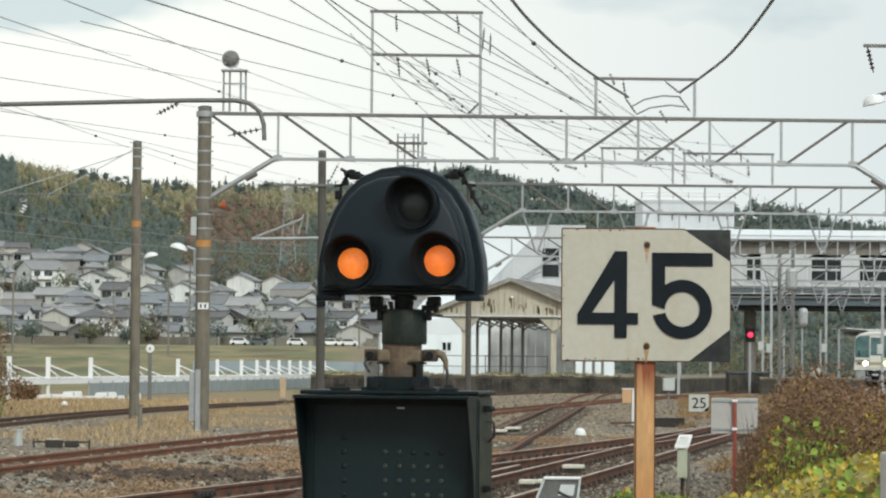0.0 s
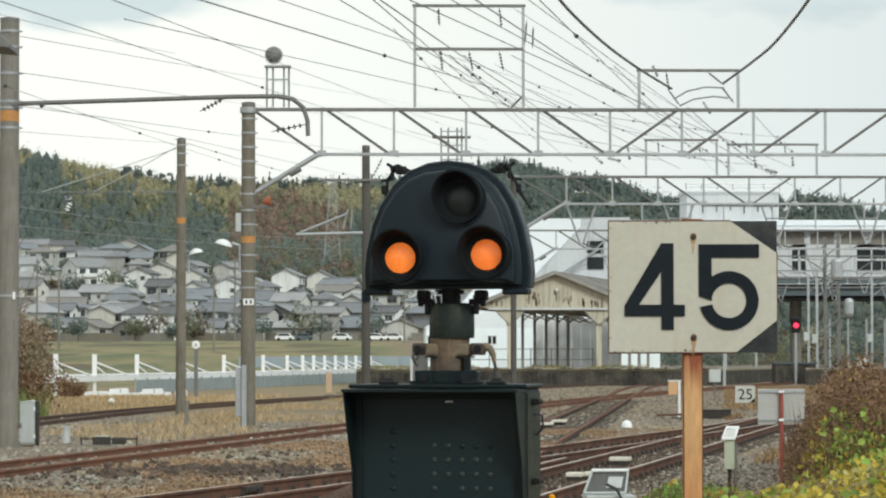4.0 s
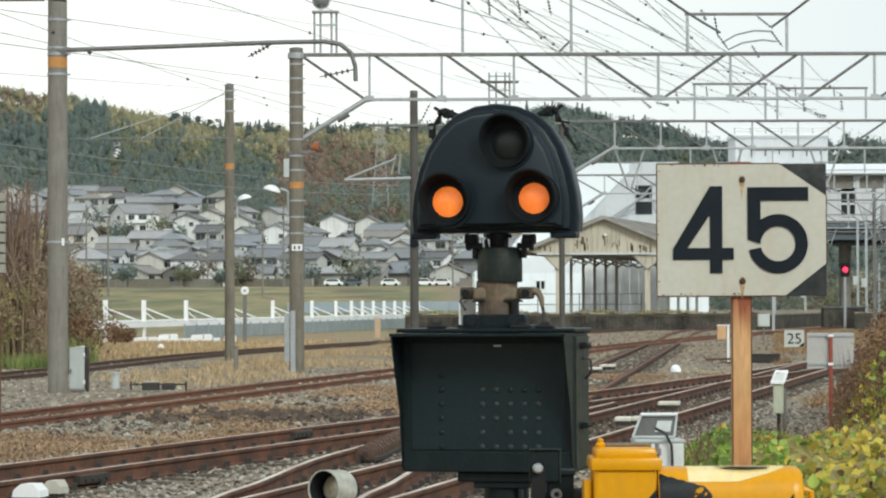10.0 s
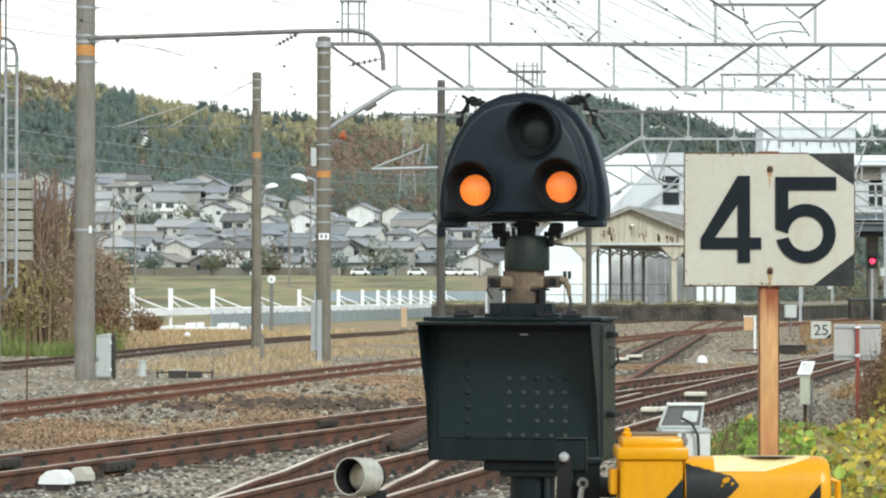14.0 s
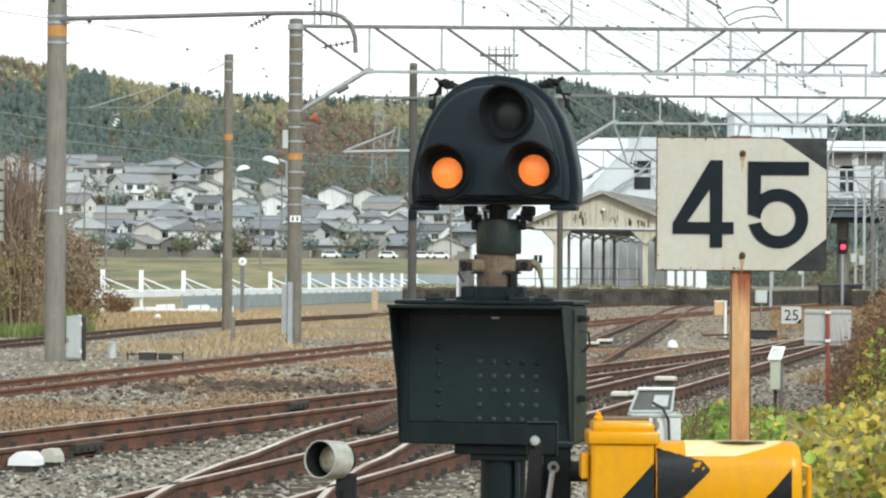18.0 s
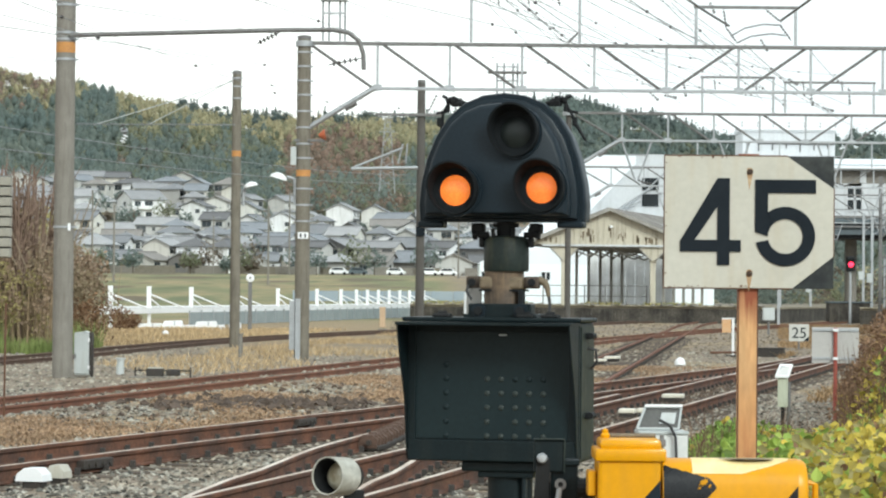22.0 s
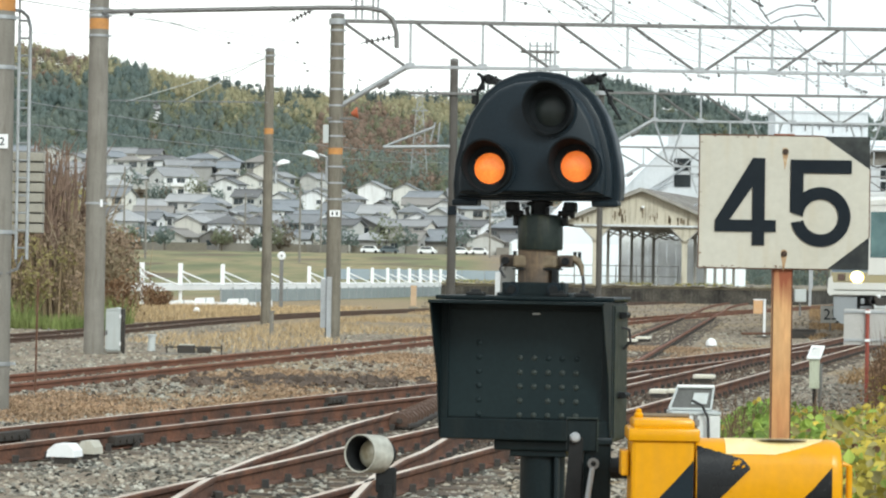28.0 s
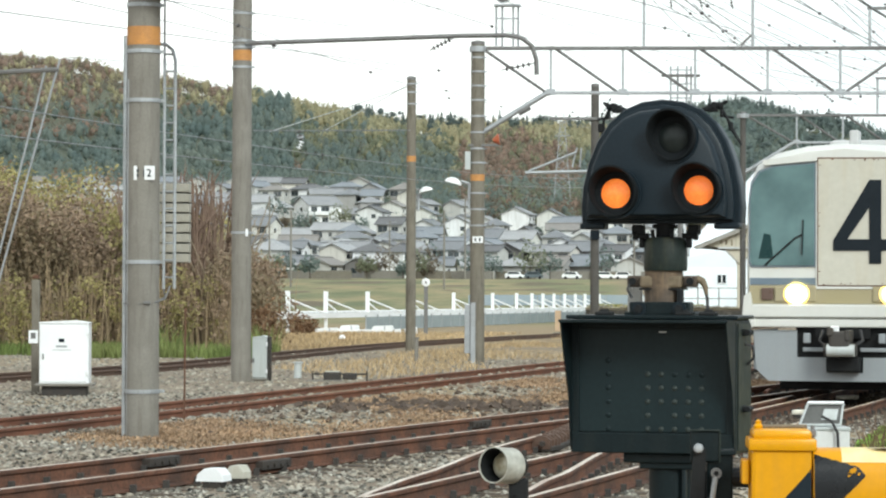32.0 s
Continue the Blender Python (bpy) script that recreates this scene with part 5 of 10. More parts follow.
part("arm_insulator", insulator((4.05, -0.2, 6.56), (3.6, -0.2, 6.32), 0.05), M_insul, pa)
part("arm_insulator", insulator((5.6, -0.2, 6.08), (4.95, -0.2, 5.94), 0.05), M_insul, pa)
part("number_tag", Mesh().box(0.12, -0.165, 2.85, 0.05, 0.02, 0.14), M_whitebright, pa, "small white tag")

M_hornred = mat("orange_red_horn", (0.55, 0.14, 0.06), 0.5, second=(0.42, 0.11, 0.05), scale=9, grain=0.1)
# the lattice-stepped mast of the portal
pm = concrete_pole(-2.87, 70.6, 7.95, 0.185, 0.165, "portal_mast", "stained concrete portal mast with steel straps and cable duct", bands=((4.5, 4.66),), rings=(7.55, 7.2, 6.85, 6.5, 6.1, 5.7, 5.3, 4.95, 4.2, 3.8, 3.4), mt=M_concrete_old)
part("cable_duct", Mesh().box(-0.09, -0.2, 0.75, 0.12, 0.1, 1.5, 0.01).box(-0.2, -0.1, 0.85, 0.2, 0.16, 1.2, 0.01), M_galv, pm, "grey cable duct at the foot")
part("crossarm", Mesh().box(0.15, -0.1, 5.38, 0.75, 0.08, 0.05, 0.005), M_galv_dark, pm)
part("red_horn", Mesh().lathe([(0.04, 0), (0.08, 0.06), (0.15, 0.16)], 14, Matrix.Translation((0.38, -0.1, 5.5)) @ Matrix.Rotation(radians(80), 4, "Y")), M_hornred, pm, "small red horn", smooth=True)
part("side_box", Mesh().box(-0.24, -0.05, 5.0, 0.14, 0.16, 0.45, 0.01), M_greybox, pm)
part("plate", Mesh().box(0.02, -0.2, 3.05, 0.26, 0.01, 0.16), M_whitebright, pm, "white number plate with plain bars")
for k in (-0.06, 0.05):
    part("plate_bar", Mesh().box(k + 0.02, -0.207, 3.05, 0.04, 0.004, 0.09), M_signblack, pm)
part("street_lamp_arm", Mesh().tube([(-0.1, 0, 4.35), (-0.25, 0, 4.45), (-0.4, 0, 4.5)], 0.03, 8).cyl((-0.2, 0, 3.8), (-0.2, 0, 4.45), 0.04, n=8), M_galv, pm)
part("street_lamp_hood", Mesh().lathe([(0.215, 0.0), (0.2, 0.055), (0.14, 0.11), (0.05, 0.145), (1e-6, 0.145)], 18, Matrix.Translation((-0.6, -0.1, 4.44)) @ Matrix.Rotation(radians(16), 4, "Y")), M_whitebright, pm, "white enamel lamp hood", smooth=True)

pb = concrete_pole(-5.46, 85.4, 8.2, 0.155, 0.13, label="weathered concrete pole with a white lamp hood", bands=((5.67, 5.84),), rings=(8.0, 7.75, 7.4), mt=M_concrete_old)
part("lamp_arm", Mesh().tube([(0.1, 0, 4.55), (0.3, 0, 4.75), (0.42, 0, 4.8)], 0.03, 8).cyl((0.22, 0, 4.2), (0.22, 0, 4.7), 0.04, n=8), M_galv, pb)
part("street_lamp_hood", Mesh().lathe([(0.215, 0.0), (0.2, 0.055), (0.14, 0.11), (0.05, 0.145), (1e-6, 0.145)], 18, Matrix.Translation((0.45, -0.1, 4.78)) @ Matrix.Rotation(radians(-14), 4, "Y")), M_whitebright, pb, "white enamel lamp hood", smooth=True)

M_polebrown = mat("dark_pole_timber", (0.1, 0.093, 0.085), 0.9, second=(0.07, 0.064, 0.058), scale=4, grain=0.2)
pd = concrete_pole(0.02, 95.0, 8.7, 0.15, 0.13, "wooden_pole", "dark slim pole with a crossarm and diamond plate", mt=M_polebrown)
part("crossarm", Mesh().box(-0.4, -0.15, 7.55, 2.2, 0.09, 0.09, 0.01), M_galv_dark, pd)
part("insulators", insulator((0.2, -0.15, 7.6), (0.55, -0.15, 8.3), 0.06), M_insul, pd)
part("lower_arm", Mesh().tube([(-2.3, -0.15, 5.75), (-0.1, -0.15, 5.8)], 0.06, 8).cyl((-2.2, -0.15, 5.8), (-0.6, -0.15, 6.45), 0.04, n=8), M_galv, pd, "grey bracket arm with a stay")
part("diamond_plate", Mesh().box(0, -0.2, 3.7, 0.3, 0.02, 0.3, 0.0, Matrix.Translation((0, 0, 0))), M_signblack, pd)
part("v_bracket", Mesh().cyl((-0.75, 0, 5.95), (-0.6, 0, 6.6), 0.03, n=6).cyl((-0.5, 0, 5.95), (-0.45, 0, 6.6), 0.03, n=6), M_galv, pd)

concrete_pole(5.0, 97.0, 7.9, 0.1, 0.095, "portal_mast", "slim grey portal mast before the platform shed", mt=M_polebrown)


def portal(x0, x1, y, zt, zb, step, name_label, knee=1.8, flip=None, mast_right=True, left_mast=False, r=0.05):
    """A lattice beam across the tracks: two chords, verticals, slanted bars and knee braces."""
    g = thing("overhead_portal", (0, y, 0), name_label, "catenary portal", "portals over the tracks")
    part("top_chord", Mesh().box((x0 + x1) / 2, 0, zt, x1 - x0, 0.12, 0.085, 0.01), M_galv_dark, g, "grey steel chord with a weathered top")
    part("bottom_chord", Mesh().box((x0 + x1) / 2, 0, zb, x1 - x0 - 2 * knee, 0.12, 0.075, 0.01), M_galv, g)
    mid = flip if flip is not None else (x0 + x1) / 2
    xs, x = [], x0 + knee
    while x <= x1 - knee + 0.1:
        xs.append(x)
        x += step
    for x in xs:
        part("vertical", Mesh().box(x, 0, (zt + zb) / 2, 0.06, 0.06, zt - zb, 0.006), M_galv, g)
        part("gusset", Mesh().box(x, -0.045, zb + 0.02, 0.22, 0.015, 0.15), M_galv, g)
    for a in [x0] + xs:
        b = a + (knee if a == x0 else step)
        if b > x1 + 0.1:
            break
        up = (a + b) / 2 > mid
        part("diagonal", Mesh().cyl((a + 0.1, 0, zb if up else zt), (b - 0.1, 0, zt if up else zb), r * 0.75, n=6), M_galv_dark, g)
    for k, xa, xb in ((1, x0, x0 + knee), (-1, x1, x1 - knee)):
        part("knee_brace", Mesh().tube([(xa, 0, zb - 1.05), (xb - k * 0.12, 0, zb - 0.02), (xb, 0, zb)], 0.065, 10), M_galv, g, "pale tube brace", smooth=True)
        part("brace_sleeve", Mesh().cyl((xa + k * 1.0, 0, zb - 0.5), (xa + k * 1.28, 0, zb - 0.34), 0.085, n=10), M_galv_dark, g)
    part("chord_collar", Mesh().lathe([(0.2, zt - 0.09), (0.21, zt - 0.09), (0.21, zt + 0.05), (0.2, zt + 0.05)], 20, Matrix.Translation((x0, 0, 0))), M_galv, g)
    if mast_right:
        part("mast", Mesh().tube([(x1, 0, -0.3), (x1, 0, zt + 0.3)], [0.19, 0.165], 20), M_concrete_old, g, "stained concrete mast", smooth=True)
    if left_mast:
        part("mast", Mesh().tube([(x0, 0, -0.3), (x0, 0, zt + 0.3)], [0.16, 0.14], 16), M_galv_dark, g, "grey mast", smooth=True)
    return g


portal(-2.87, 14.9, 70.6, 7.78, 6.68, 1.775, "galvanised lattice portal beam carrying the overhead line", flip=6.0)
portal(5.0, 21.5, 97.0, 7.8, 6.88, 1.55, "grey lattice portal beam farther along the yard", flip=12.6)
portal(7.5, 32.0, 140.0, 7.9, 7.0, 1.6, "distant grey lattice portal before the station", left_mast=False)
portal(15.0, 44.0, 178.0, 8.0, 7.05, 1.7, "distant grey lattice portal by the platforms", left_mast=False)
portal(18.0, 52.0, 214.0, 8.2, 7.2, 1.8, "far grey lattice portal before the footbridge", left_mast=False)


def frame_on(x0, x1, y, z0, z1, mid=None, label="galvanised wire frame standing on the portal"):
    f = thing("line_gantry", (0, y, 0), label, "catenary gantry", "wire gantries on the portals")
    for x in (x0, x1):
        part("leg", Mesh().box(x, 0, (z0 + z1) / 2, 0.07, 0.07, z1 - z0, 0.006), M_galv, f)
    part("crossbar", Mesh().box((x0 + x1) / 2, 0, z1, x1 - x0 + 0.12, 0.08, 0.07, 0.006), M_galv_dark, f)
    if mid:
        part("crossbar", Mesh().box((x0 + x1) / 2, 0, mid, x1 - x0, 0.08, 0.07, 0.006), M_galv_dark, f)
    return f


f1 = frame_on(1.22, 3.89, 70.6, 7.84, 10.35, 9.28)
for x, z, dz, dx in ((1.8, 10.3, -0.45, 0.02), (3.3, 10.3, -0.5, 0.06), (1.85, 9.23, -0.5, 0.05), (2.55, 9.23, -0.5, 0.1), (3.3, 9.23, -0.5, 0.1)):
    part("insulator", insulator((x, 0, z), (x + dx, 0, z + dz), 0.04), M_insul, f1)
part("stay", Mesh().cyl((3.6, 0, 7.85), (3.85, 0, 8.1), 0.03, n=6), M_galv_dark, f1)
part("arrester", insulator((3.93, 0, 9.4), (3.98, 0, 10.0), 0.03, 7), M_insul, f1)
part("arrester", insulator((4.12, 0, 9.3), (4.14, 0, 9.85), 0.03, 7), M_insul, f1)
f2 = frame_on(6.75, 9.2, 70.6, 7.84, 8.76)
part("insulator", insulator((7.42, 0, 8.72), (7.5, 0, 8.2), 0.035), M_insul, f2)
part("insulator", insulator((8.45, 0, 8.72), (8.85, 0, 8.4), 0.035), M_insul, f2)
part("insulator", insulator((8.8, 0, 8.35), (9.1, 0, 7.95), 0.035), M_insul, f2)
part("insulator", insulator((7.5, 0, 8.25), (7.75, 0, 7.9), 0.03), M_insul, f2)
part("jumper", Mesh().tube([(7.6, 0, 8.05), (7.95, 0, 8.25), (8.4, 0, 8.35), (8.85, 0, 8.33)], 0.02, 6), M_wire, f2)
part("jumper", Mesh().tube([(7.75, 0, 7.88), (8.1, 0, 8.05), (8.6, 0, 8.12), (8.95, 0, 8.08)], 0.02, 6), M_wire, f2)
f3 = frame_on(9.5, 11.9, 97.0, 7.86, 9.05, None, "grey wire frame on the farther portal")
frame_on(12.3, 15.3, 97.0, 7.86, 8.9, None, "grey wire frame on the farther portal")
for x in (9.9, 10.7, 11.3, 12.9, 14.2):
    part("insulator", insulator((x, 0, 9.0), (x + 0.05, 0, 8.5), 0.035), M_insul, f3)
for xx in (13.5, 17.5, 22.0, 26.0):
    frame_on(xx, xx + 2.4, 140.0, 8.0, 9.2, None, "grey wire frame on a distant portal")

# hanging arms under the portals
for y, xs, zt in ((97.0, (7.3, 10.6, 13.9, 17.0), 6.85), (140.0, (12.0, 17.0, 22.0, 27.0), 6.95), (178.0, (19.0, 22.0, 25.0, 28.5, 31.0, 34.0, 37.0), 7.0), (214.0, (24.0, 27.5, 31.0, 35.0, 39.0, 43.0), 7.2)):
    for x in xs:
        h = thing("registration_arm", (x, y, 0), "grey triangular drop arm hanging from a portal", "catenary arm", "drop arms under the portals")
        part("drop_post", Mesh().cyl((-0.5, 0, zt), (-0.05, 0, zt - 1.3), 0.035, n=6).cyl((0.5, 0, zt), (0.05, 0, zt - 1.3), 0.035, n=6), M_galv, h)
        part("rung", Mesh().cyl((-0.35, 0, zt - 0.45), (0.35, 0, zt - 0.45), 0.025, n=6), M_galv, h)
        part("rung", Mesh().cyl((-0.2, 0, zt - 0.9), (0.2, 0, zt - 0.9), 0.025, n=6), M_galv, h)
        part("insulator", insulator((0, 0, zt - 1.3), (0.55, 0, zt - 1.45), 0.05), M_insul, h)

# round lamp on its stand above the mast
sl = thing("round_reflector", (-2.3, 70.6, 7.84), "round grey floodlight on a lattice stand above the portal", "floodlight")
for x in (-0.12, 0.03, 0.3, 0.42):
    part("stand_leg", Mesh().cyl((x, 0.1 * (x > 0.3), 0), (x, 0.1 * (x > 0.3), 0.98), 0.028, n=6), M_galv, sl)
part("stand_rail", Mesh().box(0.15, 0, 0.68, 0.58, 0.05, 0.04), M_galv, sl)
part("stand_top", Mesh().box(0.15, 0, 1.0, 0.66, 0.3, 0.05, 0.01), M_galv, sl)
part("reflector", Mesh().lathe([(0.21, 0.0), (0.2, 0.03), (0.12, 0.1), (0.03, 0.13), (1e-6, 0.13)], 24, Matrix.Translation((0.05, -0.08, 1.27)) @ Matrix.Rotation(radians(82), 4, "X")), M_galv_dark, sl, "dull bowl of the floodlight", smooth=True)
part("reflector_rim", Mesh().lathe([(0.2, -0.02), (0.225, -0.02), (0.225, 0.03), (0.2, 0.03)], 24, Matrix.Translation((0.05, -0.08, 1.27)) @ Matrix.Rotation(radians(82), 4, "X"), False), M_galv, sl)
lt = thing("lattice_stand", (2.6, 90.0, 0), "small grey lattice head on a slim mast behind the signal", "lattice tower")
part("mast", Mesh().cyl((0.1, 0, 0), (0.1, 0, 7.1), 0.09, n=10), M_galv_dark, lt, smooth=True)
for x in (-0.22, 0.0, 0.28, 0.42):
    part("leg", Mesh().cyl((x, 0, 7.0), (x, 0, 8.9), 0.03, n=6), M_galv, lt)
for k in range(5):
    part("rung", Mesh().box(0.1, 0, 7.02 + 0.44 * k, 0.7, 0.04, 0.04), M_galv, lt)
part("platform", Mesh().box(0.1, 0, 8.6, 1.2, 0.5, 0.05), M_galv_dark, lt)


# ---------------------------------------------------------------- the big near pole with its ladder
bp = concrete_pole(-5.11, 32.2, 9.5, 0.194, 0.18, label="thick concrete pole with conduits, straps and a white plate", bands=((4.49, 4.7),), rings=(4.42, 3.86, 4.95, 2.02, 0.55))
part("conduit", Mesh().cyl((-0.2, -0.03, 0), (-0.2, -0.03, 4.6), 0.028, n=8).cyl((-0.145, -0.09, 0), (-0.145, -0.09, 4.1), 0.024, n=8).tube([(-0.2, -0.03, 4.2), (-0.15, -0.05, 4.6), (-0.14, -0.06, 6)], 0.02, 6), M_galv, bp, "grey conduit pipe")
part("number_plate", Mesh().box(0.04, -0.178, 3.03, 0.24, 0.012, 0.16, 0.003), M_whitebright, bp, "white plate with dark figures")
for k in (3.055, 3.0):
    part("plate_bar", Mesh().box(-0.035, -0.187, k, 0.022, 0.004, 0.036), M_signblack, bp)
fig = text_mesh("12", 0.085, 0.006, 0.004)
part("plate_figures", Mesh().add([(x + 0.075, y - 0.187, z + 3.03) for x, y, z in fig.v], fig.f), M_signblack, bp, "dark figures 12")
part("wire_tie", Mesh().tube([(-0.2, -0.1, 1.55), (0.0, -0.19, 1.54), (0.16, -0.1, 1.56), (0.26, 0.0, 1.6), (0.3, 0.1, 1.75)], 0.01, 6).box(0.08, -0.185, 1.56, 0.08, 0.04, 0.03), M_galv_dark, bp)
part("platform_deck", Mesh().prism([(0.1, 5.28), (1.05, 5.28), (1.2, 5.12), (1.2, 5.08), (0.1, 5.2)], -0.6, 0.3), M_galv_dark, bp, "grey steel deck seen from below")
for k in range(5):
    part("deck_slat", Mesh().box(0.62, -0.52 + 0.18 * k, 5.165, 1.0, 0.05, 0.03), M_galv, bp)
part("deck_beam", Mesh().box(0.55, -0.2, 5.1, 0.9, 0.25, 0.1, 0.01), M_greybox, bp)
part("deck_lamp", Mesh().lathe([(0.1, 0), (0.105, 0.03), (0.06, 0.1), (0.02, 0.11)], 18, Matrix.Translation((0.4, -0.1, 5.8)) @ Matrix.Rotation(radians(100), 4, "X")), M_galv_dark, bp, "round grey lamp", smooth=True)
part("deck_stay", Mesh().cyl((1.0, -0.1, 5.25), (0.35, -0.1, 6.2), 0.015, n=6), M_cable, bp)
ld = thing("steel_ladder", (-5.005, 32.9, 0), "galvanised ladder with a hooped top beside the pole", "ladder")
part("stile", Mesh().tube([(0.03, 0, 1.72), (0.03, 0, 4.4)], 0.018, 8), M_galv, ld)
part("stile", Mesh().tube([(0.155, 0, 1.72), (0.155, 0, 4.38), (0.12, 0, 4.5), (0.05, 0, 4.56), (-0.1, 0, 4.58)], 0.02, 8), M_galv, ld)
for k in range(14):
    part("rung", Mesh().cyl((0.03, 0, 1.85 + 0.2 * k), (0.155, 0, 1.85 + 0.2 * k), 0.012, n=6), M_galv, ld)
part("stay_rod", Mesh().cyl((0.02, 0.05, 4.4), (0.02, 0.05, 6.2), 0.012, n=6).cyl((-0.06, 0.05, 1.7), (-0.06, 0.05, 6.4), 0.01, n=6), M_galv_dark, ld)
part("foot_hook", Mesh().tube([(0.03, 0, 1.72), (0.05, 0, 1.62), (-0.1, 0, 1.55)], 0.012, 6), M_galv_dark, ld)
sp = thing("slatted_box", (-5.065, 33.3, 0), "weathered grey slatted steel box behind the ladder", "relay box")
for k in range(8):
    part("slat", Mesh().box(0.16, 0, 2.08 + 0.118 * k, 0.36, 0.2, 0.1, 0.008), M_greybox2, sp)
part("back", Mesh().box(0.16, 0.1, 2.5, 0.34, 0.06, 0.95), M_galv_dark, sp)
part("bracket", Mesh().box(-0.1, 0.0, 2.3, 0.3, 0.06, 0.06).box(-0.1, 0, 2.75, 0.3, 0.06, 0.06), M_galv_dark, sp)


# ---------------------------------------------------------------- near concrete post with the emergency box
M_postdark = mat("dark_weathered_concrete", (0.085, 0.072, 0.054), 0.92, second=(0.065, 0.056, 0.046), scale=4, fine=70, grain=0.25, bump=0.003, bump_scale=60, streak=(0.045, 0.038, 0.03), streak_amount=0.5)


def build_near_post():
    p = thing("crossing_post", (2.09, 9.6, 0), "rough brown-grey concrete post with an oval hole", "concrete post")
    me = Mesh()
    n = 16
    prof = [(-0.14, -0.1), (0.14, -0.1), (0.155, -0.085), (0.155, 0.085), (0.14, 0.1), (-0.14, 0.1), (-0.155, 0.085), (-0.155, -0.085)]
    zs = [-0.2, 0.8, 1.6, 2.3, 2.57, 2.6]
    for z in zs:
        k = 0.93 if z == 2.6 else 1.0
        me.v += [(x * k, y * k, z) for x, y in prof]
    for i in range(len(zs) - 1):
        me.f += [(i * 8 + j, i * 8 + (j + 1) % 8, (i + 1) * 8 + (j + 1) % 8, (i + 1) * 8 + j) for j in range(8)]
    me.f.append(tuple(range((len(zs) - 1) * 8, len(zs) * 8)))
    part("shaft", me, M_postdark, p)
    part("hole_rim", Mesh().lathe([(0.0155, 0.004), (0.017, 0.006), (0.0205, 0.0), (0.0155, 0.0)], 20, Matrix.Translation((-0.133, -0.1, 2.227)) @ Matrix.Diagonal((0.9, 1, 1.8, 1)) @ Matrix.Rotation(radians(90), 4, "X"), False), M_concrete, p)
    part("hole", Mesh().lathe([(0.016, 0.002), (1e-6, 0.003)], 20, Matrix.Translation((-0.133, -0.1, 2.227)) @ Matrix.Diagonal((0.9, 1, 1.8, 1)) @ Matrix.Rotation(radians(90), 4, "X")), M_black_matt, p)
    e = thing("emergency_box", (1.932, 9.35, 0), "pale grey emergency box with a ringed button and dark knob", "emergency box")
    part("case", Mesh().box(0.0, 0, 1.3, 0.16, 0.1, 0.17, 0.008), M_whitegrey, e)
    ring = Matrix.Translation((0.0, -0.05, 1.32)) @ Matrix.Rotation(radians(90), 4, "X")
    part("button_ring", Mesh().lathe([(0.028, 0), (0.042, 0), (0.044, 0.006), (0.04, 0.012), (0.03, 0.008)], 28, ring), M_olive, e, "tan metal ring", smooth=True)
    part("button", Mesh().lathe([(0.024, 0), (0.022, 0.01), (1e-6, 0.012)], 20, ring), M_whitegrey, e, smooth=True)
    for i in range(12):
        a = i * math.pi / 6
        part("ring_mark", Mesh().box(0.035 * math.cos(a), -0.062, 1.32 + 0.035 * math.sin(a), 0.006, 0.004, 0.006), M_whitebright, e)
    part("knob", Mesh().lathe([(0.022, 0), (0.02, 0.015), (0.01, 0.02), (1e-6, 0.02)], 18, Matrix.Translation((0.0, -0.05, 1.25)) @ Matrix.Rotation(radians(90), 4, "X")), M_black_matt, e, smooth=True)
    part("label_strip", Mesh().box(0, -0.051, 1.372, 0.07, 0.003, 0.012), M_whitebright, e)
    part("stand", Mesh().cyl((0, 0.02, 0), (0, 0.02, 1.22), 0.035, n=12), M_galv_dark, e, smooth=True)
    lampst = thing("white_hood_lamp", (6.3, 33.0, 0), "white enamel hood lamp on a slim steel post", "lamp post")
    part("hood", Mesh().lathe([(0.14, 0.0), (0.13, 0.05), (0.08, 0.1), (1e-6, 0.12)], 18, Matrix.Translation((0.1, 0, 4.72)) @ Matrix.Rotation(radians(-14), 4, "Y")), M_whitebright, lampst, smooth=True)
    part("post", Mesh().cyl((0.45, 0, 0), (0.45, 0, 4.9), 0.035, n=10).tube([(0.45, 0, 4.8), (0.28, 0, 4.86), (0.12, 0, 4.82)], 0.02, 6), M_galv_dark, lampst)
    rp = thing("rusty_wire_post", (7.68, 37.0, 0), "rusty lattice post carrying a wire arm and insulators", "wire post")
    for x in (-0.08, 0.08):
        part("leg", Mesh().box(x, 0, 3.5, 0.05, 0.05, 7.0), M_rustdark, rp)
    for k in range(10):
        part("lacing", Mesh().cyl((-0.08, 0, 3.0 + 0.4 * k), (0.08, 0, 3.2 + 0.4 * k), 0.012, n=5), M_rustdark, rp)
    part("arm", Mesh().box(-0.3, 0, 5.85, 0.7, 0.05, 0.04), M_galv_dark, rp)
    part("insulator", insulator((-0.6, 0, 5.83), (-0.52, 0, 5.5), 0.03), M_insul, rp)
    part("bracket_box", Mesh().box(-0.15, 0, 5.3, 0.25, 0.1, 0.1, 0.01), M_galv, rp)


build_near_post()

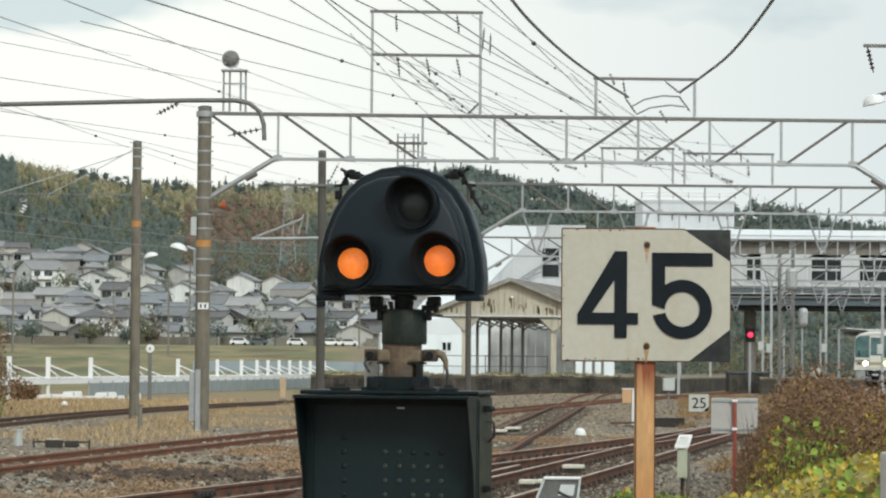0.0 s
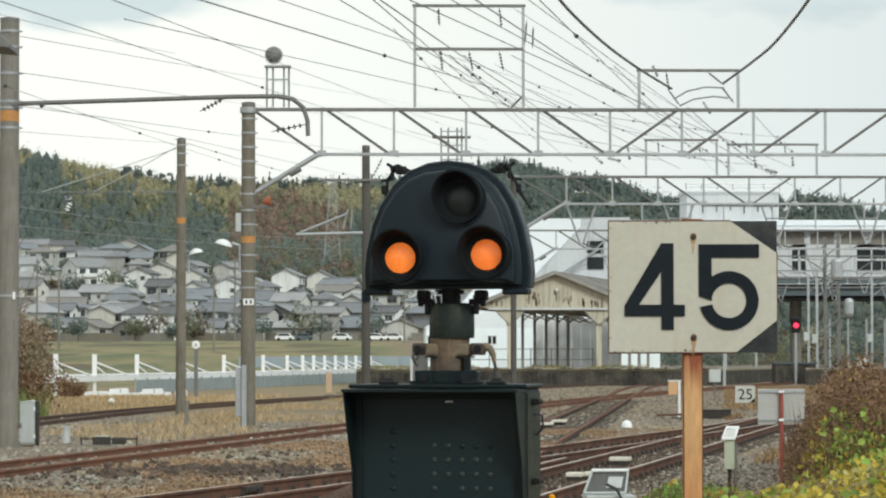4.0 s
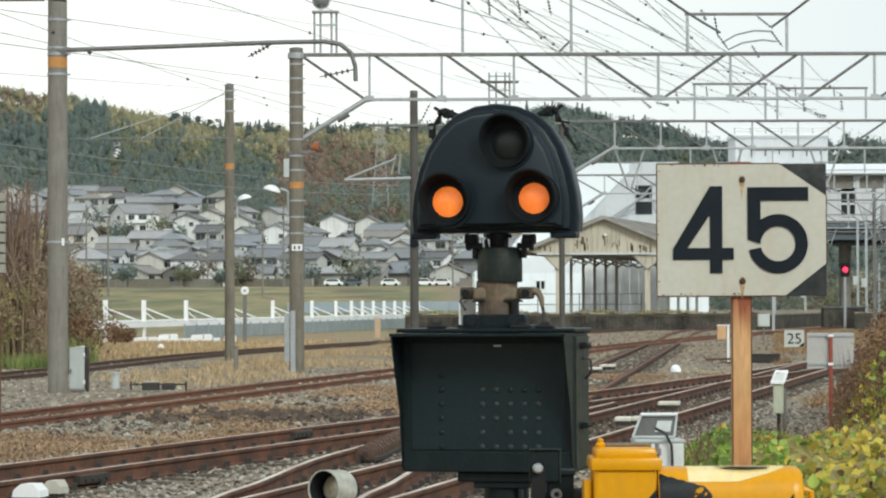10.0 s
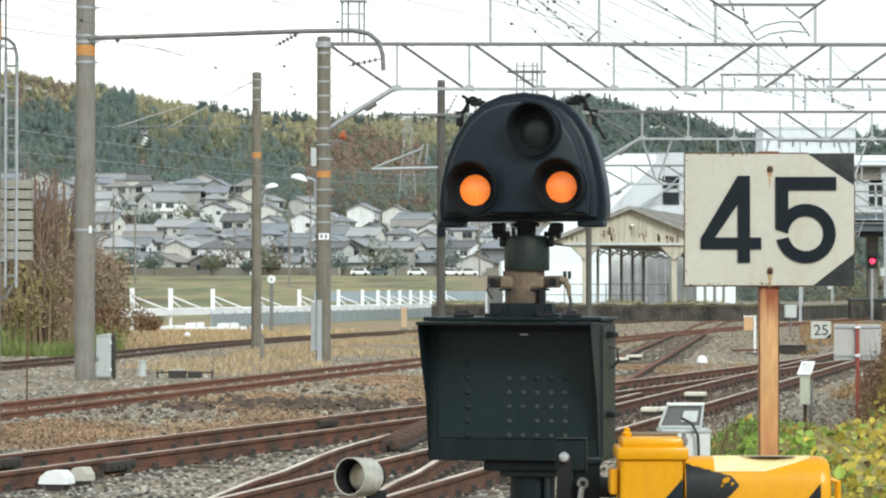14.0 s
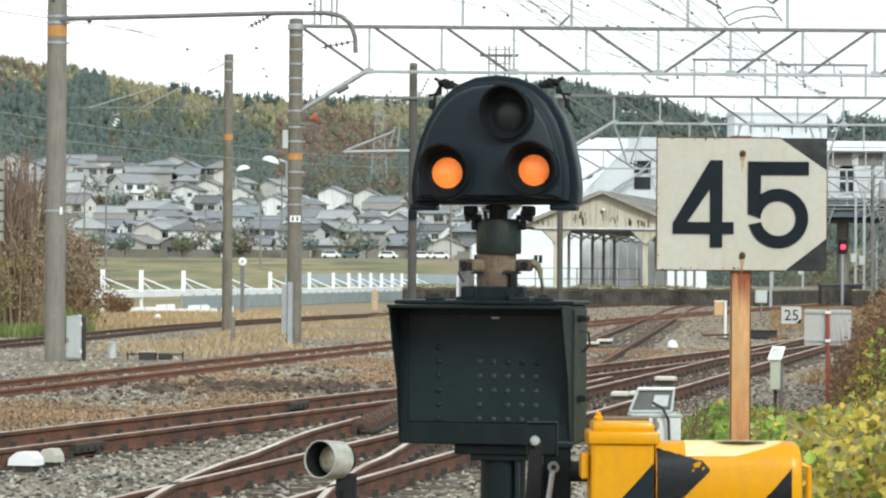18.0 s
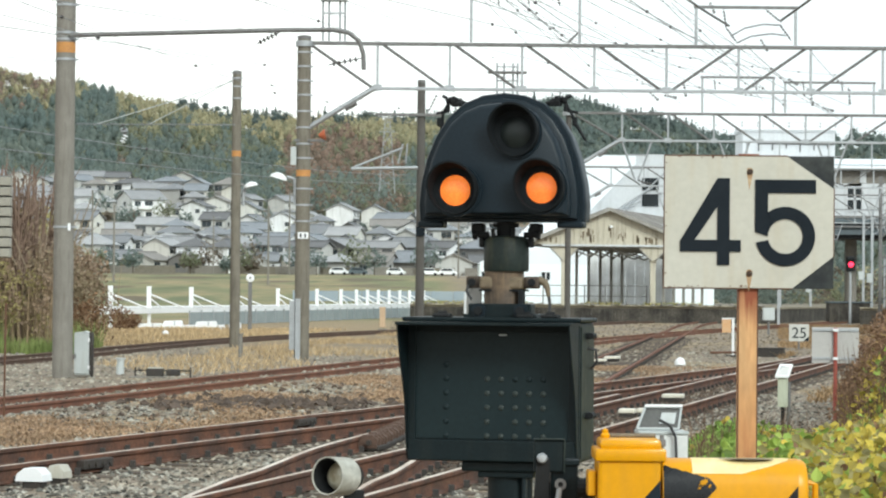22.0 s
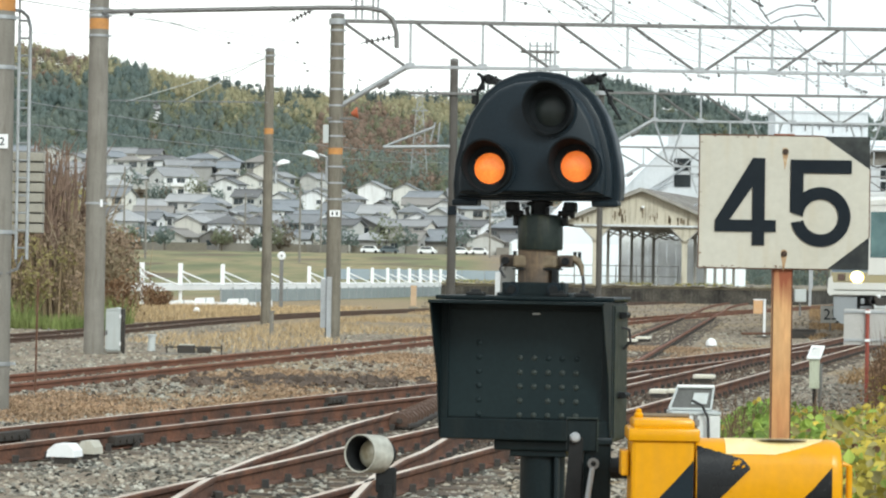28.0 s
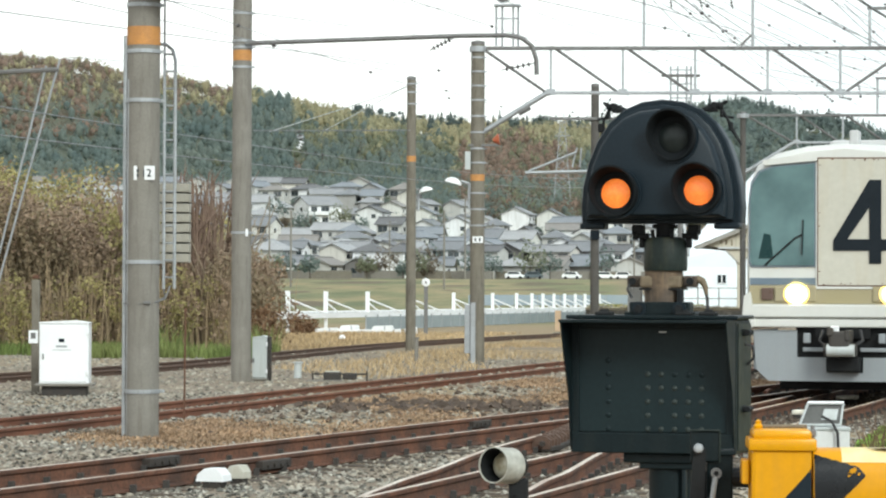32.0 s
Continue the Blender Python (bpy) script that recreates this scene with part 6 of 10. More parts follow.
# ---------------------------------------------------------------- lineside cabinets
def cabinet(x, y, w, d, h, base, name, label, mt, turn=0, logo=False):
    c = thing(name, (x, y, 0), label, "equipment cabinet", turn=turn)
    # plinth is painted black for the shaded open space under the case
    part("plinth", Mesh().box(0, 0, base / 2, w * 0.9, d * 0.9, base, 0.02), M_plate, c)
    part("plinth_slab", Mesh().box(0, 0, base - 0.02, w * 1.18, d * 1.15, 0.04, 0.01), M_concrete, c)
    part("case", Mesh().box(0, 0, base + h / 2, w, d, h, 0.012), mt, c)
    part("roof", Mesh().prism([(-w * 0.51, base + h), (w * 0.51, base + h), (w * 0.51, base + h + 0.015), (w * 0.2, base + h + 0.05), (-w * 0.51, base + h + 0.02)], -d * 0.53, d * 0.53), mt, c)
    part("door", Mesh().box(-0.015, -d / 2 - 0.006, base + h / 2, w * 0.93, 0.014, h * 0.94, 0.004), mt, c)
    part("handle", Mesh().box(-w * 0.42, -d / 2 - 0.02, base + h * 0.45, 0.025, 0.02, 0.09, 0.004), M_galv_dark, c)
    for z in (0.18, 0.85):
        part("hinge", Mesh().box(w * 0.485, -d / 2 - 0.012, base + h * z, 0.035, 0.035, 0.07, 0.005), M_whitebright, c)
    if logo:
        part("emblem", Mesh().box(-0.04, -d / 2 - 0.015, base + h * 0.72, 0.09, 0.004, 0.06), M_signblack, c)
        for k, wd in ((0.62, 0.18), (0.56, 0.3)):
            part("label_bar", Mesh().box(-0.04, -d / 2 - 0.015, base + h * k, wd, 0.004, 0.035 if k > 0.6 else 0.012), M_galv, c)
    return c


cabinet(-8.62, 46.4, 0.8, 0.66, 0.98, 0.2, "lineside_cabinet", "large white steel cabinet on a dark stepped plinth", M_whitebright, 6, True)
lb = cabinet(-6.4, 55.0, 0.28, 0.3, 0.78, 0.05, "lineside_box", "narrow pale grey cabinet standing behind a pole", M_greybox, -4)
# dark panel paints in the right side's shade, beside the pipe
part("side_pipe", Mesh().box(0.165, -0.02, 0.46, 0.045, 0.26, 0.8, 0.008).cyl((0.2, -0.12, 0.0), (0.2, -0.12, 0.62), 0.025, n=8), M_plate, lb, "pipe and dark panel for the shaded side")
wp = thing("wooden_stake", (-9.35, 47.6, 0), "old wooden stake with a small white number tag", "stake")
part("shaft", Mesh().box(0, 0, 0.95, 0.13, 0.1, 1.9, 0.015), M_concrete_old, wp)
part("cap", Mesh().box(0, 0, 1.95, 0.1, 0.12, 0.06, 0.01), M_rustdark, wp)
part("tag", Mesh().box(-0.03, -0.056, 0.94, 0.16, 0.01, 0.22, 0.004), M_whitebright, wp)
part("tag_bar", Mesh().box(-0.03, -0.063, 0.96, 0.08, 0.004, 0.1), M_galv_dark, wp)
ck = thing("yard_clock", (-7.16, 122.0, 0.05), "round white dial on a dark post by the siding", "dial sign")
part("post", Mesh().box(0, 0, 1.05, 0.16, 0.1, 2.1, 0.01), M_galv_dark, ck)
part("dial", Mesh().lathe([(0.17, -0.03), (0.18, 0.0), (0.16, 0.03), (1e-6, 0.035)], 20, Matrix.Translation((0, -0.05, 2.2)) @ Matrix.Rotation(radians(90), 4, "X")), M_whitebright, ck, smooth=True)
part("dial_mark", Mesh().box(0, -0.09, 2.2, 0.07, 0.01, 0.1), M_galv_dark, ck)

li = thing("line_insulator", (-7.26, 70.0, 5.44), "black and white insulator string hung in an overhead wire", "insulator")
part("upper_string", insulator((0.0, 0, 0.28), (0.1, 0, 0.0), 0.07, 3), M_insul, li)
part("lower_string", insulator((0.1, 0, 0.02), (0.0, 0, -0.2), 0.07, 3), M_whitebright, li, "white porcelain sheds")
part("clamp", Mesh().box(0.05, 0, 0.12, 0.16, 0.06, 0.1, 0.02), M_galv, li)

# ---------------------------------------------------------------- wires
M_wiredark = mat("dark_contact_wire", (0.17, 0.175, 0.18), 0.5, 0.3, second=(0.1, 0.1, 0.105), scale=3)


def wire(p, q, sag=0.0, r=0.009, beads=0, label="thin grey overhead wire", mt=None):
    """A hanging wire; beads are small weights or hanger clips along it."""
    p, q = Vector(p), Vector(q)
    w = thing("overhead_wire", (0, 0, 0), label, "overhead wire", "wires over the yard")
    pts = [p.lerp(q, i / 14) - Vector((0, 0, sag * 4 * (i / 14) * (1 - i / 14))) for i in range(15)]
    part("strand", Mesh().tube(pts, r, 6), mt or M_wire, w)
    for k in range(beads):
        t = (k + 0.6) / beads
        c = p.lerp(q, t) - Vector((0, 0, sag * 4 * t * (1 - t)))
        part("clip", Mesh().lathe([(1e-6, -0.04), (0.034, -0.02), (0.038, 0.015), (1e-6, 0.04)], 8, Matrix.Translation(c)), M_insul, w)
    return w


for near_end, far_end, sag, radius, clips in (
    ((-5.22, 30.90, 5.95), (-2.33, 66.00, 7.92), 0.05, 0.009, 2),
    ((-4.28, 23.30, 5.43), (-0.71, 80.00, 9.30), 0.05, 0.009, 3),
    ((-3.63, 21.40, 5.09), (2.95, 70.00, 8.39), 0.1, 0.013, 3),
    ((-2.01, 24.20, 5.13), (1.58, 62.00, 8.32), 0.05, 0.008, 2),
    ((-1.51, 22.10, 5.22), (2.94, 68.00, 8.11), 0.05, 0.009, 2),
    ((-0.75, 29.50, 6.07), (2.27, 70.00, 8.63), 0, 0.011, 2),
    ((-1.32, 22.35, 5.46), (4.28, 75.00, 8.41), 0.05, 0.012, 3),
    ((-0.89, 20.60, 5.37), (7.58, 80.00, 8.74), 0.05, 0.012, 3),
    ((0.09, 21.30, 5.53), (7.93, 78.00, 8.34), 0.05, 0.009, 4),
    ((-5.86, 29.25, 5.36), (-2.66, 90.00, 10.38), 0.05, 0.007, 0),
    ((-5.29, 29.25, 4.83), (-4.24, 90.00, 9.74), 0.05, 0.007, 2),
    ((-6.55, 34.25, 5.01), (-2.79, 95.00, 8.88), 0.05, 0.008, 3),
    ((-7.04, 51.25, 5.77), (-5.65, 85.00, 8.02), 0, 0.006, 0),
    ((-5.65, 85.00, 8.15), (-0.24, 140.00, 9.89), 0.1, 0.012, 4),
    ((1.78, 70.00, 9.18), (6.18, 95.00, 9.56), 0.05, 0.009, 2),
    ((2.40, 70.00, 8.84), (7.57, 105.00, 8.85), 0.1, 0.01, 3),
    ((3.16, 70.00, 8.85), (8.42, 97.00, 9.66), 0.05, 0.009, 2),
    ((0.58, 60.00, 8.57), (2.81, 75.00, 8.17), 0.05, 0.009, 2),
    ((4.00, 70.00, 8.24), (14.23, 120.00, 9.94), 0.1, 0.01, 4),
    ((5.21, 60.00, 7.79), (14.14, 110.00, 8.82), 0.1, 0.01, 4),
    ((8.11, 72.00, 7.97), (17.33, 120.00, 9.26), 0.15, 0.014, 3),
    ((9.68, 72.00, 7.92), (15.04, 100.00, 8.79), 0.1, 0.01, 1),
    ((1.03, 75.00, 8.22), (15.70, 150.00, 11.98), 0.1, 0.01, 3),
    ((4.89, 80.00, 8.00), (19.66, 140.00, 11.07), 0.15, 0.012, 5),
    ((1.18, 85.00, 8.43), (13.27, 160.00, 11.68), 0.1, 0.01, 2),
    ((5.77, 75.00, 8.06), (19.28, 130.00, 11.70), 0.1, 0.01, 4),
    ((-6.56, 35.10, 5.33), (-4.86, 54.00, 6.13), 0, 0.007, 2),
    ((-6.45, 54.00, 8.06), (-5.29, 80.00, 10.16), 0.05, 0.007, 0),
    ((-6.34, 54.00, 6.67), (-4.06, 95.00, 7.99), 0.05, 0.008, 3),
    ((-7.89, 54.00, 4.87), (-0.71, 150.00, 7.84), 0.3, 0.012, 2),
    ((-7.89, 54.00, 4.46), (0.47, 150.00, 7.39), 0.3, 0.012, 0),
    ((-10.29, 86.00, 6.63), (-5.48, 85.00, 6.59), 0, 0.018, 0),
):
    if far_end[1] < 100 and near_end[1] < 40:  # these run on over the yard to supports out of sight
        far_end = tuple(a + 4.5 * (b - a) for a, b in zip(near_end, far_end))
    if near_end[1] < 56:
        near_end = tuple(a - max(-0.3, min(0.32, 18 / (far_end[1] - near_end[1]))) * (b - a) for a, b in zip(near_end, far_end))
    wire(near_end, far_end, sag, radius * 0.85, clips)


def eased(pts, n=6):
    """Points along a smooth curve through pts."""
    v = [Vector(p) for p in pts]
    out = []
    for i in range(len(v) - 1):
        a, b, c, d = v[max(i - 1, 0)], v[i], v[i + 1], v[min(i + 2, len(v) - 1)]
        for k in range(n):
            t = k / n
            out.append(0.5 * (2 * b + (c - a) * t + (2 * a - 5 * b + 4 * c - d) * t * t + (3 * b - a - 3 * c + d) * t ** 3))
    return out + [v[-1]]


hv = thing("feeder_cable", (0, 0, 0), "thick black feeder cable slung to the portal frame", "power cable", "feeder cables")
part("strand", Mesh().tube(eased([(2.03, 40.00, 7.63), (3.30, 50.00, 8.05), (4.11, 55.00, 8.15), (5.23, 61.00, 8.26), (6.38, 66.00, 8.29), (7.54, 70.50, 8.30)]), 0.03, 8), M_wiredark, hv, smooth=True)
hv = thing("feeder_cable", (0, 0, 0), "thick black feeder cable slung to the portal frame", "power cable", "feeder cables")
part("strand", Mesh().tube(eased([(7.49, 44.00, 8.13), (7.89, 50.00, 8.11), (8.41, 56.00, 8.30), (8.68, 61.00, 8.33), (8.87, 66.00, 8.45), (8.83, 70.50, 8.44)]), 0.03, 8), M_wiredark, hv, smooth=True)
sy = thing("stay_wires", (0, 0, 0), "pair of pale stay rods running down into the thicket", "stay wire")
part("rod", Mesh().cyl((-11.59, 60.00, 6.50), (-13.06, 60.00, 0.51), 0.025, n=6), M_galv, sy)
part("rod", Mesh().cyl((-11.30, 60.00, 6.62), (-12.87, 60.00, 0.84), 0.025, n=6), M_galv, sy)
part("crossarm", Mesh().cyl((-12.67, 60.00, 6.36), (-11.33, 60.00, 6.42), 0.05, n=6), M_galv_dark, sy)
# pale grey colour stands in for sunlight on these two stays
for low, high in (((-9.79, 86.0, 6.6), (-5.6, 85.4, 7.9)), ((-8.16, 86.0, 6.62), (-5.6, 85.4, 7.95))):
    wire(low, high, 0.02, 0.014, 0, "pale stay wire running down from a pole top", M_greybox)
for near_end, far_end, sag, radius, clips in (
    ((1.64, 70.00, 8.82), (9.93, 120.00, 10.22), 0.05, 0.011, 2),
    ((2.33, 68.00, 8.85), (13.74, 125.00, 9.93), 0.05, 0.011, 2),
    ((3.37, 66.00, 8.64), (14.96, 120.00, 9.92), 0.05, 0.010, 2),
    ((4.54, 68.00, 8.85), (19.41, 130.00, 9.48), 0.05, 0.013, 2),
    ((5.95, 70.00, 9.05), (16.64, 120.00, 9.63), 0.05, 0.010, 2),
    ((8.80, 80.00, 8.37), (19.46, 130.00, 10.30), 0.05, 0.011, 2),
    ((4.36, 78.00, 8.49), (13.67, 120.00, 10.64), 0.05, 0.009, 2),
    ((1.76, 60.00, 8.01), (3.81, 72.00, 7.96), 0.05, 0.013, 2),
    ((8.31, 90.00, 10.46), (14.15, 120.00, 11.54), 0.05, 0.009, 2),
):
    if near_end[0] / near_end[1] > 0.055:  # these come over the yard from supports out of sight
        near_end = tuple(a - 0.85 * (b - a) for a, b in zip(near_end, far_end))
    wire(near_end, far_end, sag, radius * 0.85, clips, mt=M_wiredark)
for upper, lower in (
    ((7.53, 96.00, 8.55), (7.91, 96.00, 8.21)),
    ((8.10, 96.00, 8.36), (8.51, 96.00, 8.28)),
    ((8.78, 96.00, 8.77), (8.85, 96.00, 8.36)),
    ((13.02, 96.00, 8.61), (13.09, 96.00, 8.08)),
    ((13.39, 96.00, 8.00), (13.77, 96.00, 7.89)),
    ((14.30, 96.00, 8.68), (14.34, 96.00, 8.15)),
    ((11.32, 96.00, 10.28), (11.55, 96.00, 9.90)),
    ((9.63, 96.00, 11.49), (9.78, 96.00, 11.15)),
    ((6.21, 96.00, 9.76), (6.51, 96.00, 9.53)),
    ((12.26, 96.00, 8.95), (12.56, 96.00, 8.76)),
):
    ig = thing("wire_insulator", upper, "small dark insulator string hung among the wires", "insulator", "insulators among the wires")
    dv = Vector(lower) - Vector(upper)
    part("shed_string", insulator((0, 0, 0), dv, 0.06, 4), M_insul, ig)
    part("end_clamp", Mesh().box(dv.x, 0, dv.z, 0.09, 0.06, 0.09, 0.02), M_galv_dark, ig)

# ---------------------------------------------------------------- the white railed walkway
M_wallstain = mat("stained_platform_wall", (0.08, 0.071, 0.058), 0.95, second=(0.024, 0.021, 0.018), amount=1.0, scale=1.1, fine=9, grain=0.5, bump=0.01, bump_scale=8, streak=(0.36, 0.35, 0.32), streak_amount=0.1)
M_platform = mat("platform_paving", (0.26, 0.23, 0.18), 0.9, second=(0.2, 0.17, 0.11), scale=0.6, fine=10, grain=0.2)
M_creamwood = mat("peeling_cream_boards", (0.52, 0.48, 0.39), 0.75, second=(0.43, 0.4, 0.32), scale=0.8, fine=14, grain=0.1, streak=(0.14, 0.11, 0.08), streak_amount=0.55)
M_oldroof = mat("grey_slate_roof", (0.22, 0.205, 0.185), 0.8, second=(0.1, 0.085, 0.075), amount=0.9, scale=0.7, fine=6, grain=0.35, streak=(0.42, 0.4, 0.36), streak_amount=0.5)
M_palewall = mat("pale_blue_white_cladding", (0.86, 0.92, 0.96), 0.6, second=(0.82, 0.88, 0.92), scale=0.4, fine=10, grain=0.04, streak=(0.55, 0.58, 0.6), streak_amount=0.15)
M_greyclad = mat("grey_white_cladding", (0.55, 0.57, 0.59), 0.6, second=(0.47, 0.49, 0.51), scale=0.4, fine=8, grain=0.06, streak=(0.28, 0.28, 0.28), streak_amount=0.35)
M_girder = mat("grey_bridge_girder", (0.09, 0.115, 0.13), 0.6, second=(0.06, 0.075, 0.085), scale=0.5, grain=0.12)
M_whiteroof = mat("white_sheet_roof", (0.78, 0.82, 0.86), 0.5, second=(0.7, 0.74, 0.79), scale=0.5, grain=0.04)
M_tanboard = mat("faded_tan_board", (0.5, 0.36, 0.24), 0.8, second=(0.42, 0.3, 0.2), scale=3, grain=0.1)
M_annexwall = mat("dim_annex_wall", (0.2, 0.21, 0.2), 0.8, second=(0.13, 0.145, 0.135), amount=0.8, scale=0.3, grain=0.15)
M_fencemesh = mat("grey_green_fence", (0.28, 0.32, 0.33), 0.7, second=(0.2, 0.24, 0.25), scale=1.0, grain=0.15)


def walk_line(t):
    """Along the walkway: from its near end towards the station."""
    y = 118 + 92 * t
    return -14.9 + 15.6 * t ** 0.92, y


def build_walkway():
    w = thing("railed_walkway", (0, 0, 0), "low white steel walkway with braced posts along the siding", "walkway")
    n = 24
    pts = [walk_line(i / n) for i in range(n + 1)]
    for i in range(n):
        (xa, ya), (xb, yb) = pts[i], pts[i + 1]
        a, b = Vector((xa, ya, 0)), Vector((xb, yb, 0))
        deck = Mesh().tube([a + Vector((0, 0, 0.76)), b + Vector((0, 0, 0.76))], 0.16, 4)
        part("deck_panel", deck, M_whitebright, w)
    for t in (0.078, 0.143, 0.224, 0.32, 0.43, 0.546, 0.626, 0.682, 0.724, 0.768, 0.813, 0.86, 0.905, 0.94, 0.975):
        x, y = walk_line(t)
        zt = 1.88
        part("post", Mesh().box(x, y, (0.8 + zt) / 2, 0.2, 0.2, zt - 0.8, 0.01), M_whitebright, w)
        x2, y2 = walk_line(min(1, t + 0.035))
        part("brace", Mesh().cyl((x + 0.1, y, 1.5), (x + 1.5, y + 1.0, 0.9), 0.04, n=6).cyl((x + 0.1, y, 1.3), (x + 0.55, y + 0.4, 0.9), 0.035, n=6), M_whitebright, w)
        part("leg", Mesh().box(x, y + 0.1, 0.33, 0.14, 0.14, 0.66), M_whitebright, w)
    for s in (0.0, 0.5):
        rail_pts = [(x, y + s, 0.93) for x, y in pts]
        part("kerb_rail", Mesh().tube(rail_pts, 0.05, 6), M_whitebright, w)
    f = thing("siding_fence", (0, 0, 0), "grey-green mesh fence in panels below the walkway", "fence")
    for i in range(9, 40):
        t = i / 40
        x, y = walk_line(t)
        x2, y2 = walk_line(t + 1 / 40)
        me = Mesh().add([(x, y - 1.2, 0.02), (x2, y2 - 1.2, 0.02), (x2, y2 - 1.2, 0.66), (x, y - 1.2, 0.66), (x, y - 1.17, 0.02), (x2, y2 - 1.17, 0.02), (x2, y2 - 1.17, 0.66), (x, y - 1.17, 0.66)],
                        [(0, 1, 2, 3), (7, 6, 5, 4), (3, 2, 6, 7)])
        part("panel", me, M_fencemesh, f)
        part("post", Mesh().cyl((x, y - 1.22, 0), (x, y - 1.22, 0.75), 0.04, n=6), M_galv, f)
    for x, y, sx, h in ((-11.4, 122.6, 1.0, 0.3), (-10.5, 123.2, 0.8, 0.42), (-10.0, 122.2, 1.2, 0.24), (-9.1, 123.6, 0.9, 0.4), (-8.6, 122.4, 0.7, 0.26), (-7.9, 123.9, 0.5, 0.34)):
        c = thing("white_sheet_pile", (x, y, 0), "bright white wrapped bundle lying under the walkway", "wrapped bundle", "wrapped bundles")
        part("wrapped_pack", Mesh().prism([(-sx / 2, 0), (sx / 2, 0), (sx * 0.49, h * 0.8), (sx * 0.42, h), (-sx * 0.45, h * 0.92), (-sx * 0.51, h * 0.7)], -0.3, 0.3), M_whitebright, c)
        part("strap", Mesh().box(0.1 * sx, 0, h * 0.47, 0.05, 0.62, h * 0.94, 0.01), M_galv, c)
    o = thing("orange_net_post", (-1.62, 128.0, 0), "faded tan board post at the end of the fence", "marker post")
    part("board", Mesh().box(0, 0, 0.6, 0.26, 0.08, 0.9, 0.01), M_tanboard, o)
    part("foot", Mesh().box(0, 0, 0.04, 0.4, 0.3, 0.08), M_concrete, o)


build_walkway()


# ---------------------------------------------------------------- platform and its shed
SX = 0.26  # how far the platforms bear to the side for each metre on


def platform(x0, y0, length, width, top, name, label):
    p = thing(name, (x0, y0, 0), label, "platform", kind="structure")
    a = [(0, 0), (SX * length, length), (SX * length + width, length), (width, 0)]
    n = 30
    part("deck", Mesh().add([(x, y, top) for x, y in a] + [(x, y, top - 0.12) for x, y in a], [(3, 2, 1, 0), (0, 1, 5, 4), (1, 2, 6, 5), (2, 3, 7, 6), (3, 0, 4, 7), (4, 5, 6, 7)]), M_platform, p)
    for i in range(n):
        ya, yb = length * i / n, length * (i + 0.997) / n
        for off, s in ((0.06, 1), (width - 0.06, -1)):
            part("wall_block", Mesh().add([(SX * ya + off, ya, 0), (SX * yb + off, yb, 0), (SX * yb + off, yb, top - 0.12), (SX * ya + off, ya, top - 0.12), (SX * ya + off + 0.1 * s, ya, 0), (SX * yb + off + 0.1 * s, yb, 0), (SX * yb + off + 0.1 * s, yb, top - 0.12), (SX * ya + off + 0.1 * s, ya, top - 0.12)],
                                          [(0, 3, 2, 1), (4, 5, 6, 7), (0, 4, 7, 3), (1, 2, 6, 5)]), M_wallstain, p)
    m = 14
    for i in range(m):
        xa, xb = width * i / m, width * (i + 0.994) / m
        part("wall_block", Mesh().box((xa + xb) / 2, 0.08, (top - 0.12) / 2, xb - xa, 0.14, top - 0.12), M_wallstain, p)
    part("coping", Mesh().box(width / 2, 0.02, top + 0.03, width, 0.34, 0.07, 0.01), M_copingpale, p, "pale worn coping stones along the end")
    return p


M_copingpale = mat("worn_coping_stone", (0.42, 0.38, 0.29), 0.9, second=(0.13, 0.11, 0.075), amount=1.0, scale=1.3, fine=7, grain=0.35)
platform(-0.55, 175.0, 180.0, 22.0, 1.0, "platform", "low dark-stained station platform with worn paving")
platform(27.0, 176.0, 190.0, 5.0, 1.0, "platform", "farther stained platform between the tracks")


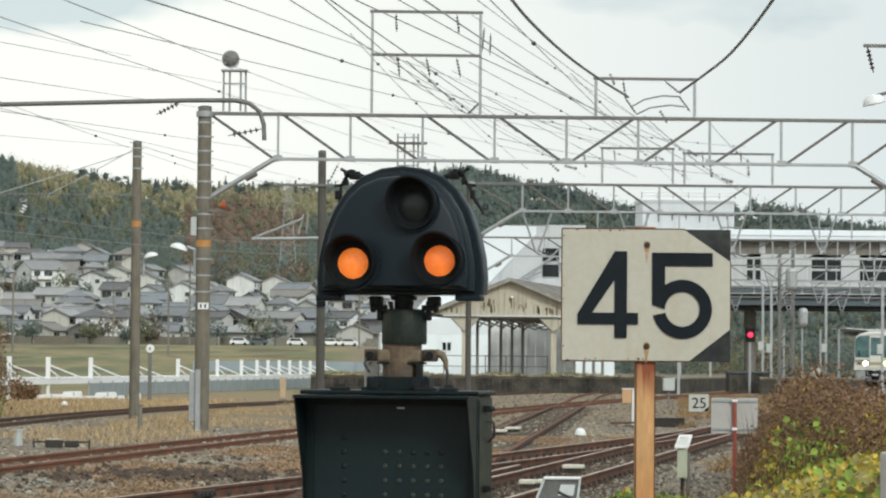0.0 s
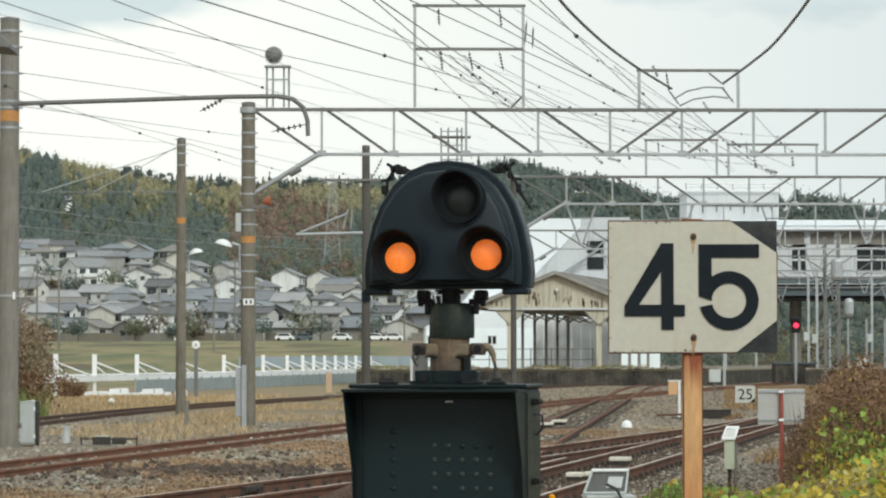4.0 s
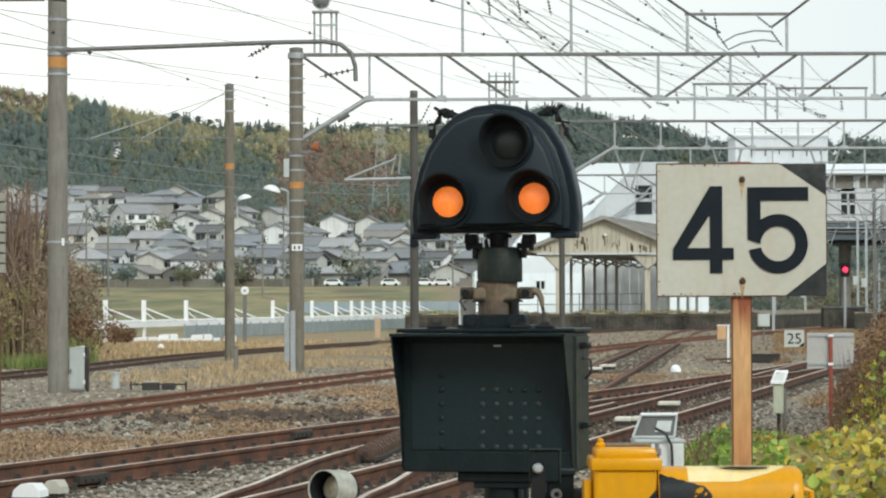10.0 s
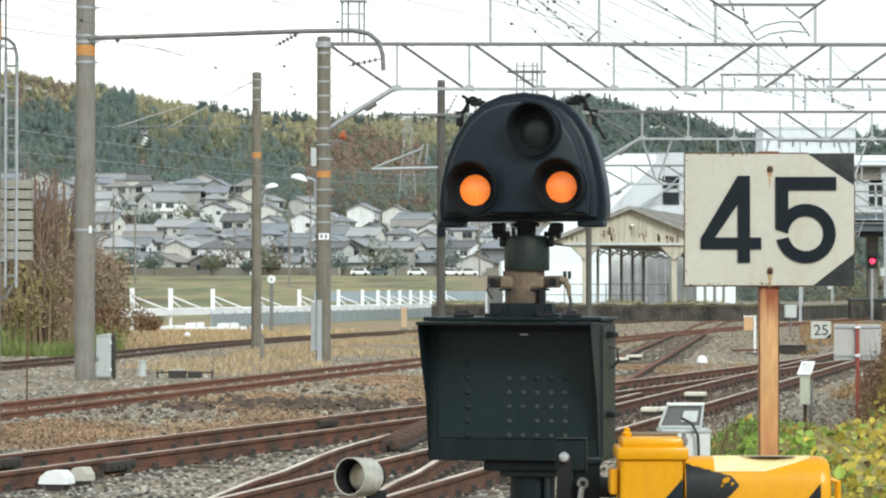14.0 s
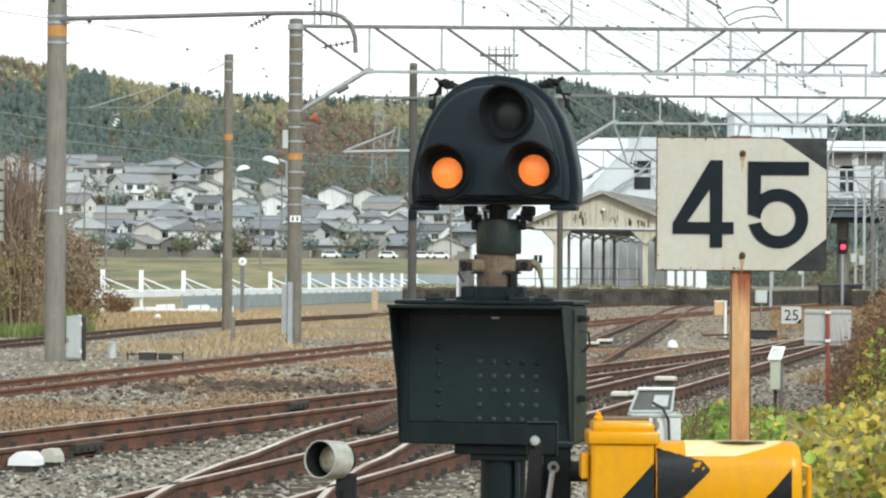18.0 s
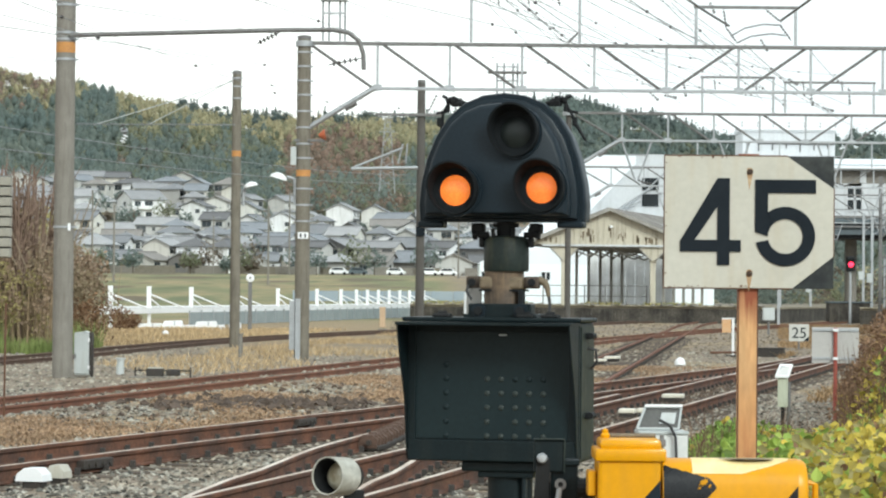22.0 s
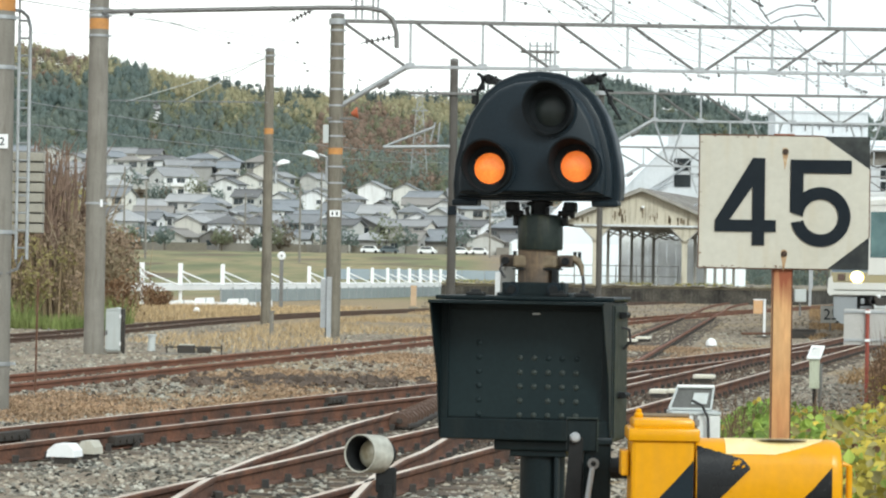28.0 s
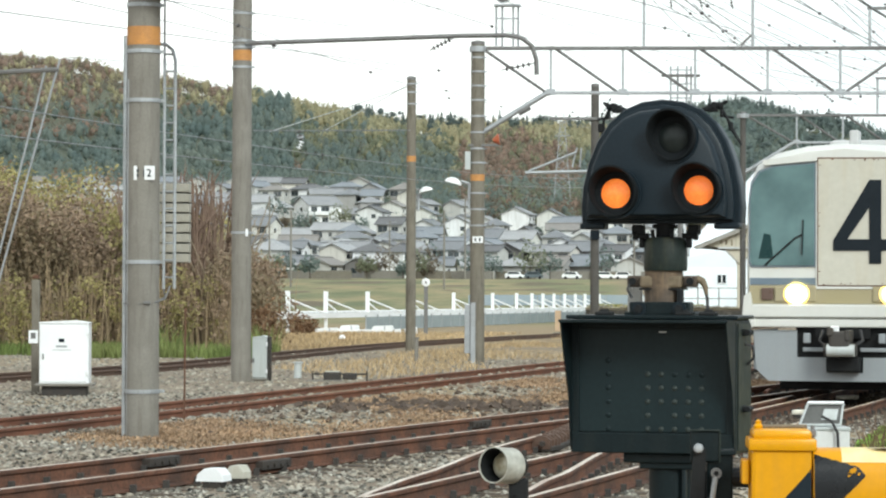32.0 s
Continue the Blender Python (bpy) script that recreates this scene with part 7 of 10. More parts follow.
def build_shed():
    s = thing("platform_shed", (11.74, 178.0, 1.0), "old cream timber platform canopy with a peeling gable", "platform shed")
    ap, ev, hw = 6.08, 3.95, 5.02

    def along(x, y):
        return x + SX * y
    L, bay = 21.5, 3.79
    g = Mesh().prism([(-hw, ev), (-hw + 1.06, ev - 0.24), (-1.8, ev - 0.24), (1.8, ev - 0.24), (hw - 1.06, ev - 0.24), (hw, ev), (0, ap - 0.12)], 0, 0.12)
    part("gable_board", g, M_creamwood, s, "cream gable boards with dark peeling streaks")
    for i in range(16):
        x = -hw + 0.45 + (2 * hw - 0.9) * i / 15
        zt = ap - 0.2 - (ap - ev) * abs(x) / hw
        part("batten", Mesh().box(x, -0.02, (zt + ev - 0.2) / 2, 0.05, 0.04, max(0.1, zt - ev + 0.2)), M_creamwood, s)
    random.seed(5)
    for i in range(30):
        x = random.choice((-1.5, -1.1, 0.3, 0.7, 1.9, 2.6, -3.6)) + random.uniform(-0.35, 0.35)
        z = ev + random.uniform(0.0, 0.85) * (1 - abs(x) / 4.8)
        part("peeled_patch", Mesh().box(x, -0.006, z, random.uniform(0.05, 0.17), 0.008, random.uniform(0.15, 0.55)), M_olive, s, "bare weathered wood")
    part("tie_beam", Mesh().box(0.2, -0.05, ev - 0.22, 8.7, 0.2, 0.12, 0.01), M_greyclad, s)
    for k in (-1, 1):
        n = 8
        for i in range(n):
            ya, yb = L * i / n - 0.5, L * (i + 1) / n - 0.5
            v = [(along(0, ya), ya, ap), (along(k * (hw + 0.5), ya), ya, ev - 0.15), (along(k * (hw + 0.5), yb), yb, ev - 0.15), (along(0, yb), yb, ap)]
            me = Mesh().add(v + [(x, y, z - 0.1) for x, y, z in v], [(0, 1, 2, 3), (7, 6, 5, 4), (0, 4, 5, 1), (1, 5, 6, 2), (2, 6, 7, 3), (3, 7, 4, 0)])
            part("roof_sheet", me, M_oldroof, s)
        part("barge_board", Mesh().add([(0, -0.52, ap), (k * (hw + 0.5), -0.52, ev - 0.15), (k * (hw + 0.5), -0.52, ev - 0.35), (0, -0.52, ap - 0.2), (0, -0.44, ap), (k * (hw + 0.5), -0.44, ev - 0.15), (k * (hw + 0.5), -0.44, ev - 0.35), (0, -0.44, ap - 0.2)],
                                       [(0, 1, 2, 3), (7, 6, 5, 4), (0, 4, 5, 1), (3, 2, 6, 7)]), M_olivepost, s)
        for i in range(6):
            y = 0.3 + bay * i
            x = along(2.66 if k > 0 else -2.85, y)
            part("pillar", Mesh().box(x, y, (ev - 0.2) / 2, 0.34 if i == 0 else 0.18, 0.2, ev - 0.2, 0.01), M_creamwood if i == 0 else M_olivepost, s, "cream timber pillar" if i == 0 else "dark timber pillar")
            if i == 0:
                part("bracket_board", Mesh().prism([(x - 0.12, ev - 1.12), (x + 0.12, ev - 1.12), (x + 0.95, ev - 0.3), (x - 0.95, ev - 0.3)], y - 0.24, y - 0.12), M_creamwood, s, "boarded cream bracket at a pillar head")
                part("bracket_board_edge", Mesh().cyl((x + 0.12, y - 0.26, ev - 1.12), (x + 0.95, y - 0.26, ev - 0.3), 0.05, n=6).cyl((x - 0.12, y - 0.26, ev - 1.12), (x - 0.95, y - 0.26, ev - 0.3), 0.05, n=6), M_olivepost, s)
                part("pillar_cap", Mesh().box(x, y, ev - 1.16, 0.46, 0.36, 0.12, 0.02), M_creamwood, s)
            else:
                part("strut", Mesh().cyl((x - 0.75 * k, y, ev - 0.25), (x, y, ev - 0.95), 0.05, n=6), M_olivepost, s)
            if k > 0:
                part("truss_bar", Mesh().cyl((along(-2.6, y), y + 0.3, ev - 0.35), (along(-1.3, y), y + 0.3, ev - 0.85), 0.05, n=5).cyl((along(-1.3, y), y + 0.3, ev - 0.85), (along(0.0, y), y + 0.3, ev - 0.35), 0.05, n=5).cyl((along(0.0, y), y + 0.3, ev - 0.35), (along(1.3, y), y + 0.3, ev - 0.85), 0.05, n=5), M_olivepost, s)
            part("cross_beam", Mesh().box(along(0, y), y, ev - 0.3, 5.6, 0.14, 0.16), M_olivepost, s) if k > 0 else None
    for i in range(9):
        part("screen_panel", Mesh().box(0.45 + 0.66 * i, 24.2, 1.8 - 0.06 * (i % 3), 0.64, 0.06, 3.6 - 0.12 * (i % 3)), M_screenwall, s, "grey weathered screen panel")
    part("gable_lamp", Mesh().lathe([(1e-6, -0.1), (0.1, -0.05), (0.1, 0.05), (1e-6, 0.1)], 12, Matrix.Translation((0.1, -0.15, ev + 0.95))), M_whitebright, s, smooth=True)
    # pale shed wall beyond the pillars
    b = thing("white_depot_shed", (14.15, 211.0, -0.07), "pale blue-white clad depot shed with small windows", "depot building")
    b.scale = (1.04, 1.0, 1.04)
    part("wall", Mesh().box(-1.3, 0, 1.9, 16.2, 8.0, 3.8), M_palewall, b)
    roof = Mesh().prism([(-9.5, 3.78), (6.9, 3.78), (6.4, 4.6), (4.6, 5.3), (-4.2, 5.3), (-5.4, 4.9), (-9.2, 4.0)], -4.01, 4.2)
    part("roof", roof, M_whiteroof, b)
    for x in (-9.0, -4.85):
        wdw = part("window", Mesh().box(x, -4.02, 2.95, 0.55, 0.06, 0.55), M_bridgeglass, b)
        part("window_frame", Mesh().box(x, -4.05, 3.25, 0.65, 0.04, 0.06).box(x, -4.05, 2.65, 0.65, 0.04, 0.06).box(x, -4.05, 2.95, 0.08, 0.04, 0.55), M_whitebright, wdw)
    for i in range(21):
        part("cladding_rib", Mesh().box(-9.1 + 0.77 * i, -4.02, 1.9, 0.04, 0.05, 3.7), M_palewall, b)
    # fence at the platform end
    f = thing("platform_fence", (3.77, 177.5, 1.0), "thin steel fence at the platform end", "fence")
    for i in range(9):
        part("post", Mesh().cyl((i * 1.3, 0.2 * i, 0), (i * 1.3, 0.2 * i, 1.3), 0.035, n=6), M_galv_dark, f)
    for z in (0.6, 1.25):
        part("rail", Mesh().cyl((0, 0, z), (10.4, 1.6, z), 0.025, n=6), M_galv_dark, f)


M_screenwall = mat("weathered_screen_sheet", (0.78, 0.8, 0.81), 0.7, second=(0.52, 0.53, 0.52), amount=0.8, scale=0.9, grain=0.12, streak=(0.62, 0.64, 0.66), streak_amount=0.6)
M_olivepost = mat("grey_timber_post", (0.32, 0.31, 0.285), 0.85, second=(0.2, 0.18, 0.155), scale=2, grain=0.2)
build_shed()


# ---------------------------------------------------------------- footbridge station


M_towerwall = mat("dulled_white_panel", (0.62, 0.64, 0.66), 0.6, second=(0.54, 0.56, 0.58), scale=0.5, fine=9, grain=0.08, streak=(0.4, 0.4, 0.4), streak_amount=0.3)


def build_bridge():
    b = thing("station_bridge", (0, 240.0, 0.0), "grey-white station building bridging the tracks with paired dark windows", "station building")
    x0, x1 = 17.6, 78.0
    xm, w = (x0 + x1) / 2, x1 - x0
    part("girder", Mesh().box(xm, -0.3, 7.2, w, 9.0, 0.8).box(xm, -0.6, 7.95, w, 9.4, 0.3), M_girder, b, "dark grey bridge girders")
    part("soffit_beam", Mesh().box(xm, 0, 6.68, w, 8.9, 0.36), M_black_matt, b, "black soffit beam under the girders")
    part("ledge", Mesh().box(xm, -4.9, 8.25, w, 0.5, 0.2).box(xm, -4.95, 7.45, w, 0.3, 0.12), M_galv_dark, b)
    # wall panels between windows
    wins = [(20.2, 1.0), (23.9, 1.0), (28.5, 1.0), (35.6, 1.1), (41.6, 2.4), (45.6, 2.4), (50.5, 2.4), (56.5, 2.4), (62.5, 2.4), (68.5, 2.4)]
    xs = x0
    for cx, ww in wins:
        a, c = cx - ww / 2, cx + ww / 2
        part("wall_panel", Mesh().box((xs + a) / 2, -4.5, 9.65, a - xs - 0.03, 0.25, 2.7, 0.02), M_greyclad, b)
        part("wall_panel", Mesh().box(cx, -4.5, 8.45, ww, 0.25, 0.3), M_greyclad, b)
        wd = part("window", Mesh().box(cx, -4.45, 9.7, ww, 0.08, 2.1), M_bridgeglass, b)
        part("window_frame", Mesh().box(cx, -4.56, 9.75, ww, 0.1, 0.18).box(cx, -4.56, 10.7, ww, 0.1, 0.12).box(cx, -4.56, 8.7, ww, 0.1, 0.1).box(cx, -4.56, 9.7, 0.12, 0.1, 2.1), M_greyclad, wd)
        xs = c
    part("wall_panel", Mesh().box((xs + x1) / 2, -4.5, 9.65, x1 - xs, 0.25, 2.7), M_greyclad, b)
    part("upper_band", Mesh().box(xm, -4.3, 11.55, w, 0.3, 1.1), M_concrete, b, "grey upper wall band")
    for i in range(24):
        part("mullion", Mesh().box(x0 + 1.2 + i * 2.5, -4.5, 11.55, 0.5, 0.14, 1.0), M_greyclad, b)
    part("back_wall", Mesh().box(xm, 4.4, 10.2, w, 0.3, 4.4), M_greyclad, b)
    part("roof", Mesh().prism([(x0 - 0.5, 12.2), (x1, 12.2), (x1, 12.45), (x0 - 0.5, 12.45)], -5.4, 5.4).box(xm, -4.0, 12.75, w, 2.2, 0.5, 0.1), M_whiteroof, b, "bright white metal roof")
    # dark strip paints the shade under the roof edge
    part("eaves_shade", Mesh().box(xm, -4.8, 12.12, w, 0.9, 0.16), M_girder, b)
    for x in (22.0, 36.0, 49.0, 63.0):
        part("column", Mesh().cyl((x, 0, 0), (x, 0, 6.6), 0.5, n=14), M_concrete, b, smooth=True)
    tw = thing("bridge_tower", (30.6, 241.5, 12.4), "white plant tower with roof rails on the station roof", "roof tower")
    part("case", Mesh().box(0, 0, 1.55, 7.7, 5.5, 3.1, 0.05), M_towerwall, tw)
    part("cornice", Mesh().box(0, 0, 3.02, 7.9, 5.7, 0.18, 0.03), M_greyclad, tw, "grey shaded cornice")
    part("parapet", Mesh().box(0, 0, 3.22, 8.0, 5.8, 0.2, 0.04), M_whitebright, tw, "bright white parapet")
    for z in (3.55, 3.8):
        part("roof_rail", Mesh().cyl((-3.9, -2.8, z), (3.9, -2.8, z), 0.07, n=6), M_whitebright, tw)
    for k in range(7):
        part("rail_post", Mesh().cyl((-3.9 + 1.3 * k, -2.8, 3.3), (-3.9 + 1.3 * k, -2.8, 3.85), 0.05, n=6), M_galv, tw)
    part("pipe_run", Mesh().cyl((-2.6, -2.82, 2.0), (3.8, -2.82, 1.95), 0.06, n=6), M_galv_dark, tw)
    for k in range(6):
        part("pipe_drop", Mesh().cyl((-2.5 + 1.15 * k, -2.82, 2.0), (-2.5 + 1.15 * k, -2.82, 1.35 + 0.12 * (k % 3)), 0.05, n=6), M_galv_dark, tw)
    part("vent_band", Mesh().box(1.9, -2.78, 0.55, 3.4, 0.1, 0.14), M_girder, tw)
    st = thing("covered_stairs", (0, 215.0, 0), "white covered stairway climbing to the station bridge", "covered stairs")
    part("roof", Mesh().prism([(7.0, 5.6), (12.8, 12.0), (15.9, 12.0), (15.9, 11.4), (9.4, 4.6), (7.0, 4.6)], -3, 3), M_whiteroof, st)
    part("side_wall", Mesh().prism([(9.4, 4.6), (15.9, 11.4), (19.0, 11.6), (19.0, 6.6), (12.0, 1.2), (9.4, 1.2)], -2.7, 2.7), M_greyclad, st)
    part("landing", Mesh().prism([(14.5, 6.4), (19.6, 6.4), (19.6, 12.1), (15.9, 12.1)], -2.5, 24.0), M_greyclad, st)
    for z in (8.7, 9.9):
        wd = part("window", Mesh().box(17.0, -2.75, z, 1.2, 0.1, 0.9), M_bridgeglass, st)
    for k in range(5):
        part("lattice_bar", Mesh().cyl((9.6 + 1.4 * k, -3.1, 6.0 + 0.5 * k), (14.5 + 0.9 * k, -3.1, 6.4 + 1.1 * k), 0.06, n=6), M_galv, st)
    # signals and masts by the platforms
    rs = thing("red_colour_signal", (27.0, 180.0, 0), "station colour-light signal showing red on a slim grey post", "railway signal")
    part("head", Mesh().box(0, 0, 3.75, 0.55, 0.3, 0.95, 0.08), M_black_matt, rs)
    part("lens", Mesh().lathe([(0.17, 0), (0.14, 0.04), (1e-6, 0.06)], 16, Matrix.Translation((0, -0.16, 3.72)) @ Matrix.Rotation(radians(90), 4, "X")), M_redlamp, rs, "red lit lens", smooth=True)
    part("post", Mesh().cyl((0, 0.1, 0), (0, 0.1, 3.4), 0.09, n=10), M_galv, rs, smooth=True)
    part("hood", Mesh().box(0, -0.3, 4.02, 0.5, 0.35, 0.05), M_black_matt, rs)
    lm = thing("lattice_mast", (24.4, 150.0, 0), "grey lattice catenary mast with pale round boxes", "lattice mast")
    for dx in (-0.35, 0.35):
        for dy in (-0.3, 0.3):
            part("leg", Mesh().box(dx, dy, 4.0, 0.08, 0.08, 8.0), M_galv_dark, lm)
    for k in range(14):
        part("lacing", Mesh().cyl((-0.35, -0.3, 0.4 + 0.55 * k), (0.35, -0.3, 0.95 + 0.55 * k), 0.035, n=5), M_galv_dark, lm)
    part("round_box", Mesh().box(0.2, -0.5, 6.3, 0.6, 0.5, 1.2, 0.2), M_galv, lm)
    part("round_box", Mesh().box(0.85, -0.3, 4.3, 0.5, 0.5, 1.0, 0.2), M_galv, lm)
    # dark kiosk and clutter at the platform's end
    kb = thing("platform_kiosk", (26.6, 185.0, 0.0), "dark low store with a flat roof at the platform end", "kiosk")
    part("wall", Mesh().box(1.0, 0, 0.65, 2.6, 1.6, 1.3), M_wallstain, kb)
    part("roof", Mesh().box(1.0, 0, 1.35, 2.8, 1.8, 0.1), M_girder, kb)
    for x in (30.1, 31.3, 32.5, 33.7):
        gp = thing("platform_post", (x, 186.0, 1.0), "slim grey platform post", "post", "platform posts")
        part("shaft", Mesh().cyl((0, 0, 0), (0, 0, 3.2), 0.07, n=8), M_galv, gp, smooth=True)
        part("cap", Mesh().cyl((0, 0, 3.2), (0, 0, 3.28), 0.11, n=8), M_galv_dark, gp)
    for i in (1,):
        ns = thing("lineside_box", (13.7 + 1.5 * i, 118 + 7 * i, 0), "small grey box on a post beside the tracks", "equipment box", "boxes along the tracks")
        part("case", Mesh().box(0, 0, 0.8 + 0.1 * (i % 3), 0.5, 0.35, 0.55, 0.03), M_greybox if i % 2 else M_greyclad, ns)
        part("leg", Mesh().cyl((0, 0, 0), (0, 0, 0.6), 0.05, n=8), M_galv_dark, ns)

    wb = thing("white_board_post", (2.2, 125.0, 0), "plain white board standing at the end of the fence", "board")
    part("board", Mesh().box(0, 0, 0.95, 0.5, 0.1, 1.5, 0.01), M_greyclad, wb)
    part("foot", Mesh().box(0, 0, 0.1, 0.3, 0.2, 0.2), M_concrete, wb)
    # canopies and low buildings seen under the bridge
    for j, (x0, y0, n) in enumerate(((41.5, 215.0, 6),)):
        cp = thing("platform_canopy", (x0, y0, 1.0), "long grey platform canopy on paired steel posts", "platform canopy", "platform canopies")
        for i in range(n):
            y = 6.0 * i
            x = SX * y
            part("post", Mesh().box(x, y, 1.65, 0.18, 0.18, 3.3), M_galv_dark, cp)
            part("cross_beam", Mesh().box(x, y, 3.3, 4.4, 0.16, 0.2), M_galv_dark, cp)
            part("roof_sheet", Mesh().prism([(x - 2.5, 3.6), (x, 3.42), (x + 2.5, 3.6), (x + 2.5, 3.68), (x, 3.5), (x - 2.5, 3.68)], y - 3.0, y + 3.0), M_greyclad, cp)
        for k in (4, 14, 22):
            part("sign_box", Mesh().box(SX * k, k - 0.1, 2.7, 1.5, 0.14, 0.35), M_whitebright, cp, "white hanging sign box")
    an = thing("station_annex", (82.0, 345.0, 0), "low grey station annex with dark openings beyond the bridge", "station building")
    part("wall", Mesh().box(0, 0, 2.6, 40.0, 8.0, 5.2), M_annexwall, an)
    part("roof", Mesh().box(0, 0, 5.3, 41.0, 9.0, 0.3), M_galv_dark, an)
    for i in range(12):
        part("opening", Mesh().box(-17.6 + 3.2 * i, -4.03, 1.9 if i % 3 else 2.4, 1.8, 0.08, 2.2), M_glassdark, an)
    for i in range(9):
        part("pier", Mesh().box(-18.8 + 4.7 * i, -4.3, 2.6, 0.4, 0.5, 5.0), M_concrete, an)


build_bridge()

# ---------------------------------------------------------------- the village on the slope
def mats(base_name, cols, rough, **kw):
    return [mat(base_name, c, rough, **kw) for c in cols]


M_walls = mats("house_render", ((0.7, 0.71, 0.71), (0.6, 0.58, 0.53), (0.5, 0.5, 0.48), (0.8, 0.81, 0.82), (0.36, 0.355, 0.35), (0.66, 0.655, 0.62), (0.16, 0.155, 0.15)), 0.8, scale=0.3, fine=6, grain=0.06, streak=(0.3, 0.28, 0.25), streak_amount=0.35)
M_roofs = mats("house_tiles", ((0.2, 0.21, 0.225), (0.27, 0.275, 0.285), (0.13, 0.132, 0.138), (0.35, 0.355, 0.365), (0.24, 0.225, 0.21), (0.22, 0.24, 0.265)), 0.55, scale=0.5, fine=5, grain=0.2, bump=0.02, bump_scale=4)
M_frame = mat("house_window_frame", (0.3, 0.29, 0.28), 0.5, scale=2)


def gable(me, w, d, z0, rise, over, thick=0.18):
    """Two roof planes with the ridge along x, as one Mesh."""
    hw, hd = w / 2 + over, d / 2 + over
    for k in (-1, 1):
        drop = rise * over / (d / 2)
        v = [(-hw, 0, z0 + rise), (hw, 0, z0 + rise), (hw, k * hd, z0 - drop), (-hw, k * hd, z0 - drop)]
        v += [(x, y, z - thick) for x, y, z in v]
        f = [(0, 3, 2, 1), (4, 5, 6, 7), (3, 7, 6, 2), (0, 4, 7, 3), (1, 2, 6, 5)]
        me.add(v, f if k < 0 else [t[::-1] for t in f])
    me.cyl((-hw, 0, z0 + rise + 0.05), (hw, 0, z0 + rise + 0.05), 0.16, n=6)
    return me


def hip(me, w, d, z0, rise, over):
    hw, hd, r = w / 2 + over, d / 2 + over, max(0.2, w / 2 - d / 2)
    zb = z0 - rise * over / (d / 2)
    v = [(-hw, -hd, zb), (hw, -hd, zb), (hw, hd, zb), (-hw, hd, zb), (-r, 0, z0 + rise), (r, 0, z0 + rise), (-hw, -hd, zb - 0.16), (hw, -hd, zb - 0.16), (hw, hd, zb - 0.16), (-hw, hd, zb - 0.16)]
    me.add(v, [(0, 1, 5, 4), (1, 2, 5), (2, 3, 4, 5), (3, 0, 4), (0, 6, 7, 1), (1, 7, 8, 2), (2, 8, 9, 3), (3, 9, 6, 0), (9, 8, 7, 6)])
    me.cyl((-r, 0, z0 + rise + 0.05), (r, 0, z0 + rise + 0.05), 0.15, n=6)
    return me


def house(x, y, w, d, storeys, turn, wall, roof, shape, label, rng, lower=True):
    z = gz(x, y)
    h = thing("house", (x, y, z - 0.3), label, "house", "houses of the village", turn=turn)
    hh = 2.75 * storeys + 0.4
    me = Mesh().box(0, 0, hh / 2, w, d, hh)
    rise = d * rng.uniform(0.2, 0.27)
    if shape == "gable":
        me.prism([(-d / 2, 0), (d / 2, 0), (0, rise * 0.97)], -w / 2 + 0.01, w / 2 - 0.01, Matrix.Translation((0, 0, hh)) @ Matrix.Rotation(radians(90), 4, "Z"))
    part("wall", me, wall, h)
    rf = Mesh()
    (gable if shape == "gable" else hip)(rf, w, d, hh, rise, 0.55)
    part("roof", rf, roof, h)
    if lower and storeys == 2:
        lw, lz = w * rng.uniform(0.45, 0.8), 2.75
        lx = rng.uniform(-0.5, 0.5) * (w - lw) * 1.3
        part("annex", Mesh().box(lx, -d / 2 - 0.8, lz / 2, lw, 1.9, lz), wall, h)
        v = [(lx - lw / 2 - 0.4, -d / 2 - 2.2, lz), (lx + lw / 2 + 0.4, -d / 2 - 2.2, lz), (lx + lw / 2 + 0.4, -d / 2, lz + 0.75), (lx - lw / 2 - 0.4, -d / 2, lz + 0.75)]
        part("lean_to_roof", Mesh().add(v + [(a, b, c - 0.15) for a, b, c in v], [(0, 1, 2, 3), (7, 6, 5, 4), (0, 4, 5, 1), (0, 3, 7, 4), (1, 5, 6, 2)]), roof, h)
    for s in range(storeys):
        zc = 1.55 + 2.75 * s + 0.2
        n = max(2, int(w / 2.9))
        for i in range(n):
            if rng.random() < 0.22:
                continue
            ww, wh = rng.choice(((1.6, 1.1), (1.7, 1.3), (0.8, 0.9), (2.3, 1.5)))
            cx = -w / 2 + w * (i + 0.5) / n
            wd = part("window", Mesh().box(cx, -d / 2 - 0.01, zc, ww, 0.08, wh), M_glassdark, h)
            part("window_frame", Mesh().box(cx, -d / 2 - 0.05, zc + wh / 2, ww + 0.16, 0.08, 0.09).box(cx, -d / 2 - 0.05, zc - wh / 2, ww + 0.16, 0.1, 0.09).box(cx, -d / 2 - 0.05, zc, 0.07, 0.06, wh), M_frame, wd)
        for k in (-1, 1):
            if rng.random() < 0.6:
                part("window", Mesh().box(k * (w / 2 + 0.01), rng.uniform(-0.2, 0.2) * d, zc, 0.08, 1.1, 1.0), M_glassdark, h)
    if storeys == 2 and rng.random() < 0.45:
        part("balcony", Mesh().box(rng.uniform(-0.2, 0.2) * w, -d / 2 - 0.5, 3.5, w * 0.45, 0.9, 0.9), wall, h)
    return h


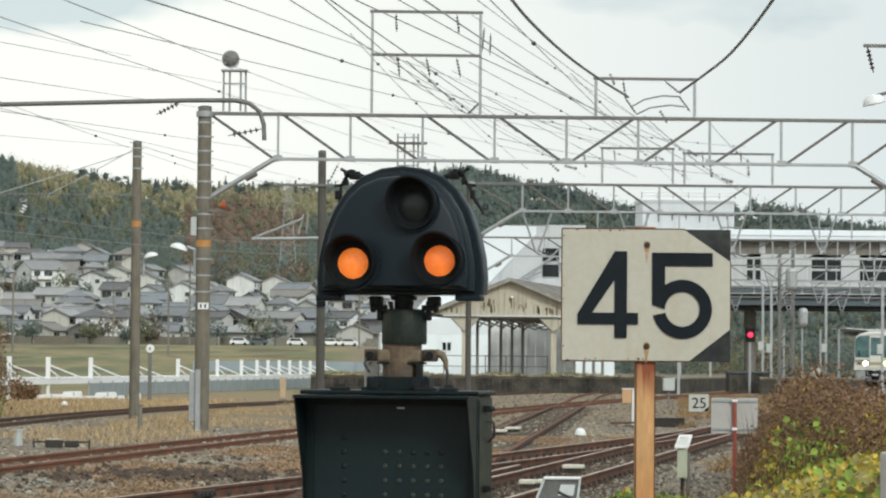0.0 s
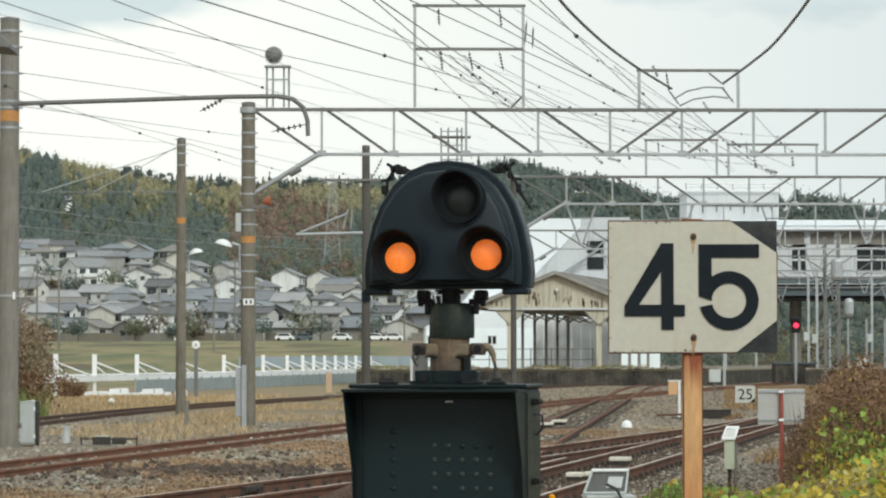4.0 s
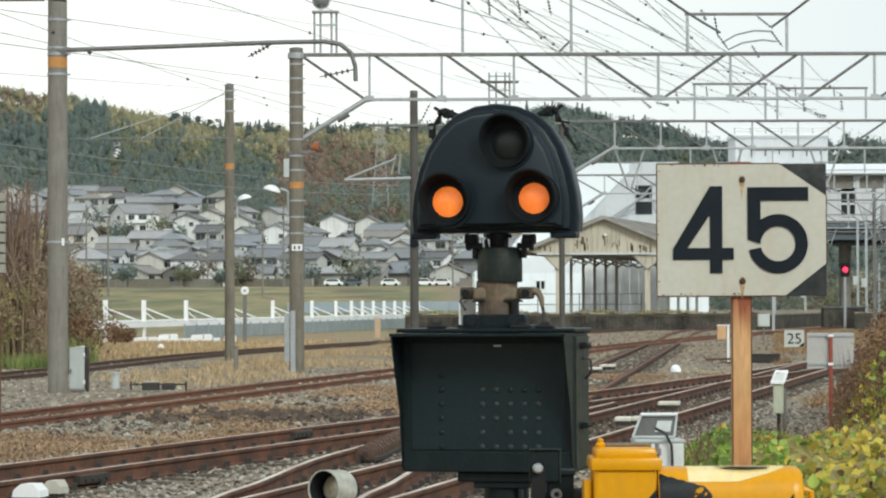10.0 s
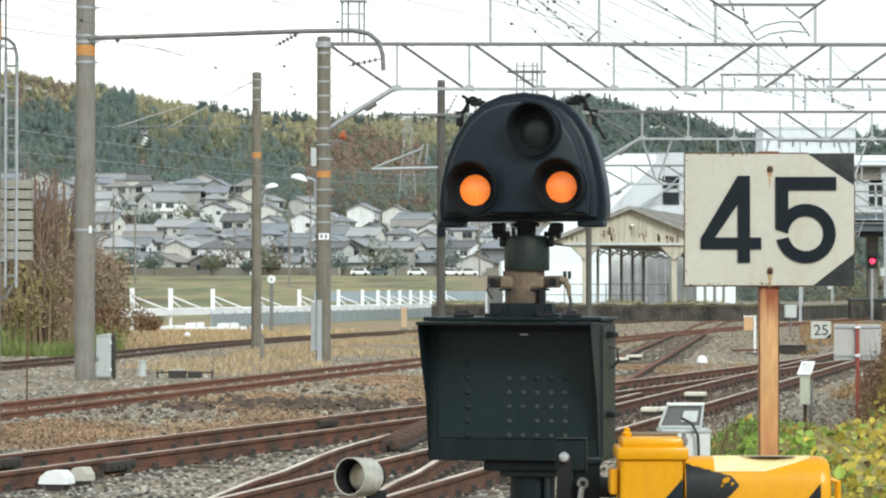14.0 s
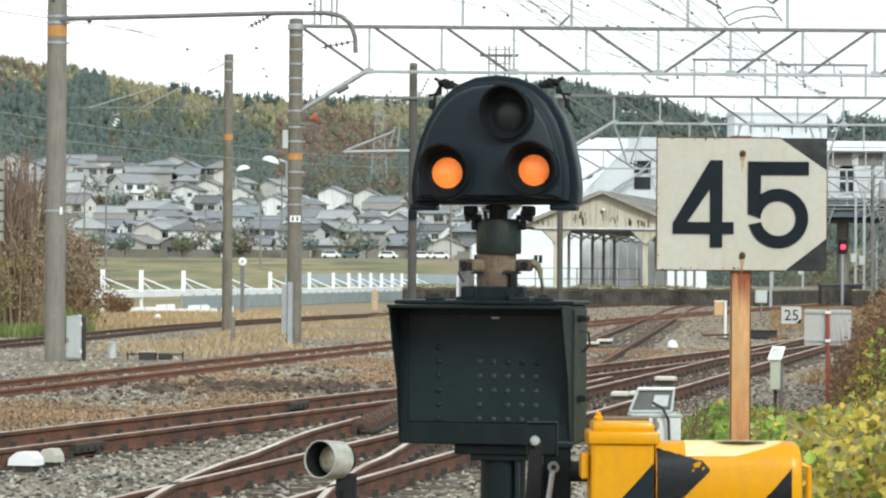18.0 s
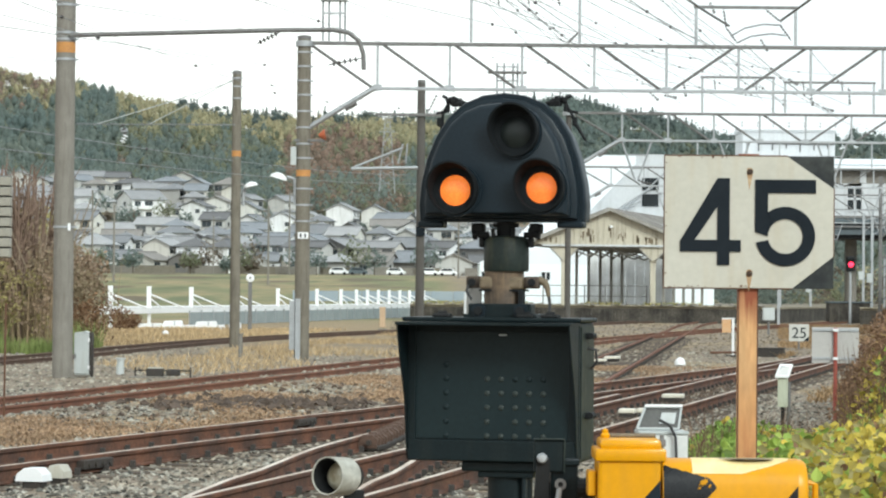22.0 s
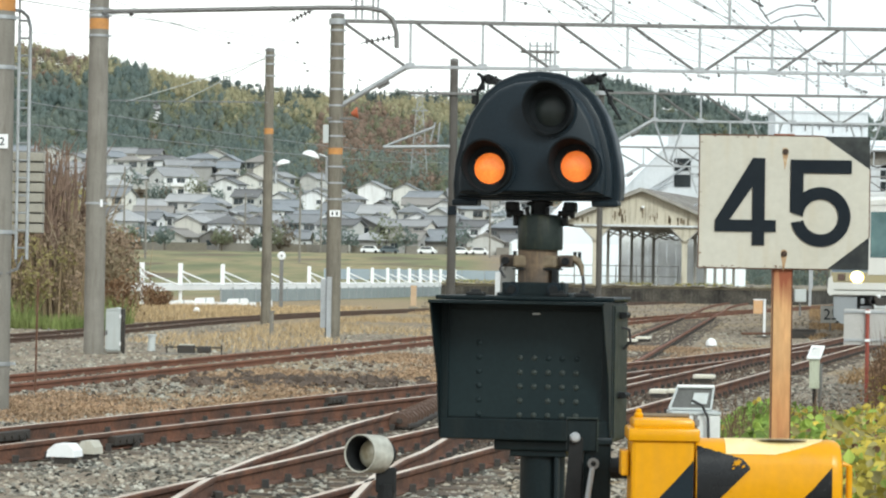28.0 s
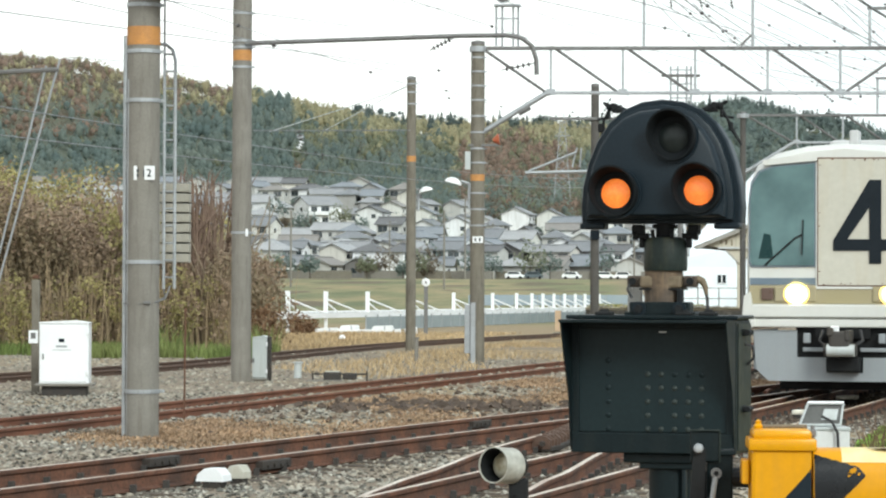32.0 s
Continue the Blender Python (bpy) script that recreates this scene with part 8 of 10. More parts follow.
def build_village():
    rng = random.Random(11)
    # (distance along, pitch, bearings from and to)
    rows = [(578, 8.0, -0.235, 0.045), (594, 8.2, -0.235, 0.045), (611, 7.8, -0.235, 0.045), (629, 8.2, -0.235, 0.045), (649, 8.4, -0.235, 0.045), (671, 8.6, -0.235, 0.045), (695, 8.8, -0.235, 0.03),
            (721, 9.0, -0.235, 0.0), (748, 9.2, -0.235, -0.045), (777, 9.4, -0.235, -0.06), (806, 9.6, -0.235, -0.068), (836, 10.0, -0.235, -0.075)]
    for k, (y0, pitch, s0, s1) in enumerate(rows):
        x = s0 * y0 + rng.uniform(0, 6)
        while x < s1 * y0:
            y = y0 + rng.uniform(-8, 8)
            w = rng.uniform(5.2, 9.8)
            d = rng.uniform(4.8, 7.4)
            st = 2 if rng.random() < (0.5 if k == 0 else 0.68) else 1
            shape = "gable" if rng.random() < 0.7 else "hip"
            turn = rng.choice((0, 0, 90, 90, 14, -16, 76)) + rng.uniform(-9, 9) - 10
            wi, ri = rng.choice((2, 4, 5, 1, 2, 0) if k > 7 else ((0, 0, 3, 3, 1, 5, 2, 4, 0, 5, 2, 6) if k > 1 else (0, 3, 1, 2, 4, 4, 6, 6, 2, 5))), rng.choice((0, 0, 1, 1, 2, 2, 3, 3, 4, 5))
            tone = ("white-rendered", "beige", "weathered tan", "bright white", "brown-grey", "cream", "dark timbered")[wi]
            rtone = ("slate-grey", "grey", "near-black", "pale grey", "brown-grey", "blue-grey")[ri]
            if not (abs(x + w / 2 + 71.3) < 11 and 700 < y < 766):
                house(x + w / 2, y, w, d, st, turn, M_walls[wi], M_roofs[ri], shape,
                      "%s %s-storey house with a %s tiled %s roof" % (tone, "two" if st == 2 else "one", rtone, shape), rng)
            x += pitch * rng.uniform(0.72, 1.12) + (5 if rng.random() < 0.05 else 0)
    # the tall white house that stands out of the roofs
    house(-72.2, 746, 9.6, 8.4, 2, 33, M_walls[3], M_roofs[1], "gable", "bright white two-storey house standing above the roofs", rng, False)
    house(-63.0, 752, 6.2, 6.0, 1, 20, M_walls[5], M_roofs[1], "hip", "cream one-storey house wing above the roofs", rng, False)
    # garden walls, sheds and parked cars along the front row
    for i in range(16):
        x = -122 + 9.0 * i + rng.uniform(-2, 2)
        y = 566 + rng.uniform(-3, 3)
        q = thing("garden_wall", (x, y, gz(x, y) - 0.2), "grey concrete garden wall at the field edge", "garden wall", "garden walls")
        part("wall", Mesh().box(0, 0, 0.85, 8.0, 0.25, 1.7), M_concrete if i % 2 else M_concrete_old, q)
        part("coping", Mesh().box(0, 0, 1.74, 8.1, 0.35, 0.1), M_concrete, q)
    for i, (x, y, c) in enumerate(((-66.5, 558, 0), (-15.5, 556, 0), (-11.9, 557, 1), (-4.5, 558, 0), (1.8, 557.5, 0), (5.6, 558, 0), (-113, 557, 0), (-80, 558, 1))):
        v = thing("parked_car", (x, y, gz(x, y)), "small white car parked at the field edge" if not c else "small dark car parked at the field edge", "car", "parked cars", turn=rng.uniform(-12, 12))
        body = M_whitebright if not c else M_girder
        part("body", Mesh().prism([(-1.8, 0.3), (1.8, 0.3), (1.85, 0.75), (1.3, 0.9), (0.8, 1.45), (-1.1, 1.5), (-1.7, 0.95), (-1.85, 0.8)], -0.75, 0.75), body, v)
        part("side_glass", Mesh().prism([(-1.45, 0.95), (1.1, 0.95), (0.7, 1.38), (-1.05, 1.42)], -0.77, -0.75), M_glassdark, v)
        for k in (-1.15, 1.15):
            part("wheel", Mesh().cyl((k, -0.77, 0.3), (k, -0.6, 0.3), 0.3, n=14), M_black_matt, v)
    # street lights and slim poles in the fields
    for x, y, h in ((-50, 440, 13.5), (-43.5, 410, 11.0), (-39, 545, 11), (-23.5, 520, 15.0), (-90, 520, 12), (-21.0, 400, 11.0), (6.5, 480, 12.5), (-53.5, 430, 10.5)):
        p = thing("field_pole", (x, y, gz(x, y)), "slim grey utility pole standing in the field", "utility pole", "field poles")
        part("shaft", Mesh().cyl((0, 0, -0.2), (0, 0, h), 0.16, 0.12, n=8), M_concrete, p, smooth=True)
        part("arm", Mesh().cyl((-0.6, 0, h - 0.6), (1.3, 0, h - 0.2), 0.05, n=6), M_galv, p)
    # lattice pylon
    py = thing("power_pylon", (-9.2, 800.0, gz(-9.2, 800)), "tall grey lattice power pylon rising from the village", "pylon")
    H, B, Tp = 27.0, 5.0, 0.9
    for a in (-1, 1):
        for b in (-1, 1):
            part("leg", Mesh().cyl((a * B / 2, b * B / 2, 0), (a * Tp / 2, b * Tp / 2, H), 0.1, 0.07, n=5), M_galv, py)
    for k in range(11):
        t0, t1 = k / 11, (k + 1) / 11
        w0, w1 = (B + (Tp - B) * t0) / 2, (B + (Tp - B) * t1) / 2
        for sgn in (-1, 1):
            part("bracing", Mesh().cyl((-w0, sgn * w0, H * t0), (w1, sgn * w1, H * t1), 0.045, n=4), M_galv, py)
            part("bracing", Mesh().cyl((w0, sgn * w0, H * t0), (-w1, sgn * w1, H * t1), 0.045, n=4), M_galv, py)
            part("bracing", Mesh().cyl((sgn * w0, -w0, H * t0), (sgn * w1, w1, H * t1), 0.045, n=4), M_galv, py)
    for z, w in ((20.5, 2.2), (24.5, 1.6)):
        part("crossarm", Mesh().cyl((-w, 0, z), (w, 0, z), 0.11, n=5).cyl((-w, 0, z), (0, 0, z + 1.2), 0.07, n=4).cyl((w, 0, z), (0, 0, z + 1.2), 0.07, n=4), M_galv, py)
    bl = thing("blue_net_fence", (0, 0, 0), "blue sheeting fence along the far side of the field", "fence")
    for i in range(18):
        x = -12 + 2.4 * i
        y = 300 + 0.5 * i
        part("sheet", Mesh().box(x, y, gz(x, y) + 0.45, 2.36, 0.06, 1.3), M_bluesheet, bl)


M_bluesheet = mat("blue_sheeting", (0.27, 0.33, 0.38), 0.6, second=(0.33, 0.37, 0.39), scale=1.2, grain=0.1)
build_village()


# ---------------------------------------------------------------- woods
def unit_ball():
    bm = bmesh.new()
    bmesh.ops.create_icosphere(bm, subdivisions=1, radius=1.0)
    bm.verts.index_update()
    v, f = np.array([p.co[:] for p in bm.verts]), np.array([[p.index for p in q.verts] for q in bm.faces])
    bm.free()
    return v, f


BALL = unit_ball()


def leaf_cloud(name, centres, radii, per, size, material, label, category, rng, kind="stuff", cone=False, shell=False, core=0.0):
    """Many small leaf blades scattered through crowns, each crown with gaps and an uneven edge."""
    c = np.repeat(np.asarray(centres, float), per, 0)
    r = np.repeat(np.asarray(radii, float), per, 0)
    n = len(c)
    d = rng.normal(size=(n, 3))
    d /= np.linalg.norm(d, axis=1)[:, None]
    rad = rng.uniform(0.35, 1.0, n) ** 0.6 if not shell else rng.uniform(0.68, 1.14, n)
    lump = 1 + 0.28 * np.sin(d[:, 0] * 5 + c[:, 0]) * np.cos(d[:, 2] * 4 + c[:, 1] * 1.7)
    p = d * (rad * lump)[:, None]
    if cone:
        h = rng.uniform(0, 1, n) ** 1.4
        a = rng.uniform(0, 2 * np.pi, n)
        rr = (1 - h) * (0.55 + 0.45 * rng.uniform(size=n)) * (0.8 + 0.3 * np.sin(h * 22))
        p = np.stack([np.cos(a) * rr, np.sin(a) * rr, h * 2 - 1], 1)
    p = c + p * r
    u = rng.normal(size=(n, 3))
    if shell:
        out = d + rng.normal(0, 0.6, (n, 3))
        out /= np.linalg.norm(out, axis=1)[:, None]
        u -= out * (u * out).sum(1)[:, None]
    u /= np.linalg.norm(u, axis=1)[:, None]
    w = np.cross(out, u) if shell else rng.normal(size=(n, 3))
    w -= u * (w * u).sum(1)[:, None]
    w /= np.linalg.norm(w, axis=1)[:, None]
    s = (size * rng.uniform(0.6, 1.4, n))[:, None]
    quads = np.stack([p - u * s, p + w * s * 0.55, p + u * s, p - w * s * 0.55], 1)
    verts, faces = quads.reshape(-1, 3), np.arange(n * 4).reshape(-1, 4).tolist()
    if core:
        # the dense inner mass of each crown, lumpy and uneven
        cc, rr = np.asarray(centres, float), np.asarray(radii, float)
        b = BALL[0][None] * rng.uniform(core * 0.8, core * 1.12, (len(cc), len(BALL[0]), 1))
        if cone:
            b[..., :2] *= np.clip((1.05 - b[..., 2:]) / 1.7, 0.05, 1.2)
        b = cc[:, None] + b * rr[:, None]
        f = BALL[1][None] + (np.arange(len(cc)) * len(BALL[0]))[:, None, None] + len(verts)
        verts = np.concatenate([verts, b.reshape(-1, 3)])
        faces += f.reshape(-1, 3).tolist()
    data = bpy.data.meshes.new(name)
    data.from_pydata(verts.tolist(), [], faces)
    if core:
        data.polygons.foreach_set("use_smooth", [False] * (n) + [True] * (len(faces) - n))
    data.materials.append(material)
    ob = new(name, data)
    return tagged(ob, label, category, kind=kind)


def foliage(name, col, second, island=0.07, trans=0.42, rough=0.7, scale=0.05):
    return mat(name, col, rough, second=second, amount=0.9, scale=scale, fine=0.6, grain=0.2, island=island, translucent=trans, spec=0.25)


M_bamboo = foliage("bamboo_leaves", (0.46, 0.41, 0.26), (0.38, 0.37, 0.24), trans=0.5)
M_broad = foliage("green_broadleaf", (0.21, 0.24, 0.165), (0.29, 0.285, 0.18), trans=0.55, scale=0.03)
# evergreen and conifer colours are lifted and blued to carry distance haze
M_dark = foliage("hazed_evergreen", (0.17, 0.225, 0.215), (0.24, 0.275, 0.235), trans=0.55, scale=0.022)
M_conifer = foliage("hazed_conifer_needles", (0.145, 0.185, 0.18), (0.18, 0.22, 0.2), trans=0.5)
M_autumn = foliage("autumn_leaves", (0.34, 0.24, 0.185), (0.29, 0.22, 0.175), trans=0.5)
M_bare = foliage("bare_grey_twigs", (0.22, 0.185, 0.145), (0.18, 0.15, 0.115))
M_trunk = mat("grey_brown_bark", (0.11, 0.09, 0.07), 0.9, second=(0.07, 0.055, 0.045), scale=3, grain=0.25)


def build_woods():
    rng = np.random.default_rng(4)
    groups = {k: ([], []) for k in ("bamboo", "broad", "dark", "conifer", "pine", "autumn", "bare")}
    trunks = Mesh()
    for i in range(15600):
        if i < 13700:
            y = 900 + 660 * rng.uniform() ** 0.9
            s = rng.uniform(-0.25, 0.21)
        else:
            y = rng.uniform(745, 910)
            s = rng.uniform(-0.06 + (y - 745) / 3000 * -0.3, 0.075)
        if s > 0.1 and rng.uniform() < 0.35:
            continue
        x = s * y
        z = gz(x, y)
        tall = (3.2 if s < -0.1 else 1.6) * smooth(1330, 1500, y)
        e = (z + 3.0) / y + rng.normal() * 0.0016
        wob = 0.004 * math.sin(s * 160) + 0.003 * math.sin(s * 61 + 1)
        u = rng.uniform()
        if y > 1400 and s > -0.082 - 0.02 * u:
            k = ("pine" if u < 0.1 else "conifer") if u < (0.24 if s < 0.0 else 0.2) else ("dark" if s > 0 else "bamboo")
        elif (s < -0.168 + wob and e > 0.058 and u < 0.75) or (s < -0.122 + wob and e > 0.0655 and u < 0.6):
            k = "bare" if u < 0.4 else "autumn"
        elif s < -0.112 + wob and e < 0.068 + wob * 0.4:
            k = "dark" if u < 0.9 else "broad"
        elif -0.041 + wob < s < -0.004 + wob and e < 0.0585 - 0.3 * max(0.0, s + 0.026) + wob * 0.3:
            if e > 0.042 + wob * 0.3:
                k = "autumn" if u < 0.62 else ("bare" if u < 0.85 else "broad")
            else:
                k = "bare" if u < 0.5 else ("autumn" if u < 0.68 else ("dark" if u < 0.85 else "broad"))
        elif s < 0.012:
            low = 0.0532 - 0.084 * (s + 0.05) + wob * 0.4 + 0.0028 * math.sin(s * 310) * math.sin(s * 97)
            clump = math.sin(s * 420 + y * 0.02) * math.sin(y * 0.045 + s * 90)
            brown = math.sin(s * 130 + 2.0) * math.sin(e * 420 + s * 60)
            if e < low - 0.003:
                k = "broad" if clump > 0.55 or u > 0.9 else "dark"
                if brown > 0.55 and u < 0.55:
                    k = "bare"
                elif e < 0.042 and u > 0.96:
                    k = "autumn"
            elif e < low + 0.0035:
                k = "broad" if u < 0.62 else ("dark" if clump < 0.2 else "bamboo")
            else:
                k = "bamboo" if clump < 0.8 else "broad"
        else:
            k = "dark" if u < 0.82 else ("conifer" if u < 0.88 else "broad")
        if k == "pine":
            h = rng.uniform(2.8, 4.8)
            groups[k][0].append((x, y, z + tall + h * 1.25))
            groups[k][1].append((h * 0.6, h * 0.6, h))
        elif k == "conifer":
            h = rng.uniform(3.2, 6.4)
            for _ in range(3):
                q = rng.uniform(0.25, 0.5) * h
                groups[k][0].append((x + rng.normal() * 0.22 * h, y, z + tall * 0.5 + h * rng.uniform(0.7, 1.45)))
                groups[k][1].append((q, q, q * rng.uniform(0.55, 0.95)))
        else:
            r = rng.uniform(1.1, 2.9) * (0.75 if y < 900 else 1.0) * (0.82 if k == "bamboo" else 1.0)
            el = rng.uniform(1.3, 2.3) if k == "bamboo" else (rng.uniform(1.3, 2.2) if k == "dark" else rng.uniform(0.9, 1.6))
            groups[k][0].append((x, y, z + tall + r * el * 0.8))
            groups[k][1].append((r, r, r * el))
        if rng.uniform() < 0.06:
            trunks.cyl((x, y, z - 0.5), (x, y, z + 4), 0.25, 0.15, n=5)
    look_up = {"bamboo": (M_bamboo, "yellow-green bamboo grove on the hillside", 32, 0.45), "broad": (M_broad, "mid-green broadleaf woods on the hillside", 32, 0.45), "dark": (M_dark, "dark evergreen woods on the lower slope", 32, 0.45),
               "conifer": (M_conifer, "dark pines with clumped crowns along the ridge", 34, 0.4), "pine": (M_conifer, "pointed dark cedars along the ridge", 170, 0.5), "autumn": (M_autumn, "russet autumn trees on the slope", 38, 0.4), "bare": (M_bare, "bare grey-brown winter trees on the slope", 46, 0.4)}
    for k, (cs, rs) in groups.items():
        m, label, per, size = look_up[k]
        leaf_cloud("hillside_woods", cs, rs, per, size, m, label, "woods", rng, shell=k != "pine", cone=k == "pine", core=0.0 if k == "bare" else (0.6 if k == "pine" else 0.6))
    t = part("woodland_trunks", trunks, M_trunk)
    tagged(t, "grey-brown trunks among the hillside woods", "tree trunks", kind="stuff")
    # garden trees among the houses
    for i in range(170):
        y = rng.uniform(580, 840) if i < 140 else rng.uniform(556, 572)
        x = rng.uniform(-0.22, 0.035) * y
        z = gz(x, y)
        r = rng.uniform(1.1, 3.0)
        tr = thing("garden_tree", (x, y, z), "small dark green garden tree between the houses", "tree", "garden trees")
        part("trunk", Mesh().cyl((0, 0, -0.2), (0, 0, r * 1.3), 0.14, 0.07, n=6).cyl((0, 0, r), (r * 0.4, 0, r * 1.7), 0.06, 0.03, n=5).cyl((0, 0, r), (-r * 0.4, 0.2, r * 1.7), 0.06, 0.03, n=5), M_trunk, tr)
        m = (M_dark, M_broad, M_dark, M_bare)[i % 4]
        cr = leaf_cloud("crown", [(0, 0, r * 1.6), (r * 0.5, 0, r * 1.3), (-r * 0.5, 0.2, r * 1.25)], [(r, r, r)] + [(r * 0.7,) * 3] * 2, 110, 0.3, m, "", "", rng, "")
        cr.parent = tr


build_woods()


def build_station_scrub():
    """Scrub and small trees on the embankment beyond the bridge."""
    rng = np.random.default_rng(17)
    sets = {0: ([], []), 1: ([], []), 2: ([], []), 3: ([], [])}
    for _ in range(620):
        y = rng.uniform(262, 345)
        x = rng.uniform(0.075, 0.215) * y
        if abs(x - track_r(y)) < 4.5:
            continue
        r = rng.uniform(0.5, 1.5)
        j = int(rng.integers(0, 4)) if math.sin(x * 0.35) > -0.3 else 2
        sets[j][0].append((x, y, rng.uniform(0.3, 4.2)))
        sets[j][1].append((r, r, r * 0.9))
    for j, m, lb in ((0, M_broad, "green scrub on the embankment beyond the bridge"), (1, M_bare, "bare grey brush beyond the bridge"), (2, M_dark, "dark evergreen scrub beyond the bridge"), (3, M_bamboo, "yellowing bushes beyond the bridge")):
        leaf_cloud("embankment_scrub", sets[j][0], sets[j][1], 80, 0.17, m, lb, "scrub", rng)
    for x, y, h in ((21.0, 168.0, 6.2), (24.6, 196.0, 7.4), (29.6, 188.0, 7.0), (31.2, 202.0, 7.6), (34.6, 176.0, 6.8), (36.4, 206.0, 7.4), (27.9, 205.0, 5.5)):
        p = thing("platform_mast", (x, y, 0.0), "slim pale steel mast with a bracket among the platforms", "mast", "masts among the platforms")
        part("shaft", Mesh().box(0, 0, h / 2, 0.16, 0.16, h, 0.01), M_galv, p)
        part("bracket", Mesh().cyl((0, 0, h - 0.5), (1.5, 0, h - 0.2), 0.04, n=6).cyl((0, 0, h - 1.3), (1.4, 0, h - 0.25), 0.03, n=6), M_galv, p)
        part("insulator", insulator((1.5, 0, h - 0.2), (1.55, 0, h - 0.75), 0.06), M_insul, p)
        part("equipment_box", Mesh().box(-0.18, -0.1, h * 0.42, 0.35, 0.25, 0.6, 0.03), M_greybox, p)
    bd = thing("far_white_board", (13.84, 80.0, 0.0), "small white board on a slim post behind the thicket", "board")
    part("board", Mesh().box(0, 0, 1.52, 0.26, 0.02, 0.3, 0.005), M_greywhite, bd)
    part("post", Mesh().cyl((0, 0.03, 0), (0, 0.03, 1.6), 0.025, n=8), M_galv_dark, bd)


build_station_scrub()

# ---------------------------------------------------------------- the train
M_trainwhite = mat("train_white_paint", (0.66, 0.66, 0.63), 0.35, second=(0.6, 0.6, 0.57), scale=0.8, grain=0.03, coat=0.2, streak=(0.55, 0.53, 0.48), streak_amount=0.2)
M_trainbeige = mat("train_beige_band", (0.36, 0.31, 0.18), 0.4, second=(0.37, 0.33, 0.25), scale=1, grain=0.04)
M_trainblue = mat("train_blue_grey_band", (0.17, 0.21, 0.25), 0.4, second=(0.14, 0.17, 0.21), scale=1, grain=0.04)
M_skirt = mat("train_grey_skirt", (0.3, 0.325, 0.345), 0.55, second=(0.26, 0.28, 0.3), scale=1.5, grain=0.05, streak=(0.26, 0.25, 0.24), streak_amount=0.15)
M_trainglass = mat("train_windscreen_glass", (0.1, 0.2, 0.205), 0.06, second=(0.02, 0.075, 0.08), amount=0.95, scale=1.1, grain=0.0, spec=0.8)
M_trainglassband = mat("train_grey_band", (0.15, 0.2, 0.25), 0.4, second=(0.13, 0.17, 0.21), scale=1, grain=0.04)
M_trainroof = mat("train_roof_grey", (0.5, 0.5, 0.5), 0.6, second=(0.4, 0.4, 0.4), scale=1, grain=0.08)
M_seatdark = mat("dark_teal_shape", (0.012, 0.04, 0.042), 0.3, spec=0.2, second=(0.02, 0.055, 0.055), scale=2, grain=0.0)
M_lampdull = mat("unlit_tail_lamp", (0.12, 0.075, 0.06), 0.3, second=(0.09, 0.06, 0.05), grain=0.1)
M_under = mat("train_underframe", (0.05, 0.047, 0.045), 0.8, second=(0.08, 0.065, 0.05), scale=2, grain=0.2)

SECTION = [(-1.44, 1.04), (-1.475, 1.5), (-1.475, 2.8), (-1.43, 3.2), (-1.32, 3.46), (-1.05, 3.62), (-0.6, 3.72), (0, 3.76), (0.6, 3.72), (1.05, 3.62), (1.32, 3.46), (1.43, 3.2), (1.475, 2.8), (1.475, 1.5), (1.44, 1.04)]


def car_body(y0, y1, nose):
    rings = [(0.0, 0.955, -0.1), (0.12, 0.985, -0.03), (0.4, 1.0, 0.0)] if nose else [(0.0, 0.98, -0.04), (0.08, 1.0, 0.0)]
    sec = [(y0 + a, k, dz) for a, k, dz in rings] + [(y1 - 0.08, 1.0, 0.0), (y1, 0.98, -0.04)]
    me, n = Mesh(), len(SECTION)
    for y, k, dz in sec:
        me.v += [(x * k, y, z + (dz if z > 3 else 0)) for x, z in SECTION]
    for i in range(len(sec) - 1):
        me.f += [(i * n + j, (i + 1) * n + j, (i + 1) * n + (j + 1) % n, i * n + (j + 1) % n) for j in range(n)]
    me.f += [tuple(range(n)), tuple(range((len(sec) - 1) * n, len(sec) * n))[::-1]]
    return me


